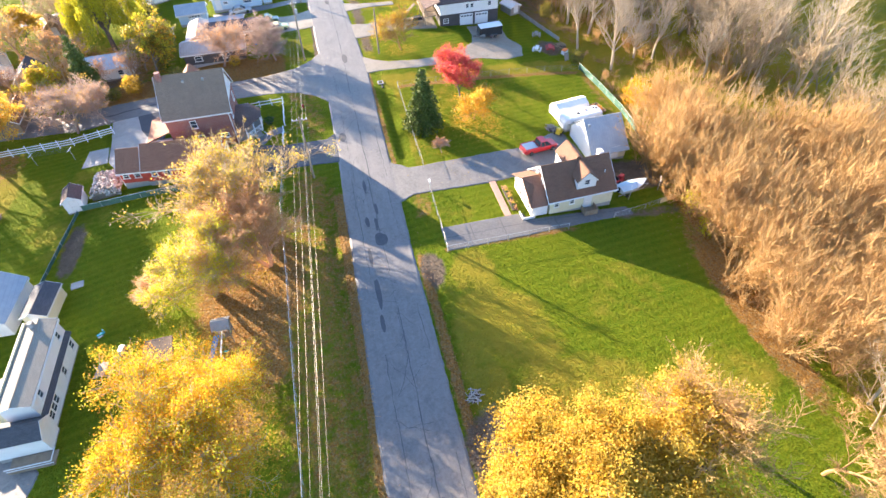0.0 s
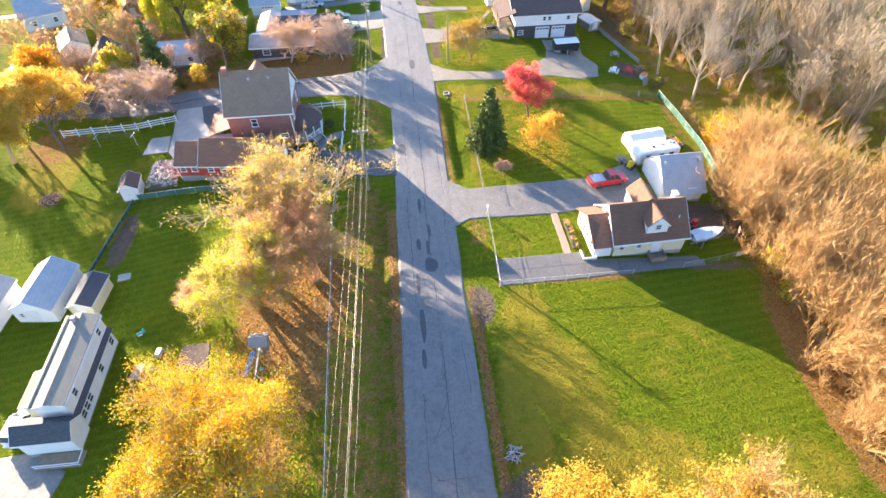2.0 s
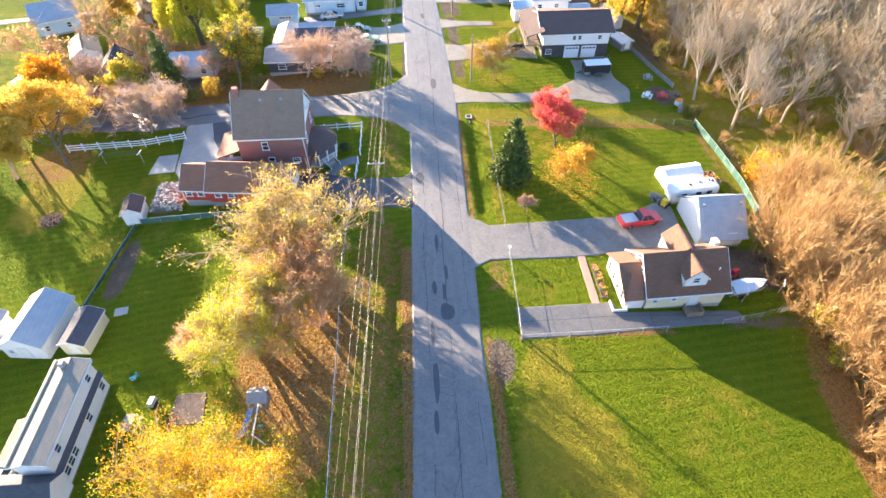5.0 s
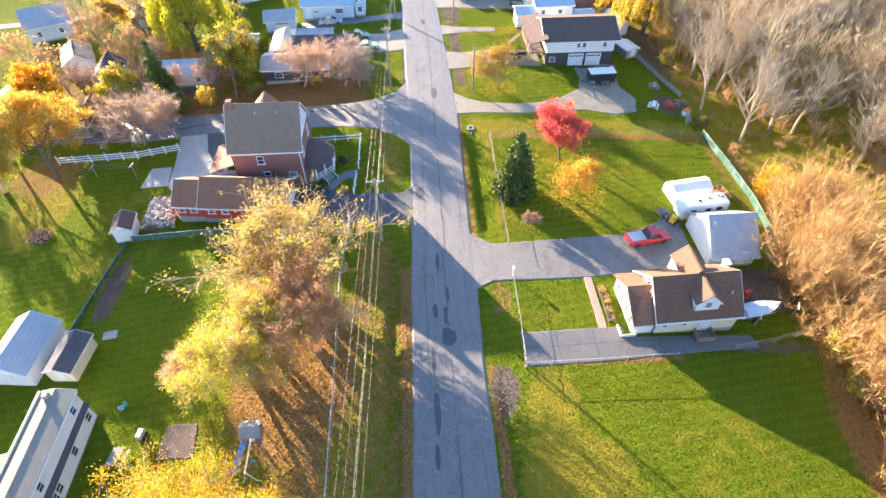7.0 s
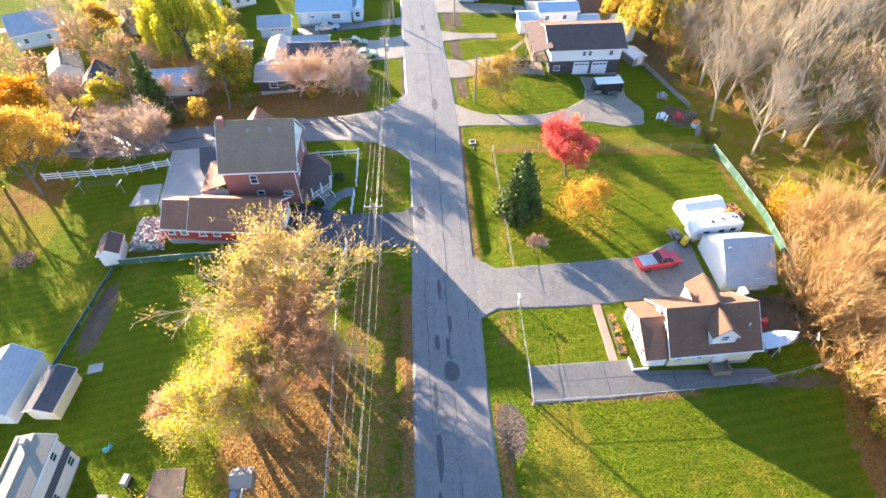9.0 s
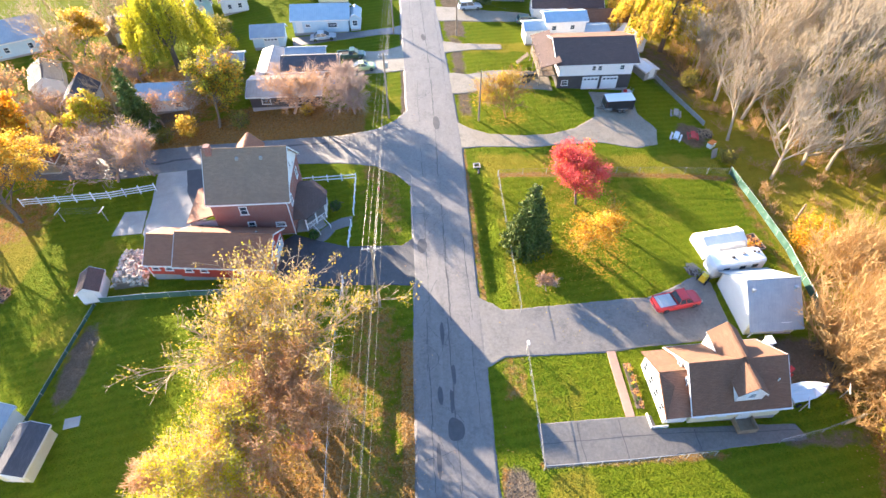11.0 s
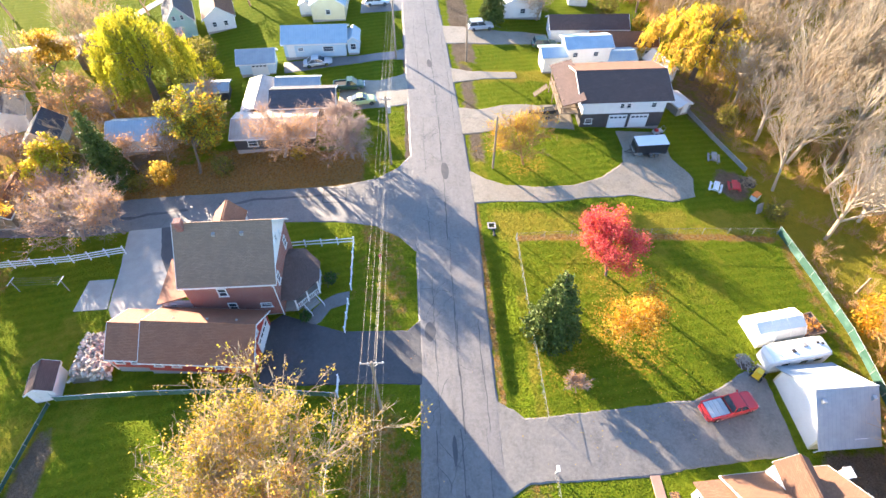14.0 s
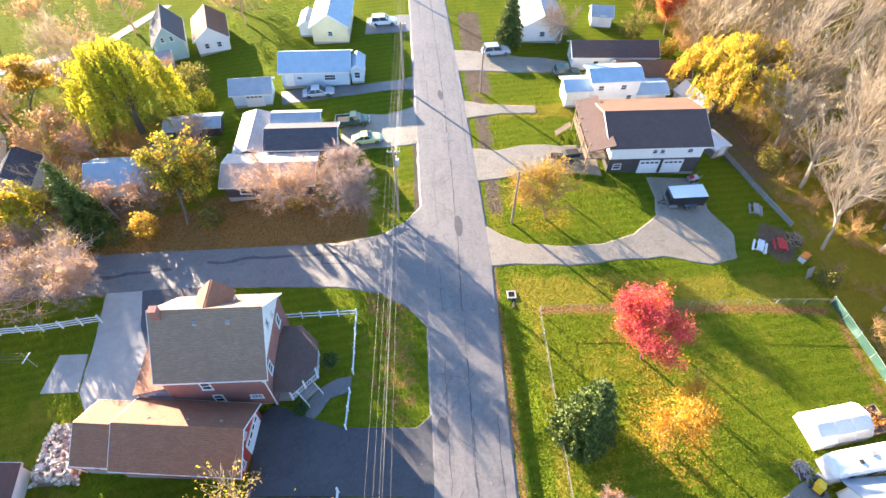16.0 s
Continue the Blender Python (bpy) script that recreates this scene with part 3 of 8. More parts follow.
    me.materials.append(M["ground"])
    tagged(new("ground", me), "mown lawns, dry grass and orange leaf litter on gently falling land", "ground", kind="structure")


make_ground()
drape("road", [(-1.6, -60), (5.5, -60), (5.5, 24), (5.6, 46), (5.9, 62), (6.1, 80), (6.4, 92), (6.1, 105), (5.7, 116), (5.2, 130), (4.4, 146), (3.6, 170), (1.0, 260),
               (-6.0, 260), (-2.8, 170), (-2.3, 150), (-1.9, 130), (-1.6, 112), (-1.4, 100), (-1.1, 85), (-1.1, 70), (-1.4, 56), (-1.6, 40), (-2.0, 24)],
      0.065, M["road"], "cracked grey two-lane asphalt road with tar-sealed joints", "road", 0.06, 1, skirt=0.5)
drape("side_road", [(-1.2, 84.5), (-3.4, 87.2), (-6.0, 89.0), (-11, 90.2), (-20, 91.0), (-31, 91.6), (-90, 93.5), (-90, 100.0), (-39, 97.6), (-25, 96.8), (-11.5, 96.4), (-6, 97.6), (-3.4, 99.4), (-1.4, 102)],
      0.055, M["side_road"], "grey asphalt side street joining the main road", "road", 0.15, 2)
drape("driveway", [(-1.0, 67.3), (-4, 67.6), (-17.6, 68.4), (-17.6, 75.6), (-16.2, 76.6), (-13, 75.2), (-9.5, 73.9), (-2.5, 73.5), (-0.9, 75.0)],
      0.05, M["new_asphalt"], "dark fresh asphalt driveway beside the red garage", "driveway", 0.06, 3, skirt=0.3)
drape("driveway", [(-38.0, 91.8), (-33.8, 91.8), (-32.6, 87.0), (-30.6, 83.2), (-28.2, 79.6), (-28.2, 75.9), (-34.2, 75.9), (-36.6, 79.6), (-37.2, 86.0)],
      0.05, M["concrete"], "pale worn concrete yard drive in front of the garage", "driveway", 0.12, 4)
# asphalt apron whose dark tone also carries the tree shade lying on it
drape("driveway", [(-33.8, 91.9), (-25.4, 91.6), (-25.6, 84.8), (-28.2, 84.6), (-28.6, 79.9), (-30.8, 83.4), (-32.8, 87.2)],
      0.045, M["patch"], "asphalt apron, toned dark for shade, between the side street and the brick house", "driveway", 0.2, 21, skirt=0.3)
drape("patio_slab", [(-41.0, 79.9), (-36.9, 79.7), (-37.4, 84.0), (-40.6, 84.2)], 0.06, M["concrete"], "pale square concrete slab in the back yard", "slab", 0.02, 5, skirt=0.1)
drape("driveway", [(5.6, 56.0), (8, 57.3), (18.8, 57.5), (30.5, 58.6), (34.0, 58.6), (34.2, 66.5), (32.4, 67.4), (29.5, 65.8), (25.7, 64.3), (8.4, 63.0), (5.9, 65.2)],
      0.05, M["old_drive"], "grey gravelly asphalt driveway leading to the barn", "driveway", 0.25, 6)
drape("driveway", [(10.2, 45.7), (18, 45.9), (25.5, 46.5), (36.5, 47.4), (36.0, 48.8), (21.6, 48.7), (21.5, 50.1), (10.2, 49.7)],
      0.05, M["slab"], "cracked grey parking slab beside the cream house", "driveway", 0.06, 7, skirt=0.3)
drape("garden_path", [(19.0, 50.1), (19.9, 50.1), (19.9, 57.4), (19.0, 57.4)], 0.04, M["brick_path"], "straight tan brick garden path", "path", 0.03, 8, skirt=0.1)
drape("gravel_drive", [(6.2, 92.3), (9, 92.4), (15.7, 92.2), (27.0, 93.4), (33.0, 92.2), (36.5, 93.4), (37.5, 97), (35.8, 101), (36.0, 106.9), (29.2, 106.9), (29.2, 103), (28.4, 99.8),
                       (24.5, 96.7), (20, 95.2), (16.2, 94.8), (11, 95.2), (8.2, 96.6), (6.2, 98.4)], 0.05, M["gravel"], "pale curving gravel drive", "driveway", 0.3, 9)
drape("gravel_drive", [(5.7, 106.2), (9, 106.6), (15, 108.2), (22.8, 107.2), (22.8, 113), (14, 113.2), (9, 112.0), (5.8, 112.6)], 0.05, M["gravel"], "gravel parking strip beside the two-storey house", "driveway", 0.35, 10)
drape("gravel_drive", [(5.3, 119.4), (10, 120.2), (16, 120.6), (16, 122.0), (9, 122.4), (5.3, 123.5)], 0.05, M["gravel"], "thin worn gravel track across the lawn", "driveway", 0.35, 11)
drape("gravel_drive", [(4.7, 131.5), (12, 131.0), (23.5, 131.4), (23.5, 134.4), (14, 135.6), (4.6, 137.5)], 0.05, M["gravel"], "gravel track with parked cars", "driveway", 0.4, 12)
drape("driveway", [(-1.7, 126.6), (-4.6, 127.0), (-22, 124.8), (-22.5, 128.0), (-10, 128.4), (-4, 129.2), (-1.9, 130)], 0.05, M["side_road"], "grey asphalt driveway beside the blue house", "driveway", 0.15, 13)
drape("driveway", [(-1.6, 114.0), (-12.4, 113.0), (-12.4, 121.4), (-6, 120.6), (-1.8, 122.4)], 0.05, M["gravel"], "gravel driveway with two parked vehicles", "driveway", 0.3, 14)
drape("driveway", [(-2.3, 143.6), (-10, 143.4), (-10, 148.6), (-2.4, 149.2)], 0.05, M["side_road"], "short asphalt drive at the corner", "driveway", 0.2, 15)
drape("driveway", [(-46, 23), (-36.0, 23), (-34.6, 29.0), (-37.2, 31.4), (-46, 31.4)], 0.05, M["old_drive"], "grey paved drive beside the white house", "driveway", 0.2, 16)
drape("front_path", [(-9.0, 77.6), (-9.0, 79.2), (-10.4, 79.0), (-11.8, 78.2), (-12.9, 77.0), (-13.4, 75.6), (-12.8, 74.9), (-12.0, 75.4), (-11.0, 77.0)], 0.04, M["side_road"], "curved grey front path", "path", 0.05, 17, skirt=0.15)
drape("far_path", [(-110, 132), (-70, 139.6), (-58, 146.5), (-50, 160), (-48.4, 160), (-56.4, 145.4), (-69, 138), (-110, 130)], 0.04, M["concrete"], "pale winding path across the far grass", "path", 0.15, 18)
drape("side_road", [(-60, 167), (-2.9, 163.5), (-2.8, 168), (-60, 172)], 0.055, M["side_road"], "grey asphalt far side street", "road", 0.2, 19)
drape("yard_bed", [(-26.2, 38.5), (-22.6, 38.3), (-23.0, 41.6), (-25.9, 41.7)], 0.07, M["soil"], "bare dark soil bed in the back yard", "garden bed", 0.08, 20, "", skirt=0.25)


def road_marks():
    """Tar-filled cracks, extra lines painted for thin tree shadows, and dark patches of the main road."""
    rng = random.Random(5)
    mb = MB()

    def line(x0, y0, x1, y1, w, wob):
        n = max(4, int(math.hypot(x1 - x0, y1 - y0) / 0.7))
        ring = []
        for i in range(n + 1):
            t = i / n
            k = noise.noise(Vector((x0 + t * 7, y0 * 0.3 + t * n * 0.22, x1))) * wob
            dx, dy = (k, 0) if abs(y1 - y0) > abs(x1 - x0) else (0, k)
            x, y = x0 + (x1 - x0) * t + dx, y0 + (y1 - y0) * t + dy
            ww = w * (0.5 + rng.random())
            ring.append(((x - ww, y, x + ww, y) if abs(y1 - y0) > abs(x1 - x0) else (x, y - ww, x, y + ww)))
        for a, b in zip(ring, ring[1:]):
            q = [(a[0], a[1]), (a[2], a[3]), (b[2], b[3]), (b[0], b[1])]
            mb.add([(x, y, SMOOTH_G(x) + 0.073) for x, y in q], [(0, 1, 2, 3)])

    y = 8.0
    while y < 160:
        for cx in (0.0, 2.3, 2.36, 4.7):
            shift = (0.35 if y > 60 else 0.0) - max(0.0, (y - 110)) * 0.028
            if rng.random() < (0.9 if 2 < cx < 3 else 0.45):
                line(cx + shift + rng.uniform(-0.1, 0.1), y, cx + shift + rng.uniform(-0.1, 0.1), y + 6.5, rng.choice((0.02, 0.03, 0.04)), 0.14)
        # cross cracks, made more numerous to paint thin tree-shadow stripes as well
        for _ in range(3):
            if rng.random() < 0.8:
                a = rng.uniform(-0.9, 2.6)
                line(a, y + rng.uniform(0, 6), a + rng.uniform(1.2, 3.2), y + rng.uniform(0, 6), 0.025, 0.5)
        y += 6.0
    solid("crack_seal", mb, M["tar"], "thin black road lines: tar-sealed cracks and painted tree-shadow stripes", "tar", kind="stuff")
    for x, y, rx, ry in ((2.3, 49.6, 0.8, 1.2), (2.1, 52.6, 0.2, 1.3), (1.0, 53.2, 0.28, 1.0), (0.6, 41.0, 0.3, 2.4), (2.5, 55.5, 0.22, 1.1), (0.5, 46.8, 0.25, 1.5),
                         (-0.1, 73.2, 0.6, 1.2), (3.0, 98.5, 0.5, 1.6), (0.4, 36.5, 0.25, 1.3), (1.6, 60.5, 0.22, 1.4), (2.0, 125.0, 0.4, 1.2)):
        pts = []
        for k in range(22):
            t = 2 * math.pi * k / 22
            r = 1 + 0.25 * noise.noise(Vector((x + math.cos(t), y + math.sin(t), 2)))
            pts.append((x + rx * r * math.cos(t), y + ry * r * math.sin(t)))
        b = MB().add([(px, py, SMOOTH_G(px) + 0.077) for px, py in pts], [tuple(range(22))])
        solid("road_patch", b, M["patch"], "dark irregular asphalt patch on the road", "road patch", group="road patches", kind="structure")
    tar = MB()
    for x0, x1, y, w in ((-27, -11.5, 95.0, 0.3), (-40, -31, 94.4, 0.28)):
        n = 14
        for i in range(n):
            a, b = x0 + (x1 - x0) * i / n, x0 + (x1 - x0) * (i + 1) / n
            ya, yb = y + 0.6 * noise.noise(Vector((a * 0.3, 0, 1))), y + 0.6 * noise.noise(Vector((b * 0.3, 0, 1)))
            wa, wb = w * (0.5 + abs(noise.noise(Vector((a, 5, 1)))) * 2), w * (0.5 + abs(noise.noise(Vector((b, 5, 1)))) * 2)
            tar.add([(a, ya - wa, SMOOTH_G(a) + 0.062), (b, yb - wb, SMOOTH_G(b) + 0.062), (b, yb + wb, SMOOTH_G(b) + 0.062), (a, ya + wa, SMOOTH_G(a) + 0.062)], [(0, 1, 2, 3)])
    for a in range(4):
        x, y = (-13.2, -10.2, -10.2, -13.2)[a], (93.6, 93.4, 96.0, 96.2)[a]
        x2, y2 = (-10.2, -10.2, -13.2, -13.2)[a], (93.4, 96.0, 96.2, 93.6)[a]
        d = Vector((x2 - x, y2 - y, 0)).normalized() * 0.07
        tar.add([(x + d.y, y - d.x, SMOOTH_G(x) + 0.066), (x2 + d.y, y2 - d.x, SMOOTH_G(x2) + 0.066), (x2 - d.y, y2 + d.x, SMOOTH_G(x2) + 0.066), (x - d.y, y + d.x, SMOOTH_G(x) + 0.066)], [(0, 1, 2, 3)])
    for (xa, ya), (xb, yb) in (((10.3, 47.8), (21.5, 48.2)), ((14.0, 45.9), (14.0, 49.7)), ((18.2, 46.0), (18.1, 50.0)), ((21.6, 48.3), (35.8, 48.2)), ((25.4, 46.5), (25.3, 48.6))):
        n = 10
        for i in range(n):
            pa, pb = [Vector((xa + (xb - xa) * k / n, ya + (yb - ya) * k / n, 0)) for k in (i, i + 1)]
            pa, pb = [p + Vector((noise.noise(p * 0.9), noise.noise(p * 0.9 + Vector((5, 5, 5))), 0)) * 0.12 for p in (pa, pb)]
            d = (pb - pa).normalized() * 0.035
            tar.add([(pa.x + d.y, pa.y - d.x, SMOOTH_G(pa.x) + 0.058), (pb.x + d.y, pb.y - d.x, SMOOTH_G(pb.x) + 0.058), (pb.x - d.y, pb.y + d.x, SMOOTH_G(pb.x) + 0.058), (pa.x - d.y, pa.y + d.x, SMOOTH_G(pa.x) + 0.058)], [(0, 1, 2, 3)])
    solid("crack_seal", tar, M["tar"], "wandering black tar repair on the side street", "tar", kind="stuff")


road_marks()

# ---- houses and sheds ----
def window(parent, w, h, m, trim, shutters=False):
    """A sash window on a wall plane; m is its pose, x along the wall, y outward, z up."""
    fr = MB()
    t = 0.09
    fr.box(0, 0.03, h / 2 - t / 2, w, 0.10, t).box(0, 0.05, -h / 2 - t / 2, w + 0.16, 0.16, t)
    fr.box(-w / 2 + t / 2, 0.03, -t / 2, t, 0.10, h - t).box(w / 2 - t / 2, 0.03, -t / 2, t, 0.10, h - t)
    fr.box(0, 0.035, 0, w - 2 * t, 0.06, 0.05)
    win = part("window", fr, trim, parent)
    win.matrix_basis = m
    part("pane", MB().box(0, 0.012, 0, w - 2 * t, 0.02, h - 2 * t), M["glass"], win)
    if shutters:
        for s in (-1, 1):
            part("shutter", MB().box(s * (w / 2 + 0.2), 0.03, 0, 0.3, 0.05, h), M["roof_charcoal"], win)
    return win


def door(parent, w, h, m, material, panels=False):
    d = MB().box(0, 0.03, h / 2, w, 0.07, h)
    ob = part("garage_door" if panels else "door", d, material, parent)
    ob.matrix_basis = m
    rows = 4 if panels else 2
    for r in range(rows):
        part("door_panel", MB().box(0, 0.075, h * (r + 0.5) / rows, w * 0.94, 0.03, h / rows * 0.86), material, ob)
    fr = MB().box(-w / 2 - 0.06, 0.04, h / 2, 0.12, 0.11, h).box(w / 2 + 0.06, 0.04, h / 2, 0.12, 0.11, h).box(0, 0.04, h + 0.06, w + 0.24, 0.11, 0.12)
    part("frame", fr, M["white_wood"], ob)
    if panels:
        for c in range(4):
            part("pane", MB().box((c - 1.5) * w / 4, 0.095, h * 0.87, w / 4 * 0.7, 0.02, h * 0.13), M["glass"], ob)
    else:
        part("handle", MB().box(w * 0.38, 0.1, h * 0.48, 0.05, 0.08, 0.05), M["steel"], ob)
    return ob


def on_wall(side, u, z, w, d):
    """Pose on the outer face of a wall of a w by d box about the origin."""
    return {"S": pose(u, -d / 2, z, 0, 0, 180), "N": pose(u, d / 2, z, 0, 0, 0), "E": pose(w / 2, u, z, 0, 0, -90), "W": pose(-w / 2, u, z, 0, 0, 90)}[side]


def shell(h, w, d, eave, ridge, axis, walls, roof, over=0.35, gable=None, trim=None, foot=0.35, hip=0.0, off=(0, 0), roof_side=None, sink=0.7):
    """Four walls, two roof slopes, ridge cap, fascias and foundation of a gabled box, as parts of h. hip: how far the ridge ends draw in."""
    trim, gable = trim or M["white_wood"], gable or walls
    ox, oy = off
    T = 0.2
    if axis == "x":
        place = lambda a, b, z: (ox + a, oy + b, z)
        L, D = w, d
    else:
        place = lambda a, b, z: (ox - b, oy + a, z)
        L, D = d, w
    base = MB()
    pts = [place(a, b, 0) for a, b in ((-L / 2 + 0.03, -D / 2 + 0.03), (L / 2 - 0.03, -D / 2 + 0.03), (L / 2 - 0.03, D / 2 - 0.03), (-L / 2 + 0.03, D / 2 - 0.03))]
    base.add([(x, y, -sink) for x, y, _ in pts] + [(x, y, foot) for x, y, _ in pts], [(3, 2, 1, 0), (4, 5, 6, 7), (0, 1, 5, 4), (1, 2, 6, 5), (2, 3, 7, 6), (3, 0, 4, 7)])
    part("foundation", base, M["stone"], h)
    for s in (-1, 1):
        q = [place(-s * -L / 2, s * D / 2, foot), place(-s * L / 2, s * D / 2, foot), place(-s * L / 2, s * D / 2, eave), place(-s * -L / 2, s * D / 2, eave)]
        part("wall", MB().slab(q, T), walls, h)
    for s in (-1, 1):
        q = [place(s * L / 2, -s * (D / 2 - T), foot), place(s * L / 2, s * (D / 2 - T), foot), place(s * L / 2, s * (D / 2 - T), eave)]
        top = [place(s * L / 2, 0, ridge - 0.02)] if not hip else []
        q = q + top + [place(s * L / 2, -s * (D / 2 - T), eave)]
        part("wall", MB().slab(q, T), walls, h)
        if gable is not walls and not hip:
            part("gable_face", MB().slab([place(s * (L / 2 + 0.02), -s * D / 2, eave), place(s * (L / 2 + 0.02), s * D / 2, eave), place(s * (L / 2 + 0.02), 0, ridge)], 0.05), gable, h)
    rise = (ridge - eave) / (D / 2)
    ez = eave - over * rise
    R = L / 2 + over
    for s in (-1, 1):
        q = [place(-s * -R, s * (D / 2 + over), ez), place(-s * R, s * (D / 2 + over), ez), place(-s * (R - hip), 0, ridge), place(-s * -(R - hip), 0, ridge)]
        q = [(x, y, z + 0.14) for x, y, z in q]
        part("roof_slope", MB().slab(q, 0.13), roof_side[(s + 1) // 2] if roof_side else roof, h)
        fa = [place(-s * -R, s * (D / 2 + over + 0.01), ez - 0.12), place(-s * R, s * (D / 2 + over + 0.01), ez - 0.12), place(-s * R, s * (D / 2 + over + 0.01), ez + 0.1), place(-s * -R, s * (D / 2 + over + 0.01), ez + 0.1)]
        part("fascia", MB().slab(fa, -0.03), trim, h)
    for s in (-1, 1):
        if hip:
            q = [place(s * R, -s * (D / 2 + over), ez), place(s * R, s * (D / 2 + over), ez), place(s * (R - hip), 0, ridge)]
            part("roof_slope", MB().slab([(x, y, z + 0.14) for x, y, z in q], 0.13), roof, h)
        else:
            vb = MB()
            for t in (-1, 1):
                a, b = Vector(place(s * (R + 0.015), t * (D / 2 + over), ez + 0.03)), Vector(place(s * (R + 0.015), 0, ridge + 0.03))
                k = Vector((0, 0, 0.11))
                out = Vector(place(s * 0.04, 0, 0)) - Vector(place(0, 0, 0))
                vs = [a - k, b - k, b + k, a + k]
                vb.add([p for p in vs] + [p + out for p in vs], [(0, 1, 2, 3), (7, 6, 5, 4), (0, 4, 5, 1), (1, 5, 6, 2), (2, 6, 7, 3), (3, 7, 4, 0)])
            part("bargeboard", vb, trim, h)
    part("ridge_cap", MB().tube([place(-(R - hip), 0, ridge + 0.13), place(R - hip, 0, ridge + 0.13)], 0.07, 5), roof, h)


def house(name, label, x0, x1, y0, y1, eave, ridge, axis, walls, roof, rz=0.0, wins=(), doors=(), category="house", group="", shutters=False, **kw):
    h = thing(name, label, category, (x0 + x1) / 2, (y0 + y1) / 2, rz, group=group)
    w, d = x1 - x0, y1 - y0
    shell(h, w, d, eave, ridge, axis, walls, roof, **kw)
    for side, u, z, ww, hh in wins:
        window(h, ww, hh, on_wall(side, u, z, w, d), M["white_wood"], shutters)
    for side, u, ww, hh, mat, panels in doors:
        door(h, ww, hh, on_wall(side, u, 0.3 if not panels else 0.06, w, d), mat, panels)
    return h


def dormer(h, x, y0, y1, width, eave, ridge, walls, roof, south=True):
    """A gabled wing on the roof: ridge along y from y0 (in the roof) to y1 (its face)."""
    s = -1 if south else 1
    face = [(x - width / 2, y1, eave - 1.9), (x + width / 2, y1, eave - 1.9), (x + width / 2, y1, eave), (x, y1, ridge), (x - width / 2, y1, eave)]
    if not south:
        face = face[::-1]
    part("dormer_face", MB().slab(face, 0.15), walls, h)
    o = 0.12
    rise = (ridge - eave) / (width / 2)
    for t in (-1, 1):
        q = [(x + t * (width / 2 + o), y1 + s * o, eave - o * rise + 0.12), (x, y1 + s * o, ridge + 0.12), (x, y0, ridge + 0.12), (x + t * (width / 2 + o), y0, eave - o * rise + 0.12)]
        if (t * s) > 0:
            q = q[::-1]
        part("roof_slope", MB().slab(q, 0.12), roof, h)
        side = [(x + t * width / 2, y1, eave - 1.9), (x + t * width / 2, y0, eave - 1.9), (x + t * width / 2, y0, eave), (x + t * width / 2, y1, eave)]
        if (t * s) > 0:
            side = side[::-1]
        part("dormer_cheek", MB().slab(side, 0.12), walls, h)
    vb = MB()
    for t in (-1, 1):
        a, b = Vector((x + t * (width / 2 + o), y1 + s * (o + 0.01), eave - o * rise)), Vector((x, y1 + s * (o + 0.01), ridge))
        k, out = Vector((0, 0, 0.12)), Vector((0, s * 0.04, 0))
        vs = [a - k, b - k, b + k, a + k]
        vb.add(vs + [p + out for p in vs], [(0, 1, 2, 3), (7, 6, 5, 4), (0, 4, 5, 1), (1, 5, 6, 2), (2, 6, 7, 3), (3, 7, 4, 0)])
    part("bargeboard", vb, M["white_wood"], h)


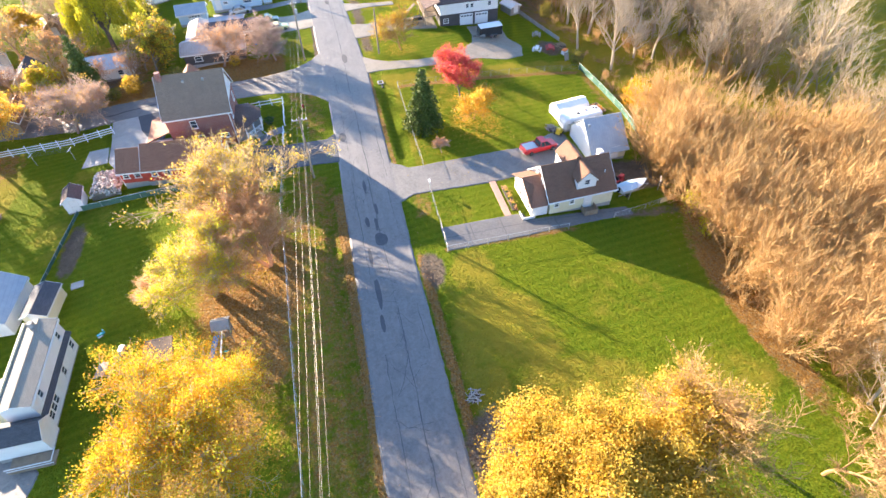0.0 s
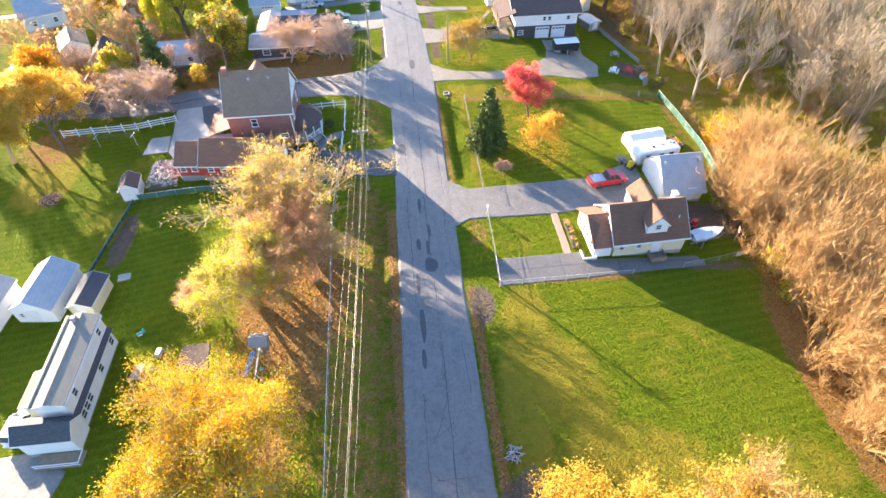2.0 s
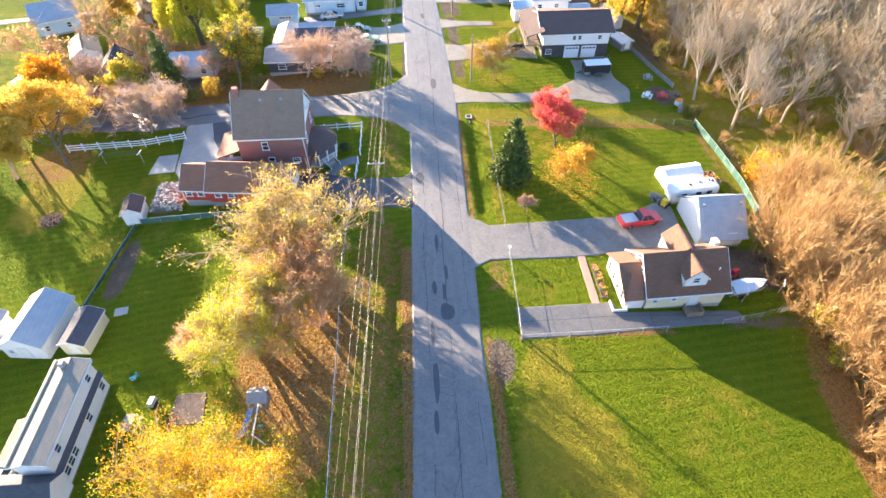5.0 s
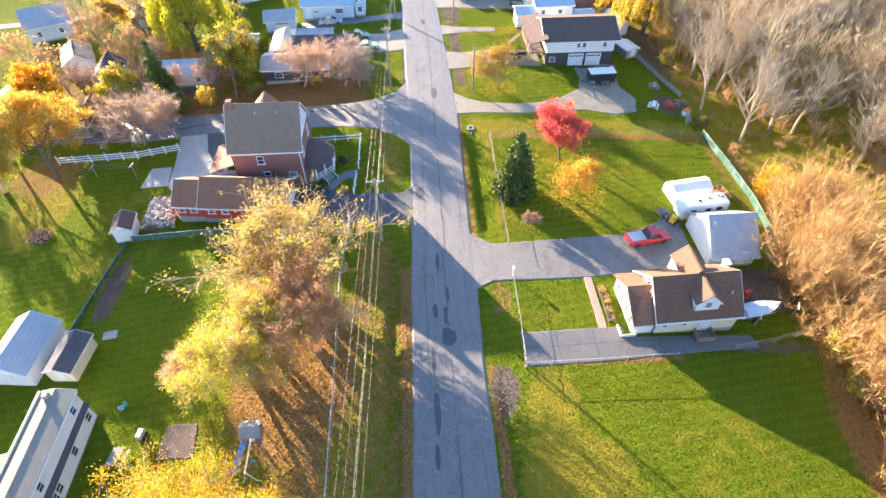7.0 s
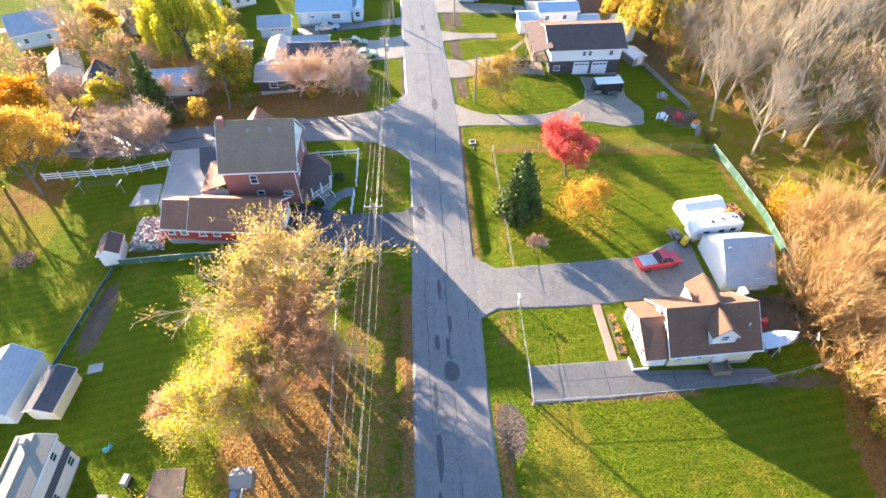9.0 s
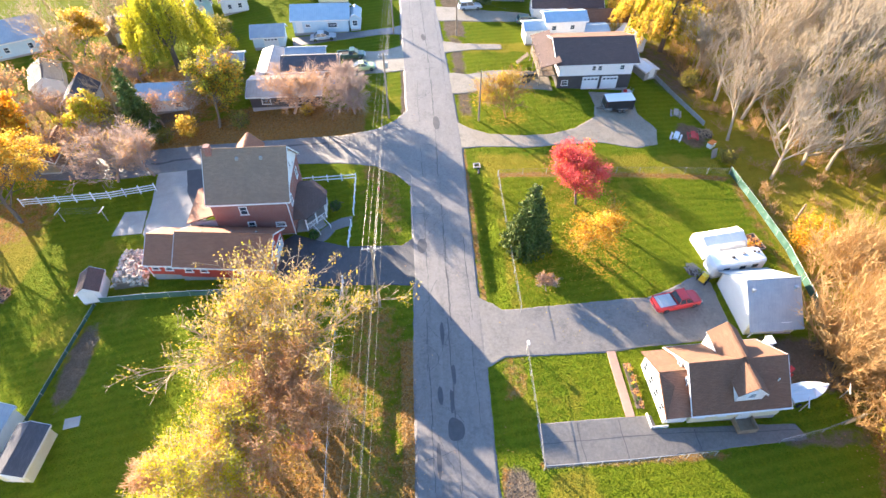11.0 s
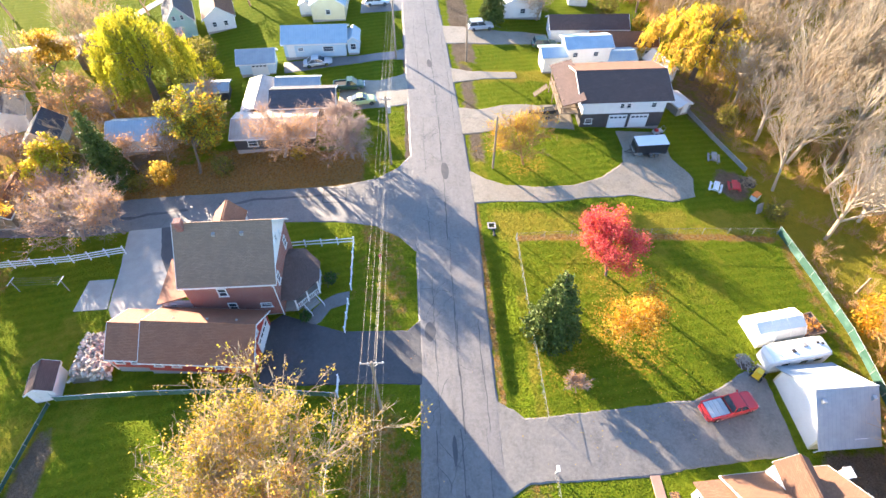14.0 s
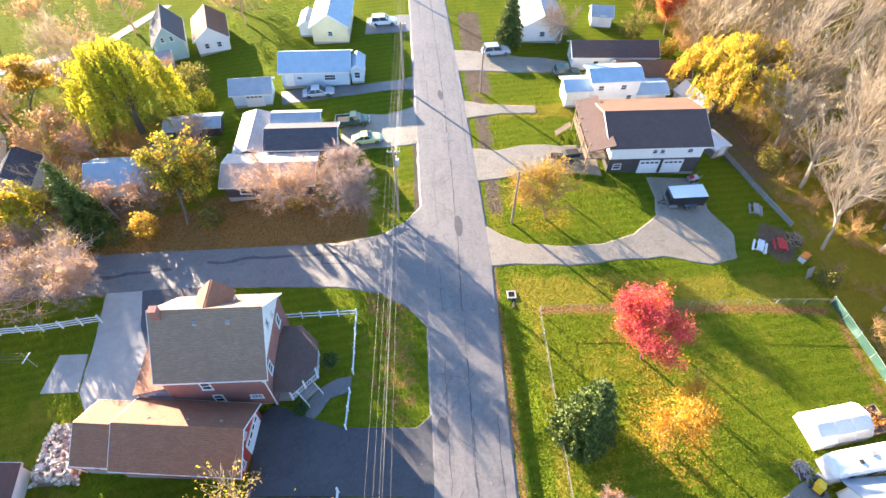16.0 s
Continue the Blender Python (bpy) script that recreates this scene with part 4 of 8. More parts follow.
def cream_house():
    x0, x1, y0, y1 = 24.75, 33.85, 49.4, 56.3
    h = house("cream_house", "cream clapboard house with brown shingle roof and two gabled dormers", x0, x1, y0, y1, 2.8, 5.8, "x", M["cream_siding"], M["roof_brown"], 2.0,
              wins=(("S", -3.6, 1.8, 0.7, 0.8), ("S", -1.4, 1.8, 0.7, 0.8), ("E", 0.5, 1.8, 0.9, 1.0)), doors=(("S", 0.9, 0.95, 2.0, M["white_wood"], False),),
              gable=M["white_siding"])
    dormer(h, 0.6, 0.0, -3.0, 2.7, 4.5, 5.75, M["white_siding"], M["roof_brown"], True)
    dormer(h, 0.5, 0.0, 3.8, 2.8, 4.7, 6.1, M["white_siding"], M["roof_brown"], False)
    window(h, 0.8, 0.9, pose(0.6, -3.0, 4.3, 0, 0, 180), M["white_wood"])
    window(h, 0.8, 1.0, pose(0.5, 3.8, 4.1), M["white_wood"])
    for u in (-0.9, 0.9):
        window(h, 0.6, 0.9, pose(-4.82, u, 4.1, 0, 0, 90), M["white_wood"])
    # sun porch at the west gable
    for q, nm in (([(-7.0, 3.1, 0.2), (-7.0, -3.3, 0.2), (-7.0, -3.3, 2.4), (-7.0, 0.0, 4.3), (-7.0, 3.1, 2.5)], "wall"), ([(-7.0, -3.3, 0.2), (-4.75, -3.3, 0.2), (-4.75, -3.3, 2.4), (-7.0, -3.3, 2.4)], "wall"), ([(-4.75, 3.1, 0.2), (-7.0, 3.1, 0.2), (-7.0, 3.1, 2.5), (-4.75, 3.1, 2.5)], "wall")):
        part(nm, MB().slab(q, 0.15), M["white_siding"], h)
    part("roof_slope", MB().slab([(-7.35, 3.5, 2.42), (-7.35, 0, 4.46), (-4.6, 0, 4.46), (-4.6, 3.5, 2.42)][::-1], 0.12), M["roof_brown"], h)
    part("roof_slope", MB().slab([(-7.35, -3.7, 2.3), (-6.1, -1.2, 3.9), (-7.35, 0, 4.46)][::-1], 0.12), M["roof_brown"], h)
    part("roof_slope", MB().slab([(-7.35, -3.7, 2.3), (-4.6, -3.7, 2.3), (-4.6, 0, 4.46), (-7.35, 0, 4.46)], 0.11), M["roof_rust"], h)
    part("foundation", MB().box(-5.85, -0.2, -0.2, 2.3, 6.7, 0.8), M["stone"], h)
    for u in (-2.2, -0.7, 0.7, 2.2):
        window(h, 0.75, 1.3, pose(-7.0, u, 1.65, 0, 0, 90), M["white_wood"])
    for u in (-0.45, 0.45):
        window(h, 0.55, 0.7, pose(-7.0, u, 3.1, 0, 0, 90), M["white_wood"])
    # low white entrance block and steps
    part("porch_rail", MB().box(-7.5, -3.7, 0.45, 1.7, 0.1, 0.9).box(-8.3, -3.0, 0.45, 0.1, 1.5, 0.9).box(-7.35, -3.0, 0.05, 1.7, 1.5, 0.3), M["white_wood"], h)
    part("stoop", MB().box(1.0, -4.2, 0.12, 1.9, 1.4, 0.12).box(0.1, -4.2, 0.4, 0.08, 1.4, 0.8).box(1.9, -4.2, 0.4, 0.08, 1.4, 0.8).box(1.0, -4.85, 0.4, 1.9, 0.08, 0.8).box(1.0, -4.2, -0.2, 1.7, 1.2, 0.5), M["wood"], h)
    part("chimney", MB().box(5.2, 2.6, 2.0, 0.55, 0.75, 4.6).box(5.2, 2.6, 4.35, 0.7, 0.9, 0.15), M["white_wood"], h)
    part("roof_vent", MB().tube([(3.7, -1.8, 4.2), (3.7, -1.8, 4.75)], 0.07, 8), M["white_wood"], h)
    part("gutter", MB().box(0, -3.86, 2.56, 10.0, 0.14, 0.12), M["white_wood"], h)
    return h


def barn():
    h = thing("barn", "cream barn with a steep pale metal roof and flared eaves", "barn", 38.0, 62.9, 1.0)
    w, d = 5.8, 7.2
    part("foundation", MB().box(0, 0, -0.25, w - 0.1, d - 0.1, 1.0), M["stone"], h)
    prof = [(-4.35, 1.75), (-3.6, 2.3), (-2.15, 3.6), (0, 5.4), (2.15, 3.6), (3.6, 2.3), (4.35, 1.75)]
    for s in (-1, 1):
        y = s * d / 2
        part("wall", MB().slab([(-s * -w / 2, y, 0.2), (-s * w / 2, y, 0.2), (-s * w / 2, y, 2.3), (-s * -w / 2, y, 2.3)], 0.2), M["cream_siding"], h)
        x = s * w / 2
        ring = [(x, -s * 3.5, 0.2), (x, s * 3.5, 0.2)] + [(x, s * 3.4, 2.3), (x, s * 2.1, 3.5), (x, 0, 5.3), (x, -s * 2.1, 3.5), (x, -s * 3.4, 2.3)]
        # west wall whiter than the cream others: low sun put into its colour
        part("wall", MB().slab(ring, 0.2), M["white_siding"] if s < 0 else M["cream_siding"], h)
    for i, (a, b) in enumerate(zip(prof, prof[1:])):
        part("roof_slope", MB().slab([(-3.05, a[0], a[1] + 0.1), (3.05, a[0], a[1] + 0.1), (3.05, b[0], b[1] + 0.1), (-3.05, b[0], b[1] + 0.1)], 0.09), M["roof_metal"], h)
    part("ridge_cap", MB().tube([(-3.05, 0, 5.5), (3.05, 0, 5.5)], 0.1, 6), M["roof_metal"], h)
    for x in (-2.4, 2.4):
        part("roof_vent", MB().box(x, -0.9, 4.9, 0.35, 0.35, 0.45), M["steel"], h)
    door(h, 1.0, 2.05, pose(1.1, -d / 2, 0.2, 0, 0, 180), M["white_wood"])
    part("downpipe", MB().tube([(-2.5, -4.2, 1.9), (-2.5, -3.9, 0.1)], 0.06, 6), M["white_wood"], h)


def brick_house():
    x0, x1, y0, y1 = -25.2, -15.9, 76.8, 85.4
    w, d = x1 - x0, y1 - y0
    wins = (("S", -0.9, 4.75, 0.95, 1.3), ("S", -0.5, 2.1, 0.95, 1.4), ("S", 3.0, 2.2, 1.2, 0.7), ("E", -2.8, 4.9, 0.9, 1.4), ("E", 2.2, 4.9, 0.9, 1.4), ("W", 2.2, 4.9, 0.9, 1.4))
    h = house("brick_house", "two-storey red brick house with weathered grey-brown shingle roof", x0, x1, y0, y1, 6.3, 10.7, "x", M["brick"], M["roof_grey"], wins=wins, gable=M["white_siding"], over=0.3)
    dormer(h, -0.2, 0.0, 3.2, 3.0, 8.8, 10.4, M["white_siding"], M["roof_rust"], False)
    window(h, 0.7, 1.0, pose(w / 2 + 0.03, 0, 8.1, 0, 0, -90), M["white_wood"])
    window(h, 0.5, 0.6, pose(w / 2 + 0.03, 1.5, 7.2, 0, 0, -90), M["white_wood"])
    for u in (-0.9, 1.9):
        part("roof_vent", MB().box(u, -0.9, 9.95, 0.35, 0.35, 0.35), M["grey_wood"], h)
    part("chimney", MB().box(-4.1, -0.3, 10.9, 0.7, 0.7, 1.3), M["brick"], h)
    part("downpipe", MB().tube([(4.5, -4.65, 5.8), (4.5, -4.4, 5.4), (4.5, -4.38, 0.1)], 0.07, 6), M["white_wood"], h)
    # wrap-around porch on the east
    ring = [(4.68, -4.2), (6.1, -4.2), (8.3, -2.0), (8.2, 0.4), (6.3, 2.5), (4.68, 2.5)]
    part("porch_deck", MB().slab([(x, y, 0.75) for x, y in ring], 0.2), M["grey_wood"], h)
    part("foundation", MB().slab([(x * 0.985, y * 0.96, 0.55) for x, y in ring], 1.2), M["stone"], h)
    top = [(x + (0.25 if x > 6 else 0), y + (-0.25 if y < -2 else 0.25), 2.95) for x, y in ring]
    roof = MB()
    inner = [(4.68, -2.5, 3.7), (4.68, 1.2, 3.7)]
    for i in range(5):
        a, b = top[i], top[i + 1]
        if i == 0:
            q = [a, b, inner[0]]
        elif i == 4:
            q = [a, b, inner[1]]
        elif i == 1:
            q = [a, b, inner[0]]
        elif i == 3:
            q = [a, b, inner[1]]
        else:
            q = [a, b, inner[1], inner[0]]
        roof.slab(q, 0.12)
    part("porch_roof", roof, M["roof_dark"], h)
    for (ax, ay), (bx, by) in zip(ring[1:], ring[2:-1]):
        for t in (0.0, 0.5):
            part("porch_post", MB().box(ax + (bx - ax) * t, ay + (by - ay) * t, 1.8, 0.14, 0.14, 2.2), M["white_wood"], h)
    for a, b in zip(ring, ring[1:]):
        if a == ring[0]:
            continue
        mid = Vector(((a[0] + b[0]) / 2, (a[1] + b[1]) / 2, 0))
        L, ang = math.hypot(b[0] - a[0], b[1] - a[1]), math.degrees(math.atan2(b[1] - a[1], b[0] - a[0]))
        r = MB().box(mid.x, mid.y, 1.65, L, 0.08, 0.08, ang).box(mid.x, mid.y, 0.95, L, 0.06, 0.06, ang)
        n = int(L / 0.22)
        for i in range(n):
            t = (i + 0.5) / n
            r.box(a[0] + (b[0] - a[0]) * t, a[1] + (b[1] - a[1]) * t, 1.3, 0.05, 0.05, 0.66)
        part("railing", r, M["white_wood"], h)
    st = MB()
    for i in range(4):
        st.box(7.35 + i * 0.26, -3.35 - i * 0.26, 0.62 - i * 0.19, 1.7, 0.38, 0.19, 45)
    part("steps", st, M["grey_wood"], h)
    for s in (-1, 1):
        part("stair_rail", MB().tube([(7.1 + s * 0.6, -3.1 + s * 0.6, 1.6), (8.3 + s * 0.6, -4.3 + s * 0.6, 0.9)], 0.05, 5).tube([(8.3 + s * 0.6, -4.3 + s * 0.6, 0.9), (8.3 + s * 0.6, -4.3 + s * 0.6, -0.1)], 0.05, 5), M["white_wood"], h)
    # west wing with a low white wall
    part("wall", MB().slab([(-8.2, -3.7, 0.1), (-4.67, -3.7, 0.1), (-4.67, -3.7, 2.6), (-8.2, -3.7, 2.6)], 0.2), M["pink_siding"], h)
    part("wall", MB().slab([(-8.2, 2.0, 0.1), (-8.2, -3.7, 0.1), (-8.2, -3.7, 2.6), (-8.2, 2.0, 2.6)], 0.2), M["white_siding"], h)
    part("wall", MB().slab([(-4.67, 2.0, 0.1), (-8.2, 2.0, 0.1), (-8.2, 2.0, 2.6), (-4.67, 2.0, 2.6)], 0.2), M["white_siding"], h)
    part("roof_slope", MB().slab([(-8.5, -3.95, 2.62), (-4.67, -3.95, 3.9), (-4.67, 2.3, 3.9), (-8.5, 2.3, 2.62)], 0.12), M["roof_rust"], h)
    window(h, 0.8, 0.7, pose(-7.0, -3.7, 1.8, 0, 0, 180), M["white_wood"])
    part("bulkhead", MB().slab([(-4.4, -4.35, 0.5), (-4.4, -5.1, 0.1), (-2.9, -5.1, 0.1), (-2.9, -4.35, 0.5)], 0.3), M["grey_wood"], h)
    return h


def red_garage():
    h = house("garage", "long red garage with rust-brown shingle roof and white doors", -28.6, -17.7, 70.2, 76.2, 2.6, 4.8, "x", M["red_siding"], M["roof_rust"], -5.5, category="garage",
              wins=(("S", -4.2, 1.7, 0.9, 0.8), ("S", -2.4, 1.7, 0.9, 0.8), ("S", 2.0, 1.7, 0.9, 0.8), ("E", -2.0, 1.8, 0.7, 0.9), ("E", 0.0, 3.5, 0.6, 0.5)),
              doors=(("E", 0.9, 2.9, 2.2, M["white_wood"], True),), over=0.35)
    shell(h, 3.6, 5.5, 2.4, 4.3, "x", M["red_siding"], M["roof_rust"], off=(-7.3, 0.0), over=0.3)
    for u in (-8.3, -6.7):
        window(h, 0.9, 0.8, pose(u, -2.75, 1.6, 0, 0, 180), M["white_wood"])
    part("downpipe", MB().tube([(-9.0, -3.1, 2.2), (-9.0, -2.85, 0.0)], 0.06, 6), M["white_wood"], h)
    for u in (-3, 0.5, 3.5):
        part("rafter_board", MB().box(u, 0.8, 4.4, 0.2, 0.2, 0.12), M["grey_wood"], h)


def gable_shed(name, label, x, y, w, d, eave, ridge, axis, walls, roof, rz=0.0, dside="S", wins=(), **kw):
    return house(name, label, x - w / 2, x + w / 2, y - d / 2, y + d / 2, eave, ridge, axis, walls, roof, rz, wins=wins, doors=((dside, 0.1, 0.9, 1.8, M["white_wood"], False),), category="shed", over=0.18, foot=0.12, **kw)


def north_house():
    x0, x1, y0, y1 = 23.7, 35.9, 107.9, 117.0
    h = house("two_storey_house", "two-storey house with white upper floor over dark lower floor", x0, x1, y0, y1, 5.1, 6.8, "x", M["white_siding"], M["roof_dark"],
              wins=(("S", -0.4, 3.9, 0.7, 0.9), ("S", 0.6, 3.9, 0.7, 0.9), ("S", 4.3, 3.9, 0.8, 0.9), ("E", 0, 3.9, 1.0, 1.0), ("S", -4.9, 1.4, 1.1, 0.9)),
              # dark south and browner north slope: shade and sun put into the shingles
              roof_side=(M["roof_dark"], M["roof_brown"]), over=0.7, foot=0.1)
    for q in ([(-6.13, -4.58, 0.1), (6.13, -4.58, 0.1), (6.13, -4.58, 2.6), (-6.13, -4.58, 2.6)], [(6.13, -4.58, 0.1), (6.13, 4.58, 0.1), (6.13, 4.58, 2.6), (6.13, -4.58, 2.6)], [(-6.13, 4.58, 0.1), (-6.13, -4.58, 0.1), (-6.13, -4.58, 2.6), (-6.13, 4.58, 2.6)]):
        part("wall_cladding", MB().slab(q, 0.02), M["dark_siding"], h)
    door(h, 2.5, 2.15, pose(-0.6, -4.6, 0.08, 0, 0, 180), M["white_vinyl"], True)
    door(h, 2.5, 2.15, pose(2.6, -4.6, 0.08, 0, 0, 180), M["white_vinyl"], True)
    # west balcony under a brown roof
    part("roof_slope", MB().slab([(-9.4, -5.4, 4.8), (-6.2, -5.4, 5.7), (-6.2, 5.2, 5.7), (-9.4, 5.2, 4.8)], 0.14), M["roof_dark"], h)
    part("deck", MB().box(-7.9, 0, 2.55, 2.7, 8.4, 0.18), M["wood"], h)
    for y in (-4.1, -1.4, 1.4, 4.1):
        part("post", MB().box(-9.15, y, 2.5, 0.14, 0.14, 5.0), M["wood"], h)
    r = MB().box(-9.15, 0, 3.6, 0.1, 8.3, 0.1).box(-9.15, 0, 2.9, 0.08, 8.3, 0.08).box(-7.9, -4.15, 3.6, 2.6, 0.1, 0.1)
    for i in range(28):
        r.box(-9.15, -4.0 + i * 0.296, 3.2, 0.06, 0.06, 0.8)
    part("railing", r, M["wood"], h)
    st = MB()
    for i in range(10):
        st.box(-9.9 - i * 0.28, 3.2, 2.35 - i * 0.24, 0.3, 1.1, 0.07)
    part("steps", st, M["wood"], h)
    part("paving", MB().box(-8.0, -0.4, 0.02, 3.0, 8.6, 0.16), M["concrete"], h)
    return h


def white_house_west():
    x0, x1, y0, y1 = -36.6, -33.7, 33.4, 43.6
    wins = [("E", u, 4.2, 0.8, 1.1) for u in (-3.3, 3.7)] + [("E", u, 1.6, 0.9, 1.1) for u in (-4.3, -3.4, -2.5, 0.9, 4.3)]
    h = house("white_house", "long two-storey white clapboard house with grey-brown roof", x0, x1, y0, y1, 5.1, 5.5, "y", M["white_siding"], M["roof_weathered"], wins=wins, over=0.2)
    part("pent_roof", MB().slab([(1.41, -5.1, 3.2), (1.95, -5.1, 2.85), (1.95, 5.1, 2.85), (1.41, 5.1, 3.2)], 0.1), M["roof_charcoal"], h)
    part("chimney", MB().box(-0.5, 4.5, 5.5, 0.5, 0.5, 1.2), M["stone"], h)
    shell(h, 5.0, 2.3, 2.9, 3.9, "x", M["white_siding"], M["roof_charcoal"], off=(-0.8, -6.3), over=0.25)
    part("porch_deck", MB().box(0.1, -8.3, 0.25, 4.2, 1.5, 0.2), M["wood"], h)
    part("railing", MB().box(0.1, -9.0, 1.0, 4.2, 0.08, 0.08).box(2.15, -8.3, 1.0, 0.08, 1.4, 0.08).box(0.1, -9.0, 0.6, 4.2, 0.06, 0.06), M["white_wood"], h)
    shell(h, 2.8, 3.6, 2.6, 3.1, "y", M["cream_siding"], M["roof_grey"], off=(-3.0, -1.6), over=0.2)
    part("gutter", MB().box(1.69, 0, 4.98, 0.12, 10.4, 0.12), M["white_wood"], h)
    part("paving", MB().box(-3.0, 2.9, 0.02, 2.9, 5.0, 0.18), M["soil"], h)
    part("parapet", MB().box(-1.6, 0, 5.2, 0.2, 10.5, 0.5), M["cream_siding"], h)


cream_house()
barn()
brick_house()
red_garage()
north_house()
white_house_west()
gable_shed("garden_shed", "small white shed with a dark shingle roof", -39.4, 70.3, 2.4, 3.0, 2.1, 2.9, "y", M["white_vinyl"], M["roof_dark"], 8)
gable_shed("side_garage", "white garage with a blue-grey roof behind the white house", -44.2, 51.7, 4.8, 6.8, 2.5, 4.0, "y", M["white_siding"], M["roof_metal"], -6, wins=(("S", -1.4, 1.5, 0.7, 0.7),))
gable_shed("potting_shed", "small cream shed with a glazed grey roof", -38.7, 50.4, 2.8, 4.6, 2.0, 2.6, "y", M["cream_siding"], M["roof_charcoal"], -6)
gable_shed("outbuilding", "white outbuilding with a tan roof at the lot edge", -50.6, 50.0, 4.2, 6.6, 2.6, 4.0, "y", M["white_siding"], M["roof_tan"], -6)
house("blue_house", "pale blue single-storey house with a blue-grey roof", -22.2, -11.9, 128.6, 134.0, 2.9, 4.4, "x", M["blue_siding"], M["roof_blue"],
      wins=(("S", 2.2, 1.7, 1.8, 1.0), ("S", -2.4, 1.7, 1.0, 0.6)), doors=(("S", -4.0, 1.0, 2.0, M["white_wood"], False),), shutters=False)
house("porch_annex", "small blue porch with a blue-grey roof beside the house", -11.6, -9.7, 128.9, 132.6, 2.5, 3.2, "y", M["blue_siding"], M["roof_blue"], wins=(("S", 0, 1.5, 1.0, 1.1), ("E", 0, 1.5, 1.8, 1.1)), category="annex", over=0.2)
house("blue_garage", "pale blue garage with a metal roof", -29.2, -23.6, 124.8, 128.4, 2.5, 3.7, "x", M["blue_siding"], M["roof_metal"], 3, doors=(("S", 0.4, 2.4, 2.0, M["white_wood"], True),), category="garage")
house("cream_gable_house", "cream gabled house with a blue-grey roof", -18.6, -12.6, 140.9, 150.0, 3.2, 5.2, "y", M["cream_siding"], M["roof_blue"], -2, wins=(("S", 0, 1.8, 0.9, 0.9), ("E", 0, 1.8, 0.9, 1.0), ("E", 3, 1.8, 0.9, 1.0)))
house("lean_to", "white lean-to beside the cream gabled house", -21.2, -18.8, 143.5, 148.0, 2.2, 2.9, "y", M["white_siding"], M["roof_metal"], -2, category="annex", over=0.2)
house("green_house", "pale green gambrel-like house with a dark roof", -46.2, -41.4, 140.2, 147.6, 3.6, 6.4, "y", M["green_siding"], M["roof_charcoal"], 18, wins=(("S", -0.7, 4.2, 0.6, 0.9), ("S", 0.7, 4.2, 0.6, 0.9), ("S", -1.2, 1.6, 0.8, 1.0)))
house("porch_annex", "pale green porch with a pale metal roof", -46.9, -42.4, 137.6, 139.6, 2.2, 2.8, "x", M["green_siding"], M["roof_metal"], 18, category="annex", over=0.2)
house("white_cottage", "white cottage with a brown roof among trees", -39.4, -34.2, 141.2, 148.6, 2.9, 4.8, "y", M["white_siding"], M["roof_brown"], 16, wins=(("S", -1.0, 1.6, 0.8, 1.0), ("S", 1.0, 1.6, 0.8, 1.0)))
house("low_house", "low brown house with weathered tan sheet roof", -26.2, -15.2, 104.9, 110.3, 2.6, 3.5, "x", M["dark_siding"], M["roof_tan"], wins=(("S", -3, 1.5, 1.4, 1.0), ("S", 2, 1.5, 1.4, 1.0)), over=0.45)
house("dark_annex", "dark annex with a charcoal roof and one white window", -21.8, -12.6, 110.9, 116.0, 2.8, 4.0, "x", M["dark_siding"], M["roof_charcoal"], wins=(("S", 3.6, 1.8, 1.0, 0.8), ("E", 0, 1.6, 1.0, 0.9)), category="annex", over=0.25)
house("side_wing", "low wing with weathered tan sheet roof", -26.0, -22.4, 111.2, 119.2, 2.6, 3.2, "y", M["dark_siding"], M["roof_tan"], category="annex", over=0.3)
house("back_shed", "long shed with pale metal roof", -21.8, -15.4, 116.8, 119.4, 2.5, 3.1, "x", M["white_siding"], M["roof_metal"], category="shed", over=0.25)
house("grey_house", "grey house with a pale blue roof behind trees", -45.0, -36.8, 107.6, 112.6, 2.6, 4.0, "x", M["white_siding"], M["roof_blue"], 2, wins=(("S", -2, 1.5, 1.0, 1.0), ("S", 2, 1.5, 1.0, 1.0)))
for _x, _l, _m in ((-36.0, "open dark shelter with a tan roof", "roof_tan"), (-32.0, "open dark shelter with a pale roof", "roof_metal")):
    house("wood_shelter", _l, _x - 1.8, _x + 1.8, 118.6, 121.4, 1.9, 2.4, "x", M["dark_siding"], M[_m], 4, category="shelter", over=0.3, foot=0.1)
gable_shed("far_shed", "weathered brown shed by the far path", -57.0, 133.6, 3.6, 4.0, 2.4, 3.8, "y", M["wood"], M["roof_dark"], 20)
gable_shed("far_garage", "grey garage with a dark roof at the far yard", -63.5, 117.0, 5.0, 7.0, 2.5, 3.9, "y", M["white_siding"], M["roof_charcoal"], 25)
house("far_blue_house", "pale blue house at the far edge of the village", -79, -71, 128.0, 136.0, 3.2, 5.4, "x", M["blue_siding"], M["roof_metal"], 25, wins=(("S", -2, 1.7, 0.9, 1.1), ("S", 2, 1.7, 0.9, 1.1)))
house("far_white_house", "white house with a grey roof among bare trees", -70, -62, 98.0, 105.0, 3.0, 5.0, "y", M["white_siding"], M["roof_grey"], 12, wins=(("S", -2, 1.7, 0.9, 1.1), ("E", 2, 1.7, 0.9, 1.1)))
house("small_white_house", "small white gabled house beside orange trees", -57.5, -53.0, 108.0, 113.5, 2.7, 4.6, "y", M["white_siding"], M["roof_charcoal"], 8, wins=(("S", 0, 3.2, 0.7, 0.8), ("S", -1.1, 1.5, 0.8, 1.0)))
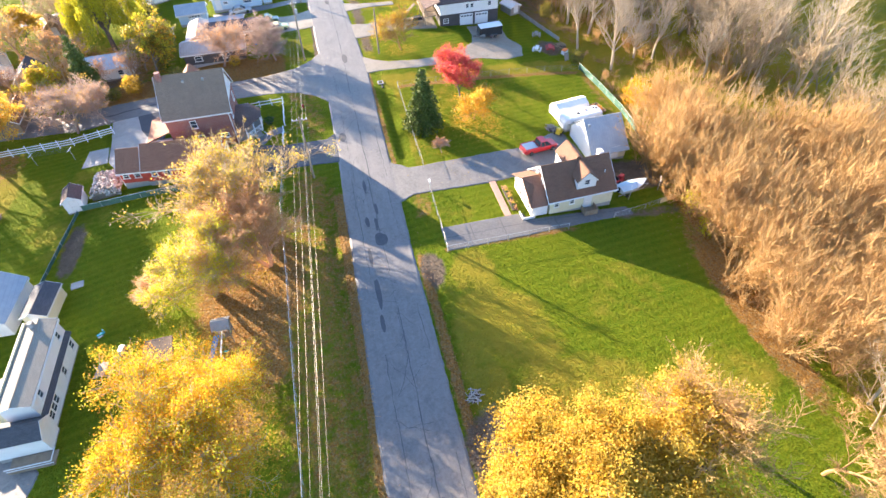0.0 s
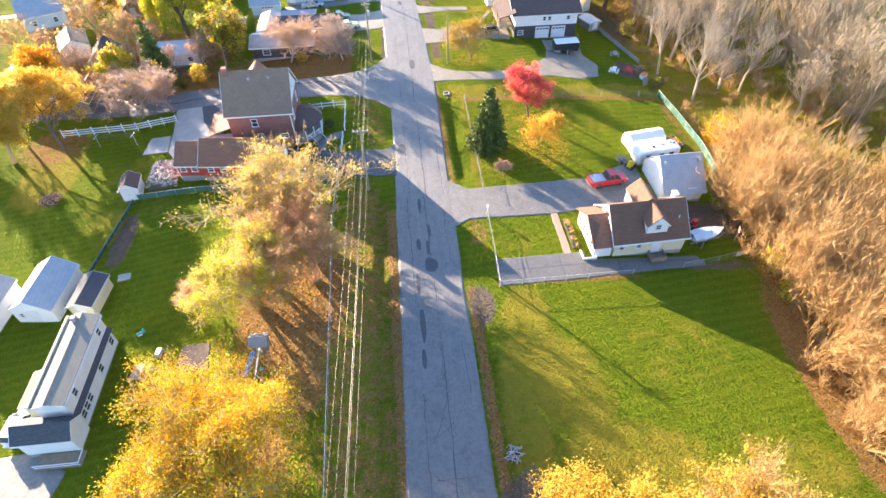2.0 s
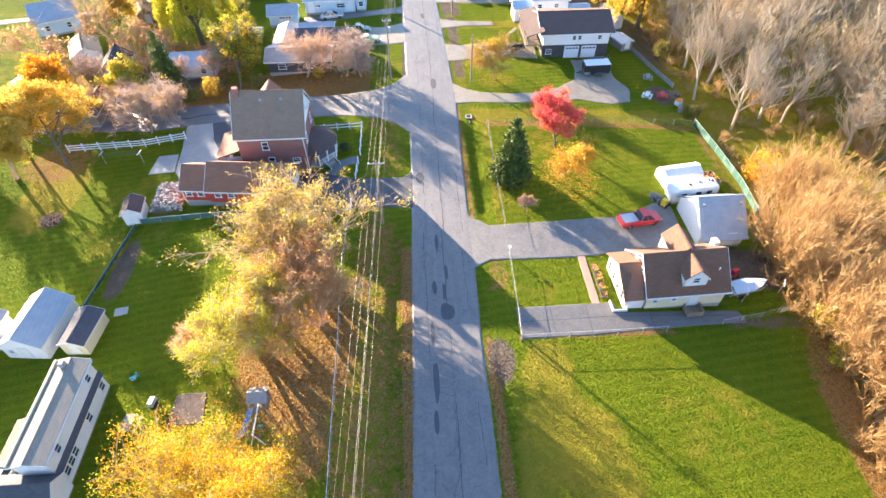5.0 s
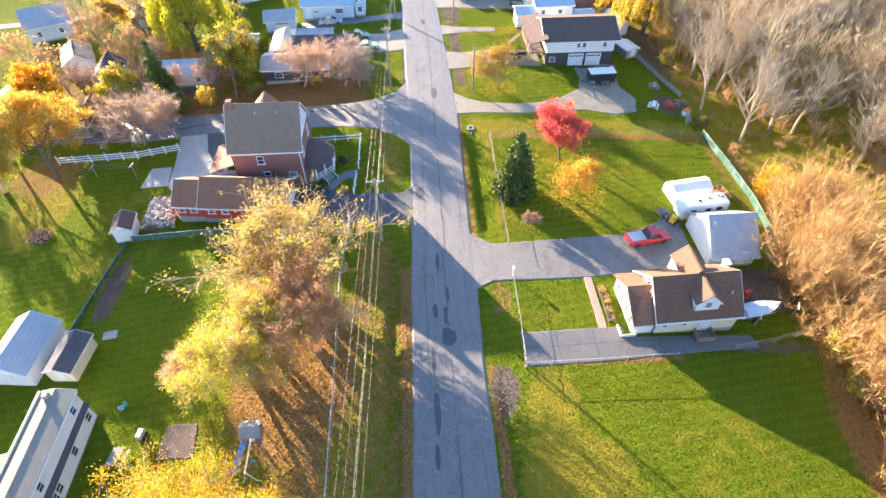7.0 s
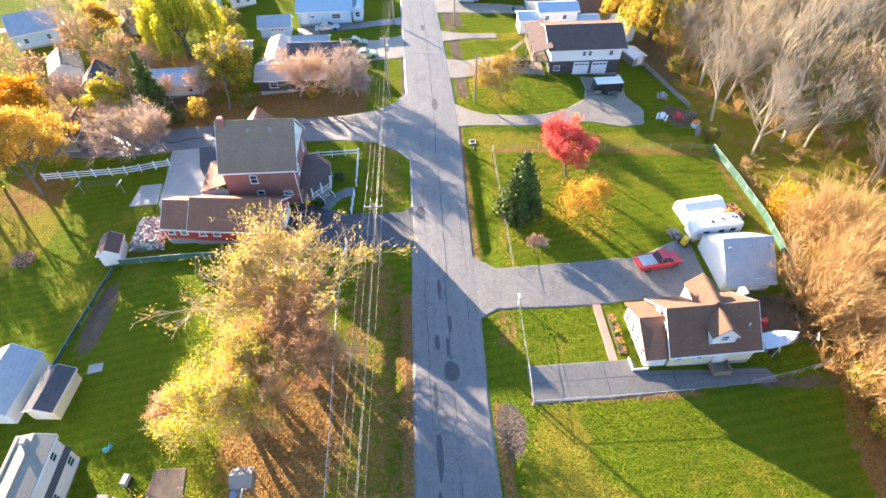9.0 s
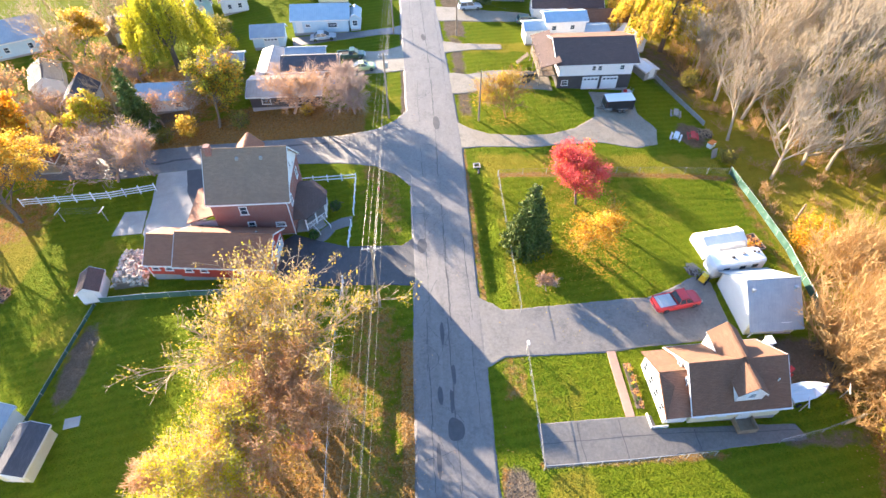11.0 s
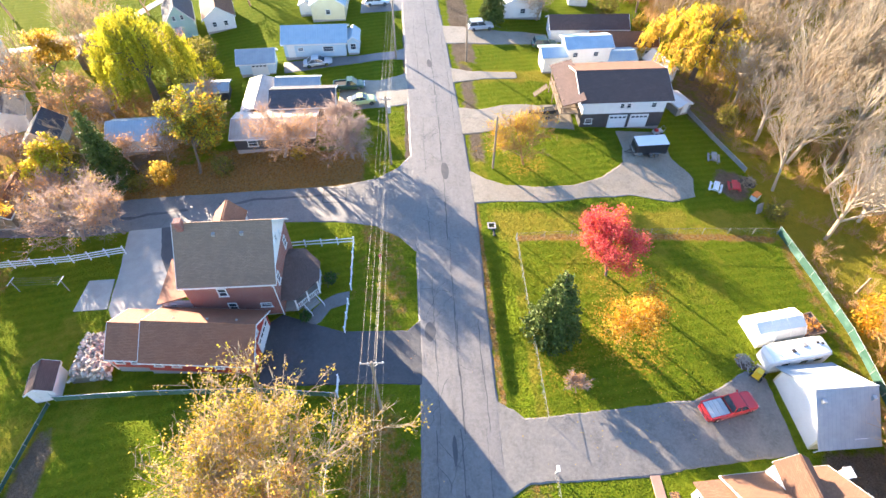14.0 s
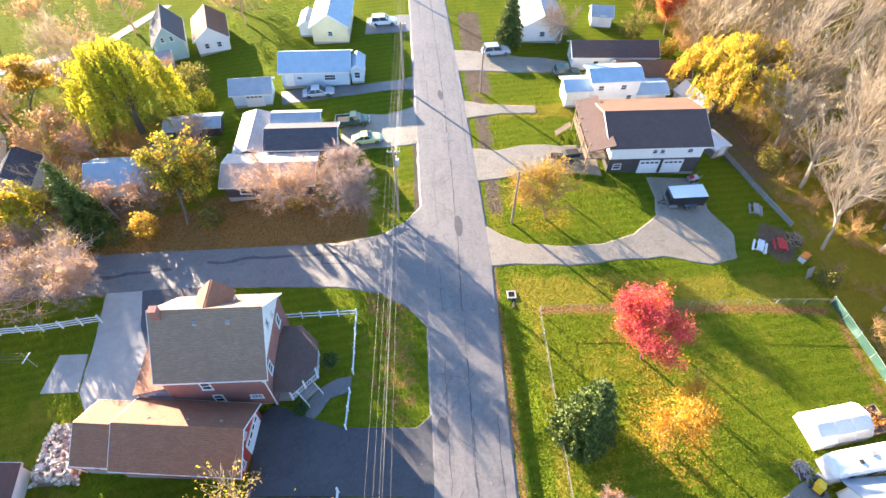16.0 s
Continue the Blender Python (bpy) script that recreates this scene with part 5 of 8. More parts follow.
house("brown_shed", "long brown shed under an orange tree", -56.0, -53.2, 93.5, 101.5, 2.2, 3.1, "y", M["wood"], M["roof_rust"], 3, category="shed", over=0.2)
# cluster of white houses in the north
house("white_block_house", "white flat-fronted house with blue-grey roof", 24.2, 31.4, 122.4, 126.4, 4.6, 5.3, "x", M["white_siding"], M["roof_blue"], 2, wins=(("S", -2.2, 3.4, 0.9, 0.9), ("S", 1.2, 3.4, 0.9, 0.9), ("S", 2.4, 1.6, 0.9, 0.9)))
house("white_annex", "white single-storey annex with blue-grey roof", 20.5, 24.0, 122.0, 125.4, 3.0, 3.6, "x", M["white_siding"], M["roof_blue"], 2, doors=(("W", 0.2, 0.9, 2.0, M["white_wood"], False),), category="annex")
house("white_annex", "low white annex with pale blue sheet roof", 31.6, 36.0, 122.6, 126.0, 2.6, 3.1, "x", M["white_siding"], M["roof_blue"], 2, category="annex")
house("brown_roof_house", "long cream house with brown shingle roof", 29.8, 41.0, 126.9, 130.6, 2.8, 4.2, "x", M["cream_siding"], M["roof_brown"], -4, wins=(("S", 0.6, 1.6, 0.8, 0.8), ("S", 1.7, 1.6, 0.8, 0.8), ("S", 4.2, 1.6, 0.8, 0.6)))
house("long_dark_roof_house", "long white house with very dark roof", 23.8, 37.2, 131.8, 136.2, 2.9, 4.2, "x", M["white_siding"], M["roof_dark"], -2, wins=(("S", -3, 1.6, 0.9, 0.9), ("W", 0, 1.6, 1.0, 1.0)))
house("far_north_house", "white house with pale metal roof at the far end", 16.4, 23.4, 139.8, 147.6, 3.0, 4.8, "y", M["white_siding"], M["roof_metal"], 0, wins=(("S", 0, 1.6, 1.0, 1.0),))
gable_shed("white_shed", "white vinyl shed beside the willow", 40.7, 123.0, 3.0, 5.0, 2.2, 3.4, "y", M["white_vinyl"], M["tarp_white"], 20)
gable_shed("white_shed", "small white shed at the wood's edge", 32.0, 147.5, 3.6, 3.4, 2.0, 3.1, "x", M["white_vinyl"], M["roof_metal"], -8)
gable_shed("cart_shelter", "low white-roofed shelter beside the two-storey house", 40.6, 113.4, 2.6, 3.4, 1.7, 2.1, "y", M["grey_wood"], M["tarp_white"], 22)

# ---- vehicles ----
def wheel(parent, x, y, r, w):
    ty = part("wheel", MB().tube([(x, y - w / 2, r), (x, y - w / 2 + 0.03, r), (x, y + w / 2 - 0.03, r), (x, y + w / 2, r)], [r * 0.9, r, r, r * 0.9], 14), M["rubber"], parent)
    s = 1 if y > 0 else -1
    part("rim", MB().tube([(x, y + s * (w / 2 - 0.02), r), (x, y + s * (w / 2 + 0.012), r)], [r * 0.62, r * 0.55], 10), M["chrome"], ty)


def ring_box(x, hw, z0, z1, r=0.12):
    """A rounded upright section across the car at x."""
    return [(x, -hw + r, z0), (x, hw - r, z0), (x, hw, z0 + r), (x, hw, z1 - r), (x, hw - r, z1), (x, -hw + r, z1), (x, -hw, z1 - r), (x, -hw, z0 + r)]


def car(name, label, x, y, rz, mat, L=4.6, W=1.8, H=1.45, kind="sedan"):
    """Points along local +x."""
    t = thing(name, label, "car" if kind != "pickup" else "pickup truck", x, y, rz)
    t.matrix_basis = pose(x, y, G(x, y) + 0.04, 0, math.degrees(math.atan((G(x - 1, y) - G(x + 1, y)) / 2)) * math.cos(radians(rz)), rz)
    h = L / 2
    deck = H * (0.58 if kind != "round" else 0.66)
    secs = [(-h, 0.80, 0.42, deck * 0.85), (-h + 0.18, 0.93, 0.30, deck * 0.97), (-h * 0.55, 1.0, 0.26, deck), (0, 1.0, 0.26, deck), (h * 0.5, 1.0, 0.26, deck * 0.98), (h - 0.3, 0.94, 0.30, deck * 0.88), (h, 0.76, 0.40, deck * 0.72)]
    part("body", MB().loft([ring_box(a, b * W / 2, c, d) for a, b, c, d in secs]), mat, t)
    ends = {"sedan": (-h * 0.72, -h * 0.38, h * 0.12, h * 0.5), "suv": (-h * 0.93, -h * 0.82, h * 0.1, h * 0.42), "round": (-h * 0.85, -h * 0.35, h * 0.05, h * 0.36), "pickup": (-h * 0.12, -h * 0.06, h * 0.28, h * 0.55)}[kind]
    a, b, c, d = ends
    g = MB().loft([[(a, -W * 0.44, deck - 0.02), (d, -W * 0.44, deck - 0.02), (d, W * 0.44, deck - 0.02), (a, W * 0.44, deck - 0.02)], [(b, -W * 0.36, H - 0.05), (c, -W * 0.36, H - 0.05), (c, W * 0.36, H - 0.05), (b, W * 0.36, H - 0.05)]])
    part("windows", g, M["glass"], t)
    part("roof", MB().slab([(b - 0.03, -W * 0.375, H), (c + 0.03, -W * 0.375, H), (c + 0.03, W * 0.375, H), (b - 0.03, W * 0.375, H)], 0.07), mat, t)
    for s in (-1, 1):
        for p, q in (((a, deck), (b, H - 0.04)), ((d, deck), (c, H - 0.04)), (((a + d) / 2, deck), ((b + c) / 2, H - 0.04))):
            part("pillar", MB().tube([(p[0], s * W * 0.445, p[1]), (q[0], s * W * 0.365, q[1])], 0.04, 4), mat, t)
    r = 0.33 if kind != "pickup" else 0.38
    for wx in (-h * 0.62, h * 0.64):
        for s in (-1, 1):
            wheel(t, wx, s * (W / 2 - 0.1), r, 0.22)
    for s in (-1, 1):
        part("headlight", MB().box(h - 0.04, s * W * 0.32, deck * 0.66, 0.08, 0.34, 0.15), M["lamp_lens"], t)
        part("tail_light", MB().box(-h + 0.03, s * W * 0.36, deck * 0.75, 0.08, 0.2, 0.18), M["tail_lens"], t)
        part("mirror", MB().box(d - 0.15, s * (W / 2 + 0.08), deck + 0.05, 0.1, 0.2, 0.14), mat, t)
    for bx, bz in ((h + 0.02, 0.42), (-h - 0.02, 0.45)):
        part("bumper", MB().box(bx, 0, bz, 0.12, W * 0.86, 0.16), M["chrome"] if kind in ("pickup", "round") else mat, t)
    if kind == "pickup":
        bl = (-h + 0.12, -h * 0.14)
        part("bed_floor", MB().box((bl[0] + bl[1]) / 2, 0, deck + 0.012, bl[1] - bl[0] - 0.1, W - 0.34, 0.03), M["rubber"], t)
        rail = MB().box((bl[0] + bl[1]) / 2, W / 2 - 0.09, deck + 0.06, bl[1] - bl[0], 0.14, 0.14).box((bl[0] + bl[1]) / 2, -W / 2 + 0.09, deck + 0.06, bl[1] - bl[0], 0.14, 0.14).box(bl[0], 0, deck + 0.06, 0.12, W - 0.05, 0.14)
        part("bed_rail", rail, mat, t)
    return t


truck = car("pickup_truck", "bright red pickup truck with grey bed cover", 28.6, 63.4, 12, M["red_paint"], 5.9, 2.0, 1.85, "pickup")
for _i in range(4):
    part("bed_cover", MB().box(-2.5 + _i * 0.52, 0, 1.16, 0.49, 1.62, 0.06), M["steel"], truck)
car("sedan_car", "pale silver sedan parked on the drive", -16.6, 126.5, 4, M["silver_paint"], 4.7, 1.8, 1.42, "sedan")
car("vintage_car", "pale yellow-green rounded old car parked by a shed", -8.7, 114.8, 6, M["lime_paint"], 4.1, 1.65, 1.5, "round")
car("pickup_truck", "dark green and white pickup truck beside the dark annex", -11.0, 119.0, 2, M["green_paint"], 4.9, 1.8, 1.7, "pickup")
car("suv_car", "pale blue-white car parked at the corner", -7.0, 146.4, 2, M["white_paint"], 4.5, 1.8, 1.6, "suv")
car("suv_car", "silver-white SUV parked on gravel", 11.7, 136.2, 8, M["silver_paint"], 4.6, 1.85, 1.7, "suv")
car("dark_car", "dark green car parked behind the white house", 22.4, 130.3, 4, M["green_paint"], 4.4, 1.8, 1.6, "suv")
car("parked_car", "dark car in a far back yard", -51.8, 102.6, 70, M["black_paint"], 4.4, 1.75, 1.45, "sedan")
car("white_van", "white van parked beside the white house", -40.6, 34.6, 84, M["white_paint"], 4.6, 1.8, 1.9, "suv")


def camper():
    t = thing("camper_trailer", "white travel trailer with roof vents parked beside the barn", "camper trailer", 37.6, 68.6, 7)
    t.scale = (0.88, 0.92, 0.92)
    part("body", MB().loft([ring_box(x, hw, z0, z1, 0.2) for x, hw, z0, z1 in ((-3.9, 0.95, 0.9, 2.2), (-3.6, 1.15, 0.55, 2.75), (-2.6, 1.2, 0.5, 2.95), (3.0, 1.2, 0.5, 2.95), (3.7, 1.15, 0.55, 2.8), (3.9, 1.0, 0.8, 2.4))]), M["white_vinyl"], t)
    part("skirt", MB().box(0, 0, 0.6, 7.0, 2.43, 0.3), M["steel"], t)
    for x, y, w in ((0.9, 0.3, 0.6), (-0.8, -0.2, 0.45), (2.6, 0.3, 0.3), (3.1, 0.1, 0.3)):
        part("roof_vent", MB().box(x, y, 3.02, w, w * 0.9, 0.14, top=0.8), M["grey_wood"] if w > 0.5 else M["rubber"], t)
    for x in (-2.0, 0.4, 2.2):
        part("window", MB().box(x, -1.205, 1.9, 0.9, 0.04, 0.6), M["glass"], t)
    part("front_window", MB().box(-3.82, 0, 1.9, 0.1, 1.5, 0.6), M["glass"], t)
    part("door", MB().box(1.3, -1.21, 1.5, 0.65, 0.04, 1.7), M["white_wood"], t)
    for x in (-0.2, 0.6):
        for y in (-1.1, 1.1):
            wheel(t, x, y, 0.34, 0.2)
    part("hitch", MB().tube([(-3.8, 0.6, 0.5), (-4.9, 0, 0.5), (-3.8, -0.6, 0.5)], 0.05, 5), M["rubber"], t)


camper()


def shelter():
    t = thing("portable_shelter", "white tarpaulin shelter with clear side panels", "shelter", 37.2, 72.2, 8)
    t.scale = (0.9, 0.95, 0.95)
    prof = [(-1.75, 0.0), (-1.75, 1.5), (-1.2, 2.35), (0, 2.8), (1.2, 2.35), (1.75, 1.5), (1.75, 0.0)]
    for i, (a, b) in enumerate(zip(prof, prof[1:])):
        part("cover", MB().slab([(-3.1, a[0], a[1]), (3.1, a[0], a[1]), (3.1, b[0], b[1]), (-3.1, b[0], b[1])], 0.04), M["tarp_white"], t)
    for s in (-1, 1):
        ring = [(s * 3.05, y, z) for y, z in prof]
        part("end_panel", MB().slab(ring if s < 0 else ring[::-1], 0.04), M["tarp_white"], t)
    part("side_panel", MB().slab([(-0.9, -1.78, 0.25), (2.9, -1.78, 0.25), (2.9, -1.78, 1.48), (-0.9, -1.78, 1.48)], 0.03), M["steel"], t, "clear grey plastic side panel")
    part("side_panel", MB().slab([(-0.9, -1.77, 1.54), (2.9, -1.77, 1.54), (2.9, -1.24, 2.36), (-0.9, -1.24, 2.36)], 0.02), M["steel"], t, "clear grey plastic roof panel")
    fr = MB()
    for x in (-3.05, -1.0, 1.0, 3.05):
        fr.tube([(x, y * 1.015, z * 1.015) for y, z in prof], 0.035, 5)
    part("frame", fr, M["white_wood"], t)


shelter()


def box_trailer():
    t = thing("cargo_trailer", "black enclosed cargo trailer with a white roof", "trailer", 32.6, 102.2, 2)
    part("body", MB().loft([ring_box(x, 1.05, 0.5, 2.25, 0.08) for x in (-2.2, 2.2)] if False else [ring_box(-2.45, 0.85, 0.6, 2.1, 0.1), ring_box(-2.15, 1.05, 0.5, 2.25, 0.1), ring_box(2.2, 1.05, 0.5, 2.25, 0.06)]), M["black_paint"], t)
    part("roof", MB().slab([(-2.3, -1.05, 2.31), (2.22, -1.08, 2.31), (2.22, 1.08, 2.31), (-2.3, 1.05, 2.31)], 0.07), M["white_vinyl"], t)
    part("stone_guard", MB().box(-1.9, 0, 0.75, 1.2, 2.14, 0.5), M["chrome"], t)
    for x in (0.1, 0.85):
        for s in (-1, 1):
            wheel(t, x, s * 1.08, 0.33, 0.2)
    for s in (-1, 1):
        part("fender", MB().box(0.48, s * 1.12, 0.75, 1.7, 0.24, 0.08), M["chrome"], t)
    part("hitch", MB().tube([(-2.3, 0.5, 0.5), (-3.5, 0, 0.48), (-2.3, -0.5, 0.5)], 0.05, 5), M["rubber"], t)


box_trailer()


def boat():
    t = thing("boat", "white motor boat under a pale blue cover on a trailer", "boat", 38.3, 51.8, 10)
    rings = []
    for x, w, zk, zt in ((-2.1, 0.85, 0.55, 1.25), (-1.0, 0.95, 0.5, 1.3), (0.4, 0.92, 0.5, 1.35), (1.4, 0.6, 0.62, 1.42), (2.0, 0.25, 0.85, 1.5), (2.35, 0.04, 1.2, 1.55)):
        rings.append([(x, 0, zk), (x, w * 0.75, zk + 0.22), (x, w, zt), (x, 0, zt + 0.1), (x, -w, zt), (x, -w * 0.75, zk + 0.22)])
    part("hull", MB().loft(rings), M["white_vinyl"], t)
    part("cover", MB().loft([[(x, w, z), (x, 0, z + 0.28), (x, -w, z), (x, 0, z - 0.05)] for x, w, z in ((-2.15, 0.88, 1.28), (-1.0, 0.98, 1.34), (0.2, 0.96, 1.38), (0.6, 0.3, 1.42))]), M["blue_siding"], t, "pale blue boat cover")
    part("trailer_frame", MB().box(-0.4, 0.5, 0.42, 4.2, 0.1, 0.1).box(-0.4, -0.5, 0.42, 4.2, 0.1, 0.1).box(-1.6, 0, 0.42, 0.1, 1.6, 0.1).box(1.0, 0, 0.42, 0.1, 1.2, 0.1).tube([(1.7, 0.5, 0.42), (3.0, 0, 0.42), (1.7, -0.5, 0.42)], 0.05, 5), M["steel"], t)
    for s in (-1, 1):
        wheel(t, -1.2, s * 0.95, 0.3, 0.18)
    part("motor", MB().box(-2.3, 0, 1.15, 0.35, 0.4, 0.7, top=0.7), M["rubber"], t)


boat()


def mower():
    t = thing("riding_mower", "red riding mower parked behind the boat", "mower", 37.6, 54.2, 30)
    part("hood", MB().box(0.5, 0, 0.65, 0.9, 0.6, 0.5, top=0.85), M["red_plastic"], t)
    part("deck", MB().box(-0.1, 0, 0.3, 1.3, 1.1, 0.2), M["red_plastic"], t)
    part("seat", MB().box(-0.5, 0, 0.75, 0.45, 0.5, 0.15).box(-0.75, 0, 1.0, 0.12, 0.5, 0.45), M["rubber"], t)
    for x, r in ((0.6, 0.2), (-0.55, 0.28)):
        for s in (-1, 1):
            wheel(t, x, s * 0.45, r, 0.2)


mower()


def loader():
    t = thing("small_loader", "small yellow machine beside the barn corner", "machine", 33.4, 66.9, 40)
    part("body", MB().box(0, 0, 0.6, 1.2, 0.8, 0.6, top=0.8).box(-0.3, 0, 1.05, 0.4, 0.6, 0.4), M["yellow_paint"], t)
    part("bucket", MB().slab([(0.9, -0.6, 0.1), (1.4, -0.6, 0.12), (1.4, 0.6, 0.12), (0.9, 0.6, 0.1)], 0.05).slab([(0.9, 0.6, 0.1), (0.85, 0.6, 0.6), (0.85, -0.6, 0.6), (0.9, -0.6, 0.1)], 0.05), M["steel"], t)
    for x in (-0.4, 0.45):
        for s in (-1, 1):
            wheel(t, x, s * 0.5, 0.26, 0.2)


loader()


def flat_trailer():
    t = thing("utility_trailer", "long flat trailer loaded with dark scrap", "trailer", 18.4, 110.3, 2)
    part("bed", MB().box(0, 0, 0.6, 5.0, 1.7, 0.12), M["wood"], t)
    part("load", MB().box(0.9, 0.1, 0.95, 2.2, 1.3, 0.55, 6, 0.8).box(-1.2, 0, 0.85, 1.6, 0.5, 0.3, -10).tube([(-2.4, -0.5, 0.9), (2.3, -0.3, 1.1)], 0.08, 6), M["rubber"], t)
    part("hitch", MB().tube([(-2.5, 0.5, 0.5), (-3.9, 0, 0.48), (-2.5, -0.5, 0.5)], 0.05, 5), M["steel"], t)
    for x in (-0.1, 0.7):
        for s in (-1, 1):
            wheel(t, x, s * 0.95, 0.32, 0.2)


flat_trailer()


# ---- fences ----
def span(a, b):
    L, ang = math.hypot(b[0] - a[0], b[1] - a[1]), math.degrees(math.atan2(b[1] - a[1], b[0] - a[0]))
    return L, ang


def fence(name, label, pts, height, gap, style, group="", post_mat="steel", rail_mat="steel", mesh_mat=None):
    """A fence along a line of points on the land; each post and each stretch of rail or mesh is a part."""
    t = thing(name, label, "fence", pts[0][0], pts[0][1], z=0.0, group=group)
    ox, oy = pts[0]
    for a, b in zip(pts, pts[1:]):
        L, _ = span(a, b)
        n = max(1, round(L / gap))
        for i in range(n + 1):
            u = i / n
            x, y = a[0] + (b[0] - a[0]) * u, a[1] + (b[1] - a[1]) * u
            z = G(x, y)
            if i or a == pts[0]:
                if style == "rail":
                    part("post", MB().box(x - ox, y - oy, z + height / 2 - 0.1, 0.13, 0.13, height + 0.3).box(x - ox, y - oy, z + height + 0.08, 0.17, 0.17, 0.06), M[post_mat], t)
                else:
                    part("post", MB().tube([(x - ox, y - oy, z - 0.2), (x - ox, y - oy, z + height + 0.06)], 0.035, 6), M[post_mat], t)
            if i < n:
                u2 = (i + 1) / n
                x2, y2 = a[0] + (b[0] - a[0]) * u2, a[1] + (b[1] - a[1]) * u2
                z2 = G(x2, y2)
                p, q = Vector((x - ox, y - oy, z)), Vector((x2 - ox, y2 - oy, z2))
                side = Vector((-(y2 - y), x2 - x, 0)).normalized()
                if style == "rail":
                    for hh in (0.42, 0.95) if height < 1.3 else (0.4, 0.8, 1.2):
                        r = MB()
                        k, w = Vector((0, 0, 0.07)), side * 0.025
                        P0, P1 = p + Vector((0, 0, hh)), q + Vector((0, 0, hh))
                        vs = [P0 - k - w, P0 - k + w, P0 + k + w, P0 + k - w, P1 - k - w, P1 - k + w, P1 + k + w, P1 + k - w]
                        r.add(vs, [(0, 1, 2, 3), (7, 6, 5, 4), (0, 4, 5, 1), (1, 5, 6, 2), (2, 6, 7, 3), (3, 7, 4, 0)])
                        part("rail", r, M[rail_mat], t)
                else:
                    r = MB().tube([p + Vector((0, 0, height)), q + Vector((0, 0, height))], 0.022, 5)
                    part("top_rail", r, M[rail_mat], t)
                    if style == "link":
                        m = MB()
                        steps = max(2, int((q - p).length / 0.32))
                        for k in range(steps):
                            s0, s1 = p.lerp(q, k / steps), p.lerp(q, min(1, (k + 2) / steps))
                            m.tube([s0 + Vector((0, 0, 0.05)), s1 + Vector((0, 0, height))], 0.004, 3, False)
                            m.tube([s0 + Vector((0, 0, height)), s1 + Vector((0, 0, 0.05))], 0.004, 3, False)
                        part("wire_mesh", m, M["steel"], t)
                    if style == "screen":
                        w = side * 0.02
                        bow = side * (0.12 * math.sin(i * 1.7))
                        cols, rings = 6, []
                        for k in range(cols + 1):
                            c0, f0 = p.lerp(q, k / cols), math.sin(math.pi * k / cols)
                            lo, mid, hi = c0 + Vector((0, 0, 0.06)), c0 + Vector((0, 0, height / 2)) + bow * f0, c0 + Vector((0, 0, height - 0.02))
                            rings.append([lo - w, mid - w, hi - w, hi + w, mid + w, lo + w])
                        m = MB().loft(rings)
                        part("screen", m, M[mesh_mat or "green_mesh"], t)
    return t


fence("rail_fence", "white two-rail fence round the brick house's front lawn", [(-16.6, 86.3), (-8.8, 86.3), (-8.8, 79.4)], 1.1, 2.0, "rail", post_mat="white_vinyl", rail_mat="white_vinyl")
fence("rail_fence", "short white two-rail fence beside the driveway", [(-9.0, 77.4), (-9.2, 73.8)], 1.1, 1.8, "rail", post_mat="white_vinyl", rail_mat="white_vinyl")
fence("rail_fence", "long white three-rail fence behind the back lawn", [(-37.2, 87.9), (-46, 87.4), (-55.5, 86.8)], 1.4, 2.4, "rail", post_mat="white_vinyl", rail_mat="white_vinyl")
fence("chain_link_fence", "galvanised chain-link fence along the leaf-strewn yard", [(-9.5, 66.3), (-10.0, 58), (-9.7, 46), (-9.6, 36), (-9.3, 18), (-9.3, 2)], 1.3, 3.0, "link", rail_mat="white_wood")
fence("rail_fence", "short white-wrapped end of the roadside fence", [(-9.5, 68.2), (-9.5, 66.5)], 1.3, 1.7, "rail", post_mat="white_vinyl", rail_mat="white_vinyl")
fence("screen_fence", "green screened fence behind the red garage", [(-38.4, 68.7), (-30, 68.4), (-17.4, 67.6), (-9.7, 66.5)], 1.0, 2.8, "screen", mesh_mat="dark_mesh", rail_mat="white_vinyl")
fence("screen_fence", "green screened fence between two back yards", [(-39.0, 68.4), (-40.2, 60), (-41.0, 54.2)], 0.6, 2.4, "screen", mesh_mat="green_mesh")
fence("chain_link_fence", "chain-link fence at the cream house's front lawn", [(10.4, 57.6), (10.2, 49.6), (10.0, 45.5)], 1.1, 2.6, "link", rail_mat="wire")
fence("chain_link_fence", "low chain-link fence along the parking slab", [(10.0, 45.4), (18, 45.6), (26.4, 46.0)], 1.1, 2.7, "link")
fence("chain_link_fence", "chain-link fence beside the roadside ditch", [(10.6, 62.9), (10.7, 74), (10.9, 85.8)], 1.1, 3.0, "link", rail_mat="grey_wood")
fence("chain_link_fence", "chain-link fence across the north end of the lawn", [(11.0, 85.8), (28, 86.3), (45.4, 86.9)], 1.1, 3.2, "link", rail_mat="pole_wood")
fence("screen_fence", "sagging green privacy screen fence along the lawn", [(45.6, 87.2), (46.4, 80), (46.9, 72), (46.3, 64.5), (45.6, 60.0)], 1.25, 2.6, "screen")
fence("screen_fence", "patched tan and green fence beside the shaded lawn", [(42.3, 112.4), (44.0, 106.0), (46.2, 98.8)], 0.85, 2.4, "screen", mesh_mat="grey_wood")
fence("chain_link_fence", "low wire fence at the end of the cream house's yard", [(33.4, 47.0), (38.5, 48.0), (43.4, 49.4)], 0.9, 2.6, "link")
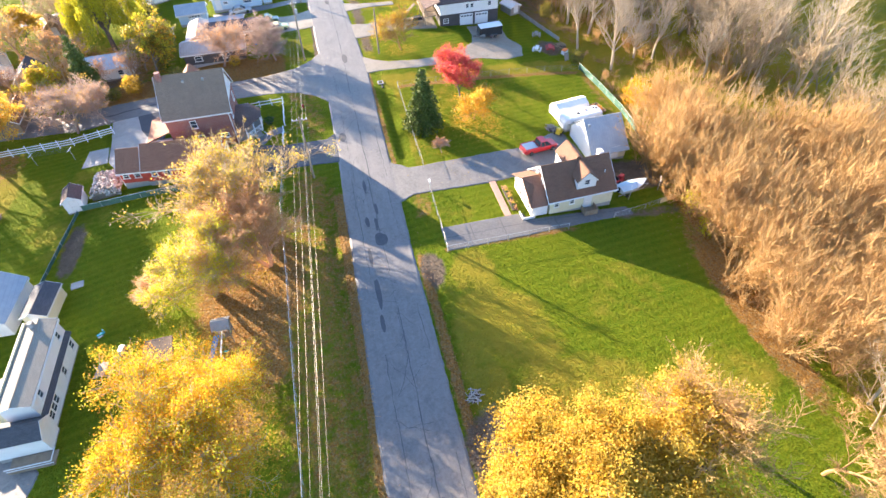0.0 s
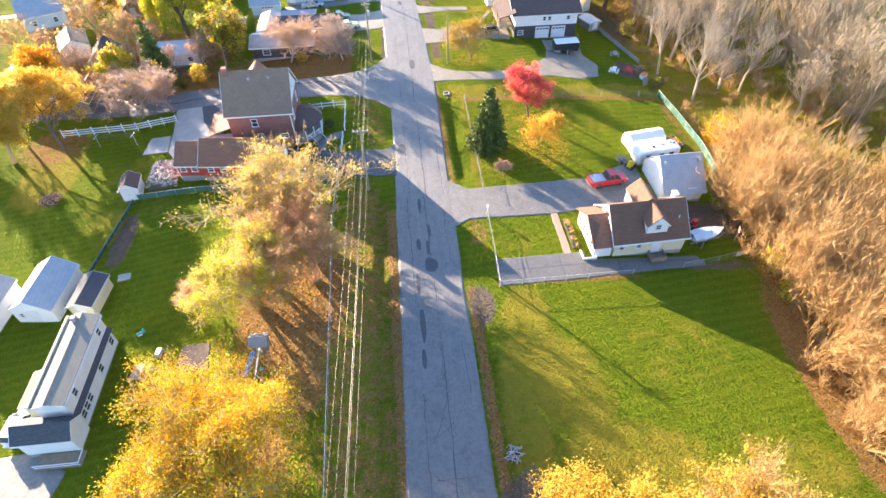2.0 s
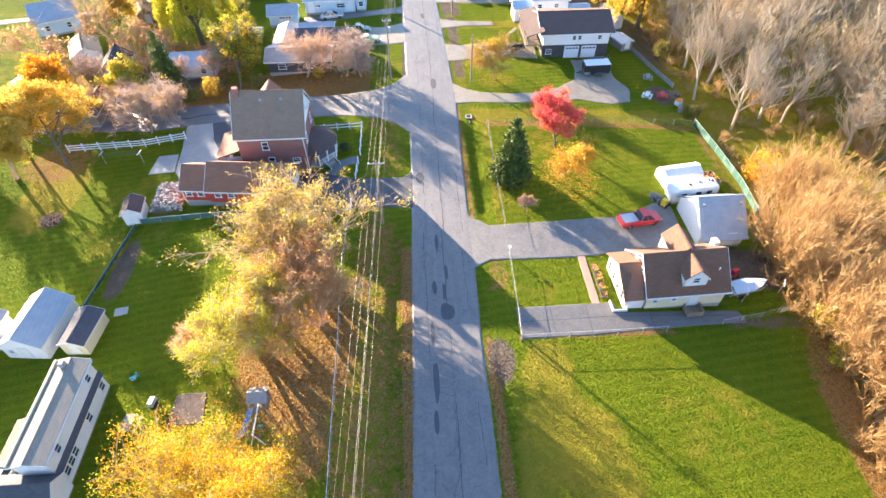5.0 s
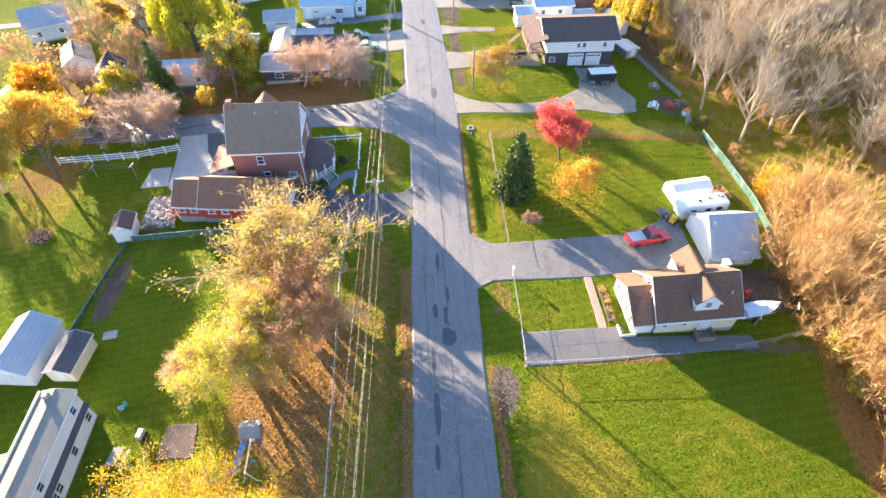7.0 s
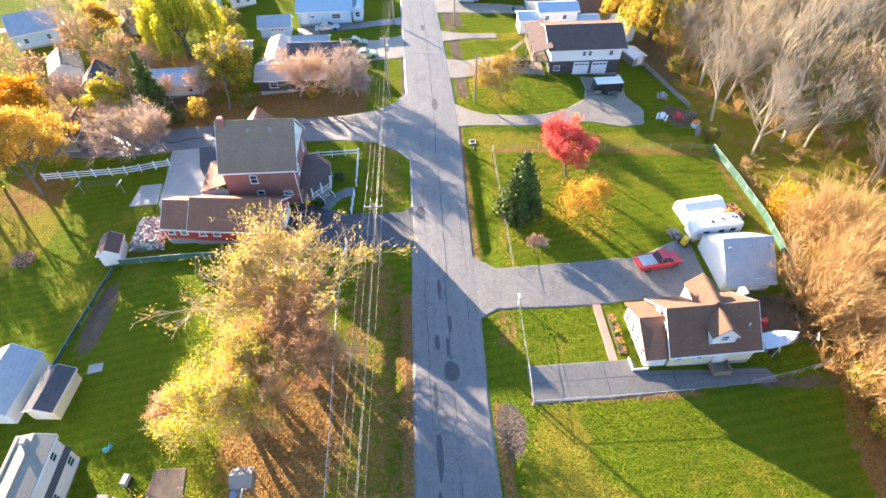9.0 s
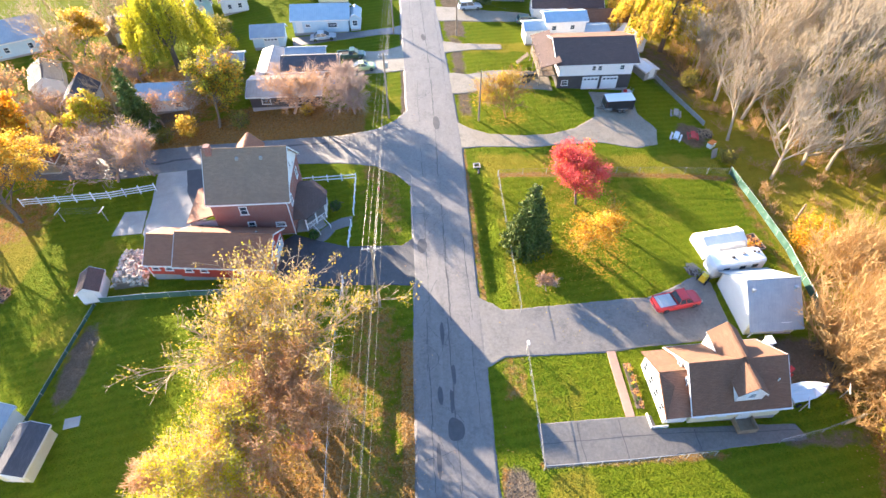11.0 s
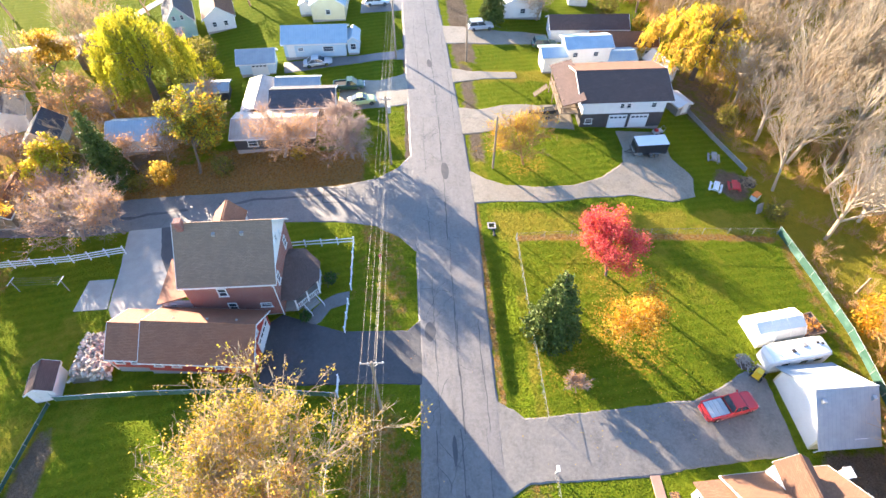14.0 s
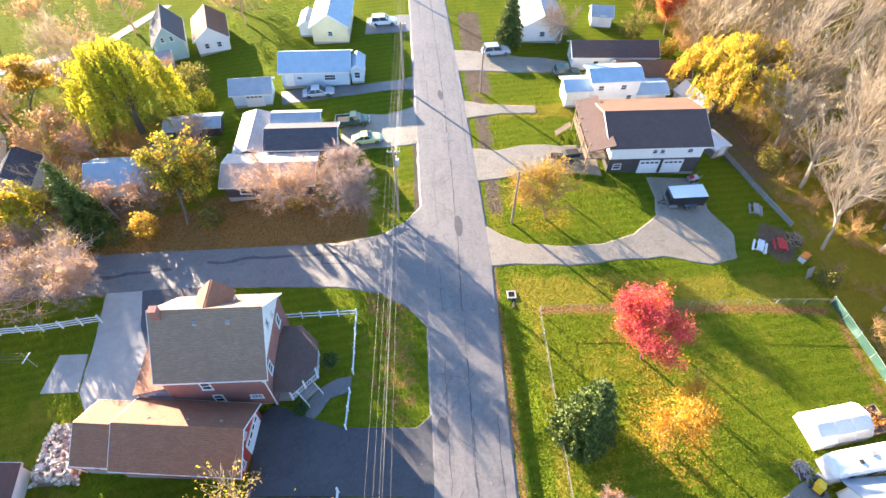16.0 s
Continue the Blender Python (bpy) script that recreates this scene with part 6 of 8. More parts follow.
solid("fence_board", MB().slab([(41.2, 48.6, G(41, 48) + 0.1), (44.0, 49.4, G(44, 49) + 0.1), (44.0, 49.5, G(44, 49) + 0.75), (41.2, 48.7, G(41, 48) + 0.75)], 0.05), M["cream_siding"], "loose cream board leaning on the wire fence", "board")


# ---- power poles and cables ----
def power_pole(x, y, h, arm, label, rz=0.0, drum=False):
    t = thing("utility_pole", label, "utility pole", x, y, rz, group="utility poles")
    part("pole", MB().tube([(0, 0, -0.4), (0, 0, h * 0.5), (0, 0, h)], [0.16, 0.14, 0.11], 9), M["pole_wood"], t)
    if arm:
        cr = part("crossarm", MB().box(0, 0.14, h - 0.55, arm, 0.1, 0.13), M["grey_wood"], t)
        for u in (-0.46, -0.17, 0.17, 0.46):
            part("insulator", MB().tube([(u * arm, 0.14, h - 0.48), (u * arm, 0.14, h - 0.3)], [0.06, 0.04], 6), M["white_vinyl"], cr)
        part("brace", MB().tube([(-arm * 0.3, 0.16, h - 0.6), (0, 0.14, h - 1.2), (arm * 0.3, 0.16, h - 0.6)], 0.025, 4), M["steel"], t)
    if drum:
        part("transformer", MB().tube([(0.32, 0, h - 2.4), (0.32, 0, h - 1.5)], 0.24, 10), M["steel"], t)
    return t


POLES = ((-7.0, 8.0, 10.6), (-5.2, 64.6, 10.2), (-4.3, 100.3, 11.0), (-3.5, 126.8, 11.0), (-4.6, 158.0, 11.0))
power_pole(*POLES[0], 2.2, "weathered timber utility pole with crossarm beside the road")
power_pole(*POLES[1], 2.0, "leaning-looking timber utility pole with white crossarm by the driveway")
power_pole(*POLES[2], 1.4, "timber utility pole with grey transformer at the corner", drum=True)
power_pole(*POLES[3], 1.4, "timber utility pole beside the blue house's lawn")
power_pole(*POLES[4], 1.4, "distant timber utility pole at the far corner")
power_pole(9.6, 98.8, 8.6, 0, "slim timber pole on the oval lawn")
power_pole(8.2, 125.5, 8.0, 0, "slim timber pole at the lawn's edge")
power_pole(51.0, 77.5, 3.0, 0, "short grey post standing in the rough grass")


def cable(name, a, b, sag, r=0.022, n=14, group="overhead cables"):
    pts = []
    for i in range(n + 1):
        t = i / n
        p = Vector(a).lerp(Vector(b), t)
        pts.append((p.x, p.y, p.z - 4 * sag * t * (1 - t)))
    solid(name, MB().tube(pts, r, 4), M["wire"], "thin sagging overhead cable catching the sun", "cable", group=group)


for (xa, ya, ha), (xb, yb, hb) in zip(POLES, POLES[1:]):
    za, zb = G(xa, ya) + ha, G(xb, yb) + hb
    aa, ab = (1.0, 1.0) if ya < 50 else ((0.92, 0.64) if ya < 90 else (0.64, 0.64))
    for u in (-1, -0.36, 0.36, 1):
        cable("power_line", (xa + u * aa, ya + 0.14, za - 0.3), (xb + u * ab, yb + 0.14, zb - 0.3), 0.9 if ya < 50 else 0.5, 0.008)
    cable("power_line", (xa + 0.15, ya, za - 2.2), (xb + 0.15, yb, zb - 2.2), 1.0 if ya < 50 else 0.6, 0.012)
    cable("power_line", (xa - 0.15, ya, za - 3.0), (xb - 0.15, yb, zb - 3.0), 1.2 if ya < 50 else 0.7, 0.010)
cable("service_line", (-5.2, 64.9, G(-5, 65) + 8.0), (-9.5, 66.4, G(-9, 66) + 1.4), 0.1, 0.01)
cable("service_line", (-4.3, 100.3, G(-4, 100) + 9.0), (9.6, 98.8, G(9, 98) + 8.4), 0.5, 0.01)
cable("service_line", (9.6, 98.8, G(9, 98) + 8.4), (24.0, 108.0, G(24, 108) + 5.0), 0.5, 0.01)
cable("service_line", (-3.5, 126.8, G(-3, 126) + 9.0), (8.2, 125.5, G(8, 125) + 7.8), 0.4, 0.01)
cable("service_line", (8.2, 125.5, G(8, 125) + 7.8), (24.0, 124.0, G(24, 124) + 4.4), 0.4, 0.01)


# ---- yard things ----
def play_tower():
    t = thing("play_tower", "wooden play tower with grey roof and blue slide", "play tower", -16.6, 39.3, 0)
    for x in (-0.7, 0.7):
        for y in (-0.7, 0.7):
            part("post", MB().box(x, y, 1.4, 0.1, 0.1, 3.0), M["wood"], t)
    part("floor", MB().box(0, 0, 1.3, 1.5, 1.5, 0.1), M["wood"], t)
    part("roof", MB().slab([(-0.95, -0.9, 2.75), (0.95, -0.9, 2.75), (0.95, 0, 3.4), (-0.95, 0, 3.4)], 0.07).slab([(0.95, 0.9, 2.75), (-0.95, 0.9, 2.75), (-0.95, 0, 3.4), (0.95, 0, 3.4)], 0.07), M["grey_wood"], t)
    part("swing_beam", MB().box(0, -2.2, 2.2, 0.12, 3.2, 0.14).tube([(0.7, -3.7, -0.1), (0, -3.7, 2.2), (-0.7, -3.7, -0.1)], 0.05, 5), M["white_wood"], t)
    part("slide", MB().loft([[(x - 0.25, y, z), (x + 0.25, y, z), (x + 0.28, y, z + 0.18), (x - 0.28, y, z + 0.18)] for x, y, z in ((-0.8, -0.5, 1.35), (-1.2, -1.3, 0.8), (-1.6, -2.2, 0.25), (-1.9, -2.9, 0.15))]), M["blue_plastic"], t)
    part("railing", MB().box(0, 0.7, 1.9, 1.4, 0.05, 0.6).box(0.7, 0, 1.9, 0.05, 1.4, 0.6), M["wood"], t)
    part("swing", MB().tube([(0, -2.0, 2.15), (0, -2.0, 0.5)], 0.012, 3).box(0, -2.0, 0.48, 0.45, 0.2, 0.05), M["teal_plastic"], t)


play_tower()


def picnic_table(name, label, x, y, rz, mat):
    t = thing(name, label, "picnic table", x, y, rz, group="picnic tables")
    for k in (-0.28, -0.09, 0.1, 0.29):
        part("plank", MB().box(0, k, 0.74, 1.8, 0.17, 0.045), M[mat], t)
    for s in (-1, 1):
        part("seat", MB().box(0, s * 0.72, 0.44, 1.8, 0.26, 0.045), M[mat], t)
        part("leg", MB().tube([(s * 0.65, -0.75, 0.0), (s * 0.65, -0.2, 0.72)], 0.045, 4).tube([(s * 0.65, 0.75, 0.0), (s * 0.65, 0.2, 0.72)], 0.045, 4).box(s * 0.65, 0, 0.4, 0.06, 1.5, 0.09), M[mat], t)


picnic_table("picnic_table", "grey weathered picnic table on the shaded lawn", 42.2, 101.2, 70, "grey_wood")
picnic_table("picnic_table", "white-topped picnic table on the shaded lawn", 40.0, 94.9, 60, "white_wood")
picnic_table("picnic_table", "red-painted picnic table beside a fire pit", 42.9, 95.3, 75, "red_plastic")
picnic_table("picnic_table", "weathered wooden picnic table in the shaded yard", -29.8, 38.8, 80, "grey_wood")
bx = thing("barbecue", "covered grey barbecue standing on the grass", "barbecue", -28.1, 40.8, 80)
part("lid", MB().box(0, 0, 0.85, 1.1, 0.6, 0.45, top=0.8), M["steel"], bx)
part("cart", MB().box(0, 0, 0.35, 0.9, 0.5, 0.7), M["rubber"], bx)
ty = thing("toy_seesaw", "small teal and white plastic garden toy", "toy", -31.2, 44.2, 30)
part("seat", MB().box(0, 0, 0.35, 0.9, 0.3, 0.12).box(0.35, 0, 0.6, 0.1, 0.3, 0.4), M["teal_plastic"], ty)
part("base", MB().box(-0.2, 0.1, 0.15, 0.5, 0.4, 0.3, top=0.6), M["white_vinyl"], ty)
solid("stepping_slab", MB().box(0, 0, 0.05, 1.5, 1.1, 0.12), M["concrete"], "pale slab beside the potting shed", "slab", -36.0, 53.6, G(-36, 53.6), 10)


def clothes_post(x, y, rz, label="T-shaped metal clothes-line post"):
    t = thing("clothes_post", label, "clothes post", x, y, rz, group="clothes posts")
    part("post", MB().tube([(0, 0, -0.2), (0, 0, 2.0)], 0.05, 6), M["steel"], t)
    part("crossbar", MB().box(0, 0, 2.0, 1.3, 0.08, 0.08), M["white_wood"], t)


for _x, _y, _r in ((-48.6, 83.4, 80), (-42.7, 83.1, 80), (37.2, 50.2, 60), (42.5, 51.6, 60)):
    clothes_post(_x, _y, _r)
for _u in (-0.5, -0.15, 0.2, 0.5):
    cable("clothes_line", (-48.6, 83.4 + _u, G(-48, 83) + 2.0), (-42.7, 83.1 + _u, G(-42, 83) + 2.0), 0.08, 0.012, 6, "clothes lines")


def garden_bed():
    t = thing("raised_bed", "timber-edged garden bed with withered plants", "garden bed", 42.2, 73.0, 12)
    part("soil", MB().box(0, 0, 0.1, 3.0, 2.6, 0.22), M["soil"], t)
    for s in (-1, 1):
        part("board", MB().box(0, s * 1.32, 0.15, 3.1, 0.08, 0.35), M["wood"], t)
        part("board", MB().box(s * 1.52, 0, 0.15, 0.08, 2.7, 0.35), M["wood"], t)
    rng = np.random.default_rng(9)
    for i in range(9):
        c = np.array([[rng.uniform(-1.2, 1.2), rng.uniform(-1.0, 1.0), 0.3]])
        v, f = leaves(rng, c, 36, 0.2, 0.22)
        v[:, 2] = np.maximum(v[:, 2], 0.2)
        part("plant", fast_mesh("plant", v, f), M["leaf_rust" if i % 3 else "leaf_amber"], t)["kind"] = "stuff"

# ---- trees, shrubs and woods ----
class Plant:
    """Grows limbs as tapered tubes and remembers the twig ends."""

    def __init__(self, seed):
        self.rng = random.Random(seed)
        self.wood, self.tips, self.segs, self.thin, self.stout = MB(), [], [], 0.024, 0.6

    def limb(self, p, d, length, r, level, deep, kids, spread, lift, wob=0.18, droop=0.0, start=0.3):
        rng = self.rng
        n = 5 if level == 0 else (1 if level >= deep else (2 if level == deep - 1 else 3))
        pts, rad = [Vector(p)], [r]
        d = Vector(d).normalized()
        for i in range(n):
            d = (d + Vector((rng.gauss(0, wob), rng.gauss(0, wob), rng.gauss(0, wob) * 0.5 + lift * 0.12 - droop * (i + 1) / n))).normalized()
            pts.append(pts[-1] + d * (length / n))
            rad.append(r * (1 - 0.75 * (i + 1) / n))
        self.wood.tube(pts, rad, 6 if level == 0 else (4 if level < deep - 1 else 3), cap=False)
        if level >= deep:
            self.tips.append((pts[-1], d))
            self.segs.append((pts[0], pts[-1]))
            return
        if level == deep - 1:
            self.tips.append((pts[-1], d))
        k = kids[min(level, len(kids) - 1)]
        for j in range(k):
            t = start + (1 - start) * (j + rng.random()) / k
            if level > 0:
                t = 0.15 + 0.85 * (j + rng.random()) / k
            i = min(n - 1, int(t * n))
            q = pts[i].lerp(pts[i + 1], t * n - i)
            base = (pts[i + 1] - pts[i]).normalized()
            a = rng.uniform(0, 2 * math.pi)
            u = base.cross(Vector((0.3, 0.2, 0.9)) if abs(base.z) < 0.9 else Vector((1, 0, 0))).normalized()
            out = u * math.cos(a) + base.cross(u) * math.sin(a)
            s = spread[min(level, len(spread) - 1)] * rng.uniform(0.75, 1.25)
            dd = base * math.cos(s) + out * math.sin(s) + Vector((0, 0, lift * 0.35))
            ln = length * rng.uniform(0.45, 0.7) * (1.15 - 0.55 * t if level == 0 else 1.0)
            self.limb(q, dd, ln, max(self.thin, rad[i] * (self.stout if level == 0 else (0.8 * self.stout if level == 1 else 0.5))), level + 1, deep, kids, spread, lift, wob, droop)


def leaves(rng, centres, each, spread, size, hang=0.0, flat=0.0):
    """Arrays of small folded leaves scattered about twig ends."""
    c = np.repeat(np.asarray([tuple(p) for p in centres]), each, axis=0)
    n = len(c)
    c = c + rng.normal(0, spread, (n, 3)) * (1, 1, 0.8)
    if hang:
        c[:, 2] -= rng.random(n) * hang
    a = rng.normal(0, 1, (n, 3))
    if hang:
        a = a * 0.25 + (0, 0, -1)
    if flat:
        a[:, 2] *= 1 - flat
    a /= np.linalg.norm(a, axis=1, keepdims=True)
    b = np.cross(a, rng.normal(0, 1, (n, 3)))
    b /= np.linalg.norm(b, axis=1, keepdims=True)
    up = np.cross(a, b)
    s = (size * rng.uniform(0.6, 1.4, n))[:, None]
    wd = 0.28 if hang else 0.42
    v = np.stack([c - a * s * 0.5, c + b * s * wd + up * s * 0.12, c + a * s * 0.5, c - b * s * wd + up * s * 0.12], 1).reshape(-1, 3)
    i = np.arange(n)[:, None] * 4
    f = np.concatenate([i + (0, 1, 2), i + (0, 2, 3)], 1).reshape(-1, 3)
    return v, f


def sprays(rng, segs, each, size, r=0.02, up=0.15, loose=0.5):
    """Fine twigs that fan out along the last branches."""
    a = np.repeat(np.asarray([tuple(p) for p, _ in segs]), each, axis=0)
    b = np.repeat(np.asarray([tuple(q) for _, q in segs]), each, axis=0)
    n = len(a)
    c = a + (b - a) * rng.uniform(0.1, 1.05, (n, 1))
    d = b - a
    d /= np.linalg.norm(d, axis=1, keepdims=True) + 1e-6
    d = d + rng.normal(0, loose, (n, 3)) + (0, 0, up)
    d /= np.linalg.norm(d, axis=1, keepdims=True)
    u = np.cross(d, rng.normal(0, 1, (n, 3)))
    u /= np.linalg.norm(u, axis=1, keepdims=True)
    s = (size * rng.uniform(0.5, 1.5, n))[:, None]
    e = c + d * s
    e[:, 2] = np.maximum(e[:, 2], 0.1)
    v = np.stack([c + u * r, c - u * r, e], 1).reshape(-1, 3)
    return v, np.arange(n * 3).reshape(-1, 3)


def tree(name, label, x, y, height, crown, seed, leafs=(), bark="bark", twig=None, deep=3, kids=(9, 6, 5), spread=(0.95, 0.75, 0.7), lift=0.5, lean=(0, 0), droop=0.0,
         start=0.28, leaf_n=3, leaf_size=0.32, leaf_spread=0.35, hang=0.0, trunk=None, category="tree", group="", fine=0, wob=0.18, twig_len=0.7, stout=0.6, stems=1):
    t = thing(name, label, category, x, y, group=group)
    p = Plant(seed)
    p.stout = stout
    rng = np.random.default_rng(seed)
    r = trunk or height * 0.022
    for k in range(stems):
        a, out = 2 * math.pi * k / stems + seed, 0.0 if stems == 1 else 0.42 * (0.6 + 0.4 * (k % 2))
        p.limb((0.3 * out * math.cos(a), 0.3 * out * math.sin(a), -0.2), (lean[0] + out * math.cos(a), lean[1] + out * math.sin(a), 1), height * 0.75, r, 0, deep, kids, spread, lift, wob, droop=droop, start=start)
    tips = [q for q, _ in p.tips]
    # fit the crown's width
    rr = sorted(math.hypot(q.x, q.y) for q in tips)
    k = crown / max(0.5, rr[int(len(rr) * 0.86)])
    zt = height / max(q.z for q in tips)
    fit = Matrix.Diagonal((k, k, zt, 1)) if not (lean[0] or lean[1]) else Matrix.Diagonal((1, 1, 1, 1))
    me = p.wood.mesh("trunk")
    for v in me.vertices:
        if v.co.z > r * 2:
            b = min(1.0, v.co.z / (height * 0.25))
            m = Matrix.Diagonal((1 + (fit[0][0] - 1) * b, 1 + (fit[1][1] - 1) * b, fit[2][2], 1))
            v.co = m @ v.co
    part("trunk", me, M[twig or bark], t)
    if fine:
        v, f = sprays(rng, [(fit @ a, fit @ b) for a, b in p.segs], fine, twig_len)
        part("twig_mass", fast_mesh("twigs", v, f), M[twig or bark], t)["kind"] = "stuff"
    for mat, frac, n_mul, size_mul in leafs:
        pick = [fit @ q for q in tips if p.rng.random() < frac]
        if not pick:
            continue
        v, f = leaves(rng, pick, max(1, int(leaf_n * n_mul)), leaf_spread, leaf_size * size_mul, hang)
        v[:, 2] = np.maximum(v[:, 2], 0.15)
        part("crown", fast_mesh("crown", v, f), M[mat], t)
    return t


def willow(label, x, y, height, radius, hang, seed, leafs, strands):
    """A domed crown of arching limbs from which long leafy strands hang."""
    t = thing("willow_tree", label, "willow tree", x, y)
    rng = np.random.default_rng(seed)
    wood = MB().tube([(0, 0, -0.2), (0.1, 0, height * 0.2), (0.0, 0.1, height * 0.4)], [0.55, 0.42, 0.3], 8)
    heads = []
    for i in range(strands // 9):
        a, q = rng.uniform(0, 2 * math.pi), math.sqrt(rng.random())
        rr = radius * q * (1 + 0.12 * math.sin(3 * a + seed) + 0.08 * math.sin(7 * a))
        top = height * (0.6 + 0.4 * math.sqrt(max(0.0, 1 - q * q))) * rng.uniform(0.86, 1.03)
        hub = (rr * math.cos(a), rr * math.sin(a), top)
        for k in range(9):
            heads.append((hub[0] + rng.normal(0, 0.5), hub[1] + rng.normal(0, 0.5), top - abs(rng.normal(0, 0.5)), q))
        m = (hub[0] * 0.45, hub[1] * 0.45, top * 0.85)
        wood.tube([(0, 0.05, height * rng.uniform(0.22, 0.4)), m, hub], [0.16, 0.09, 0.03], 4, cap=False)
    rng.shuffle(heads)
    part("trunk", wood, M["bark"], t)
    o = 0
    for mat, share in leafs:
        n = int(len(heads) * share)
        cs = []
        for hx, hy, hz, q in heads[o:o + n]:
            length = min(hz - 0.6, hang * rng.uniform(0.45, 1.0) * (0.45 + 0.55 * q))
            k = int(length * 14) + 8
            u = rng.random(k)
            cs.append(np.stack([hx * (1 + 0.10 * u) + rng.normal(0, 0.12, k), hy * (1 + 0.10 * u) + rng.normal(0, 0.12, k), hz - u * length], 1))
        o += n
        v, f = leaves(rng, np.concatenate(cs), 1, 0.05, 0.3, 0.2)
        part("crown", fast_mesh("crown", v, f), M[mat], t)
    return t


def spruce(label, x, y, height, radius, seed):
    t = thing("spruce", label, "spruce tree", x, y)
    rng = np.random.default_rng(seed)
    part("trunk", MB().tube([(0, 0, -0.2), (0, 0, height * 0.5), (0, 0, height)], [height * 0.022, height * 0.013, 0.02], 7), M["bark"], t)
    vs, fs, br, o = [], [], MB(), 0
    rows = int(height * 2.6)
    for i in range(rows):
        u = i / rows
        z = 0.7 + (height - 0.8) * u
        R = radius * (1 - u) ** 0.8 * rng.uniform(0.85, 1.1) + 0.15
        n = max(5, int(13 * (1 - u) + 4))
        for j in range(n):
            a = 2 * math.pi * (j + rng.random()) / n
            rl = R * rng.uniform(0.75, 1.1)
            tip = np.array([math.cos(a) * rl, math.sin(a) * rl, z - 0.22 * rl + 0.1 * rl])
            root = np.array([0, 0, z + 0.12 * rl])
            br.tube([root, tip], [0.03, 0.01], 3, cap=False)
            m = max(3, int(rl * 7))
            s = rng.random(m) ** 0.7
            c = root + (tip - root) * s[:, None] + rng.normal(0, 0.13, (m, 3))
            v, f = leaves(rng, c, 5, 0.12, 0.26)
            vs.append(v), fs.append(f + o)
            o += len(v)
    part("limb_mass", br, M["bark"], t)
    part("crown", fast_mesh("crown", np.concatenate(vs), np.concatenate(fs)), M["needle"], t)
    return t


def bush(name, label, x, y, w, h, mat, seed, n=900, size=0.2, category="shrub", twig="bark"):
    t = thing(name, label, category, x, y)
    p = Plant(seed)
    rng = np.random.default_rng(seed)
    for i in range(7):
        a = 2 * math.pi * i / 7
        p.limb((0, 0, -0.1), (math.cos(a) * 0.8, math.sin(a) * 0.8, 1), h * 0.8, 0.04, 1, 3, (4, 4, 3), (0.7, 0.6, 0.5), 0.3)
    part("stem", p.wood, M[twig], t)
    d = rng.normal(0, 1, (n, 3))
    d /= np.linalg.norm(d, axis=1, keepdims=True)
    d *= (0.55 + 0.45 * rng.random((n, 1)) ** 0.5) * (1 + 0.15 * rng.normal(0, 1, (n, 1)))
    c = d * (w / 2, w / 2, h / 2) + (0, 0, h * 0.52)
    c[:, 2] = np.maximum(c[:, 2], 0.1)
    v, f = leaves(rng, c, 1, 0.05, size)
    part("foliage", fast_mesh("foliage", v, f), M[mat], t)
    return t


# trees on the west side of the street
tree("tree", "tall half-bare tree with sparse yellow leaves and pale twigs", -15.9, 59.0, 11.8, 7.2, 11, (("leaf_yellow", 0.12, 3, 0.5), ("leaf_gold", 0.34, 3, 0.54)), twig="twig_grey", deep=4, kids=(5, 5, 4, 4), spread=(0.7, 0.7, 0.7), lift=0.7, fine=3, trunk=0.34, stout=0.75, start=0.35, stems=5, wob=0.12)
tree("tree", "yellow-green tree with thinning leaves over orange leaf litter", -18.3, 46.4, 10.3, 5.6, 12, (("leaf_yellow", 0.42, 5, 0.46), ("leaf_gold", 0.12, 4, 0.46)), twig="twig_grey", deep=4, kids=(6, 5, 4, 4), spread=(0.9, 0.8, 0.7), lift=0.35, fine=2, trunk=0.32, stout=0.75, start=0.3, stems=4, wob=0.12)
tree("tree", "rust-brown bare tree with a fine dense crown", -16.2, 48.4, 9.6, 4.6, 13, (("leaf_rust", 0.42, 4, 0.4), ("leaf_amber", 0.08, 3, 0.4)), twig="twig_rust", deep=4, kids=(6, 5, 4, 4), lift=0.5, fine=3, trunk=0.26, stout=0.75, start=0.3, stems=3, wob=0.12)
tree("tree", "rust-brown bare tree standing close to its neighbour", -11.7, 49.0, 9.0, 5.0, 14, (("leaf_rust", 0.42, 4, 0.4),), twig="twig_rust", deep=4, kids=(6, 5, 4, 4), lift=0.5, fine=3, trunk=0.26, stout=0.75, start=0.3, stems=3, wob=0.12)
tree("tree", "rust-brown bare tree beside the half-bare one", -12.2, 53.4, 9.8, 5.2, 34, (("leaf_rust", 0.42, 4, 0.4), ("leaf_amber", 0.1, 3, 0.4)), twig="twig_rust", deep=4, kids=(6, 5, 4, 4), lift=0.5, fine=3, trunk=0.26, stout=0.75, start=0.3, stems=3, wob=0.12)
tree("tree", "low bare pinkish tree at the edge of the shaded lawn", -23.6, 47.2, 5.4, 2.6, 35, (), twig="twig_rust", deep=4, kids=(10, 6, 4, 3), lift=0.5, fine=4, twig_len=0.5)
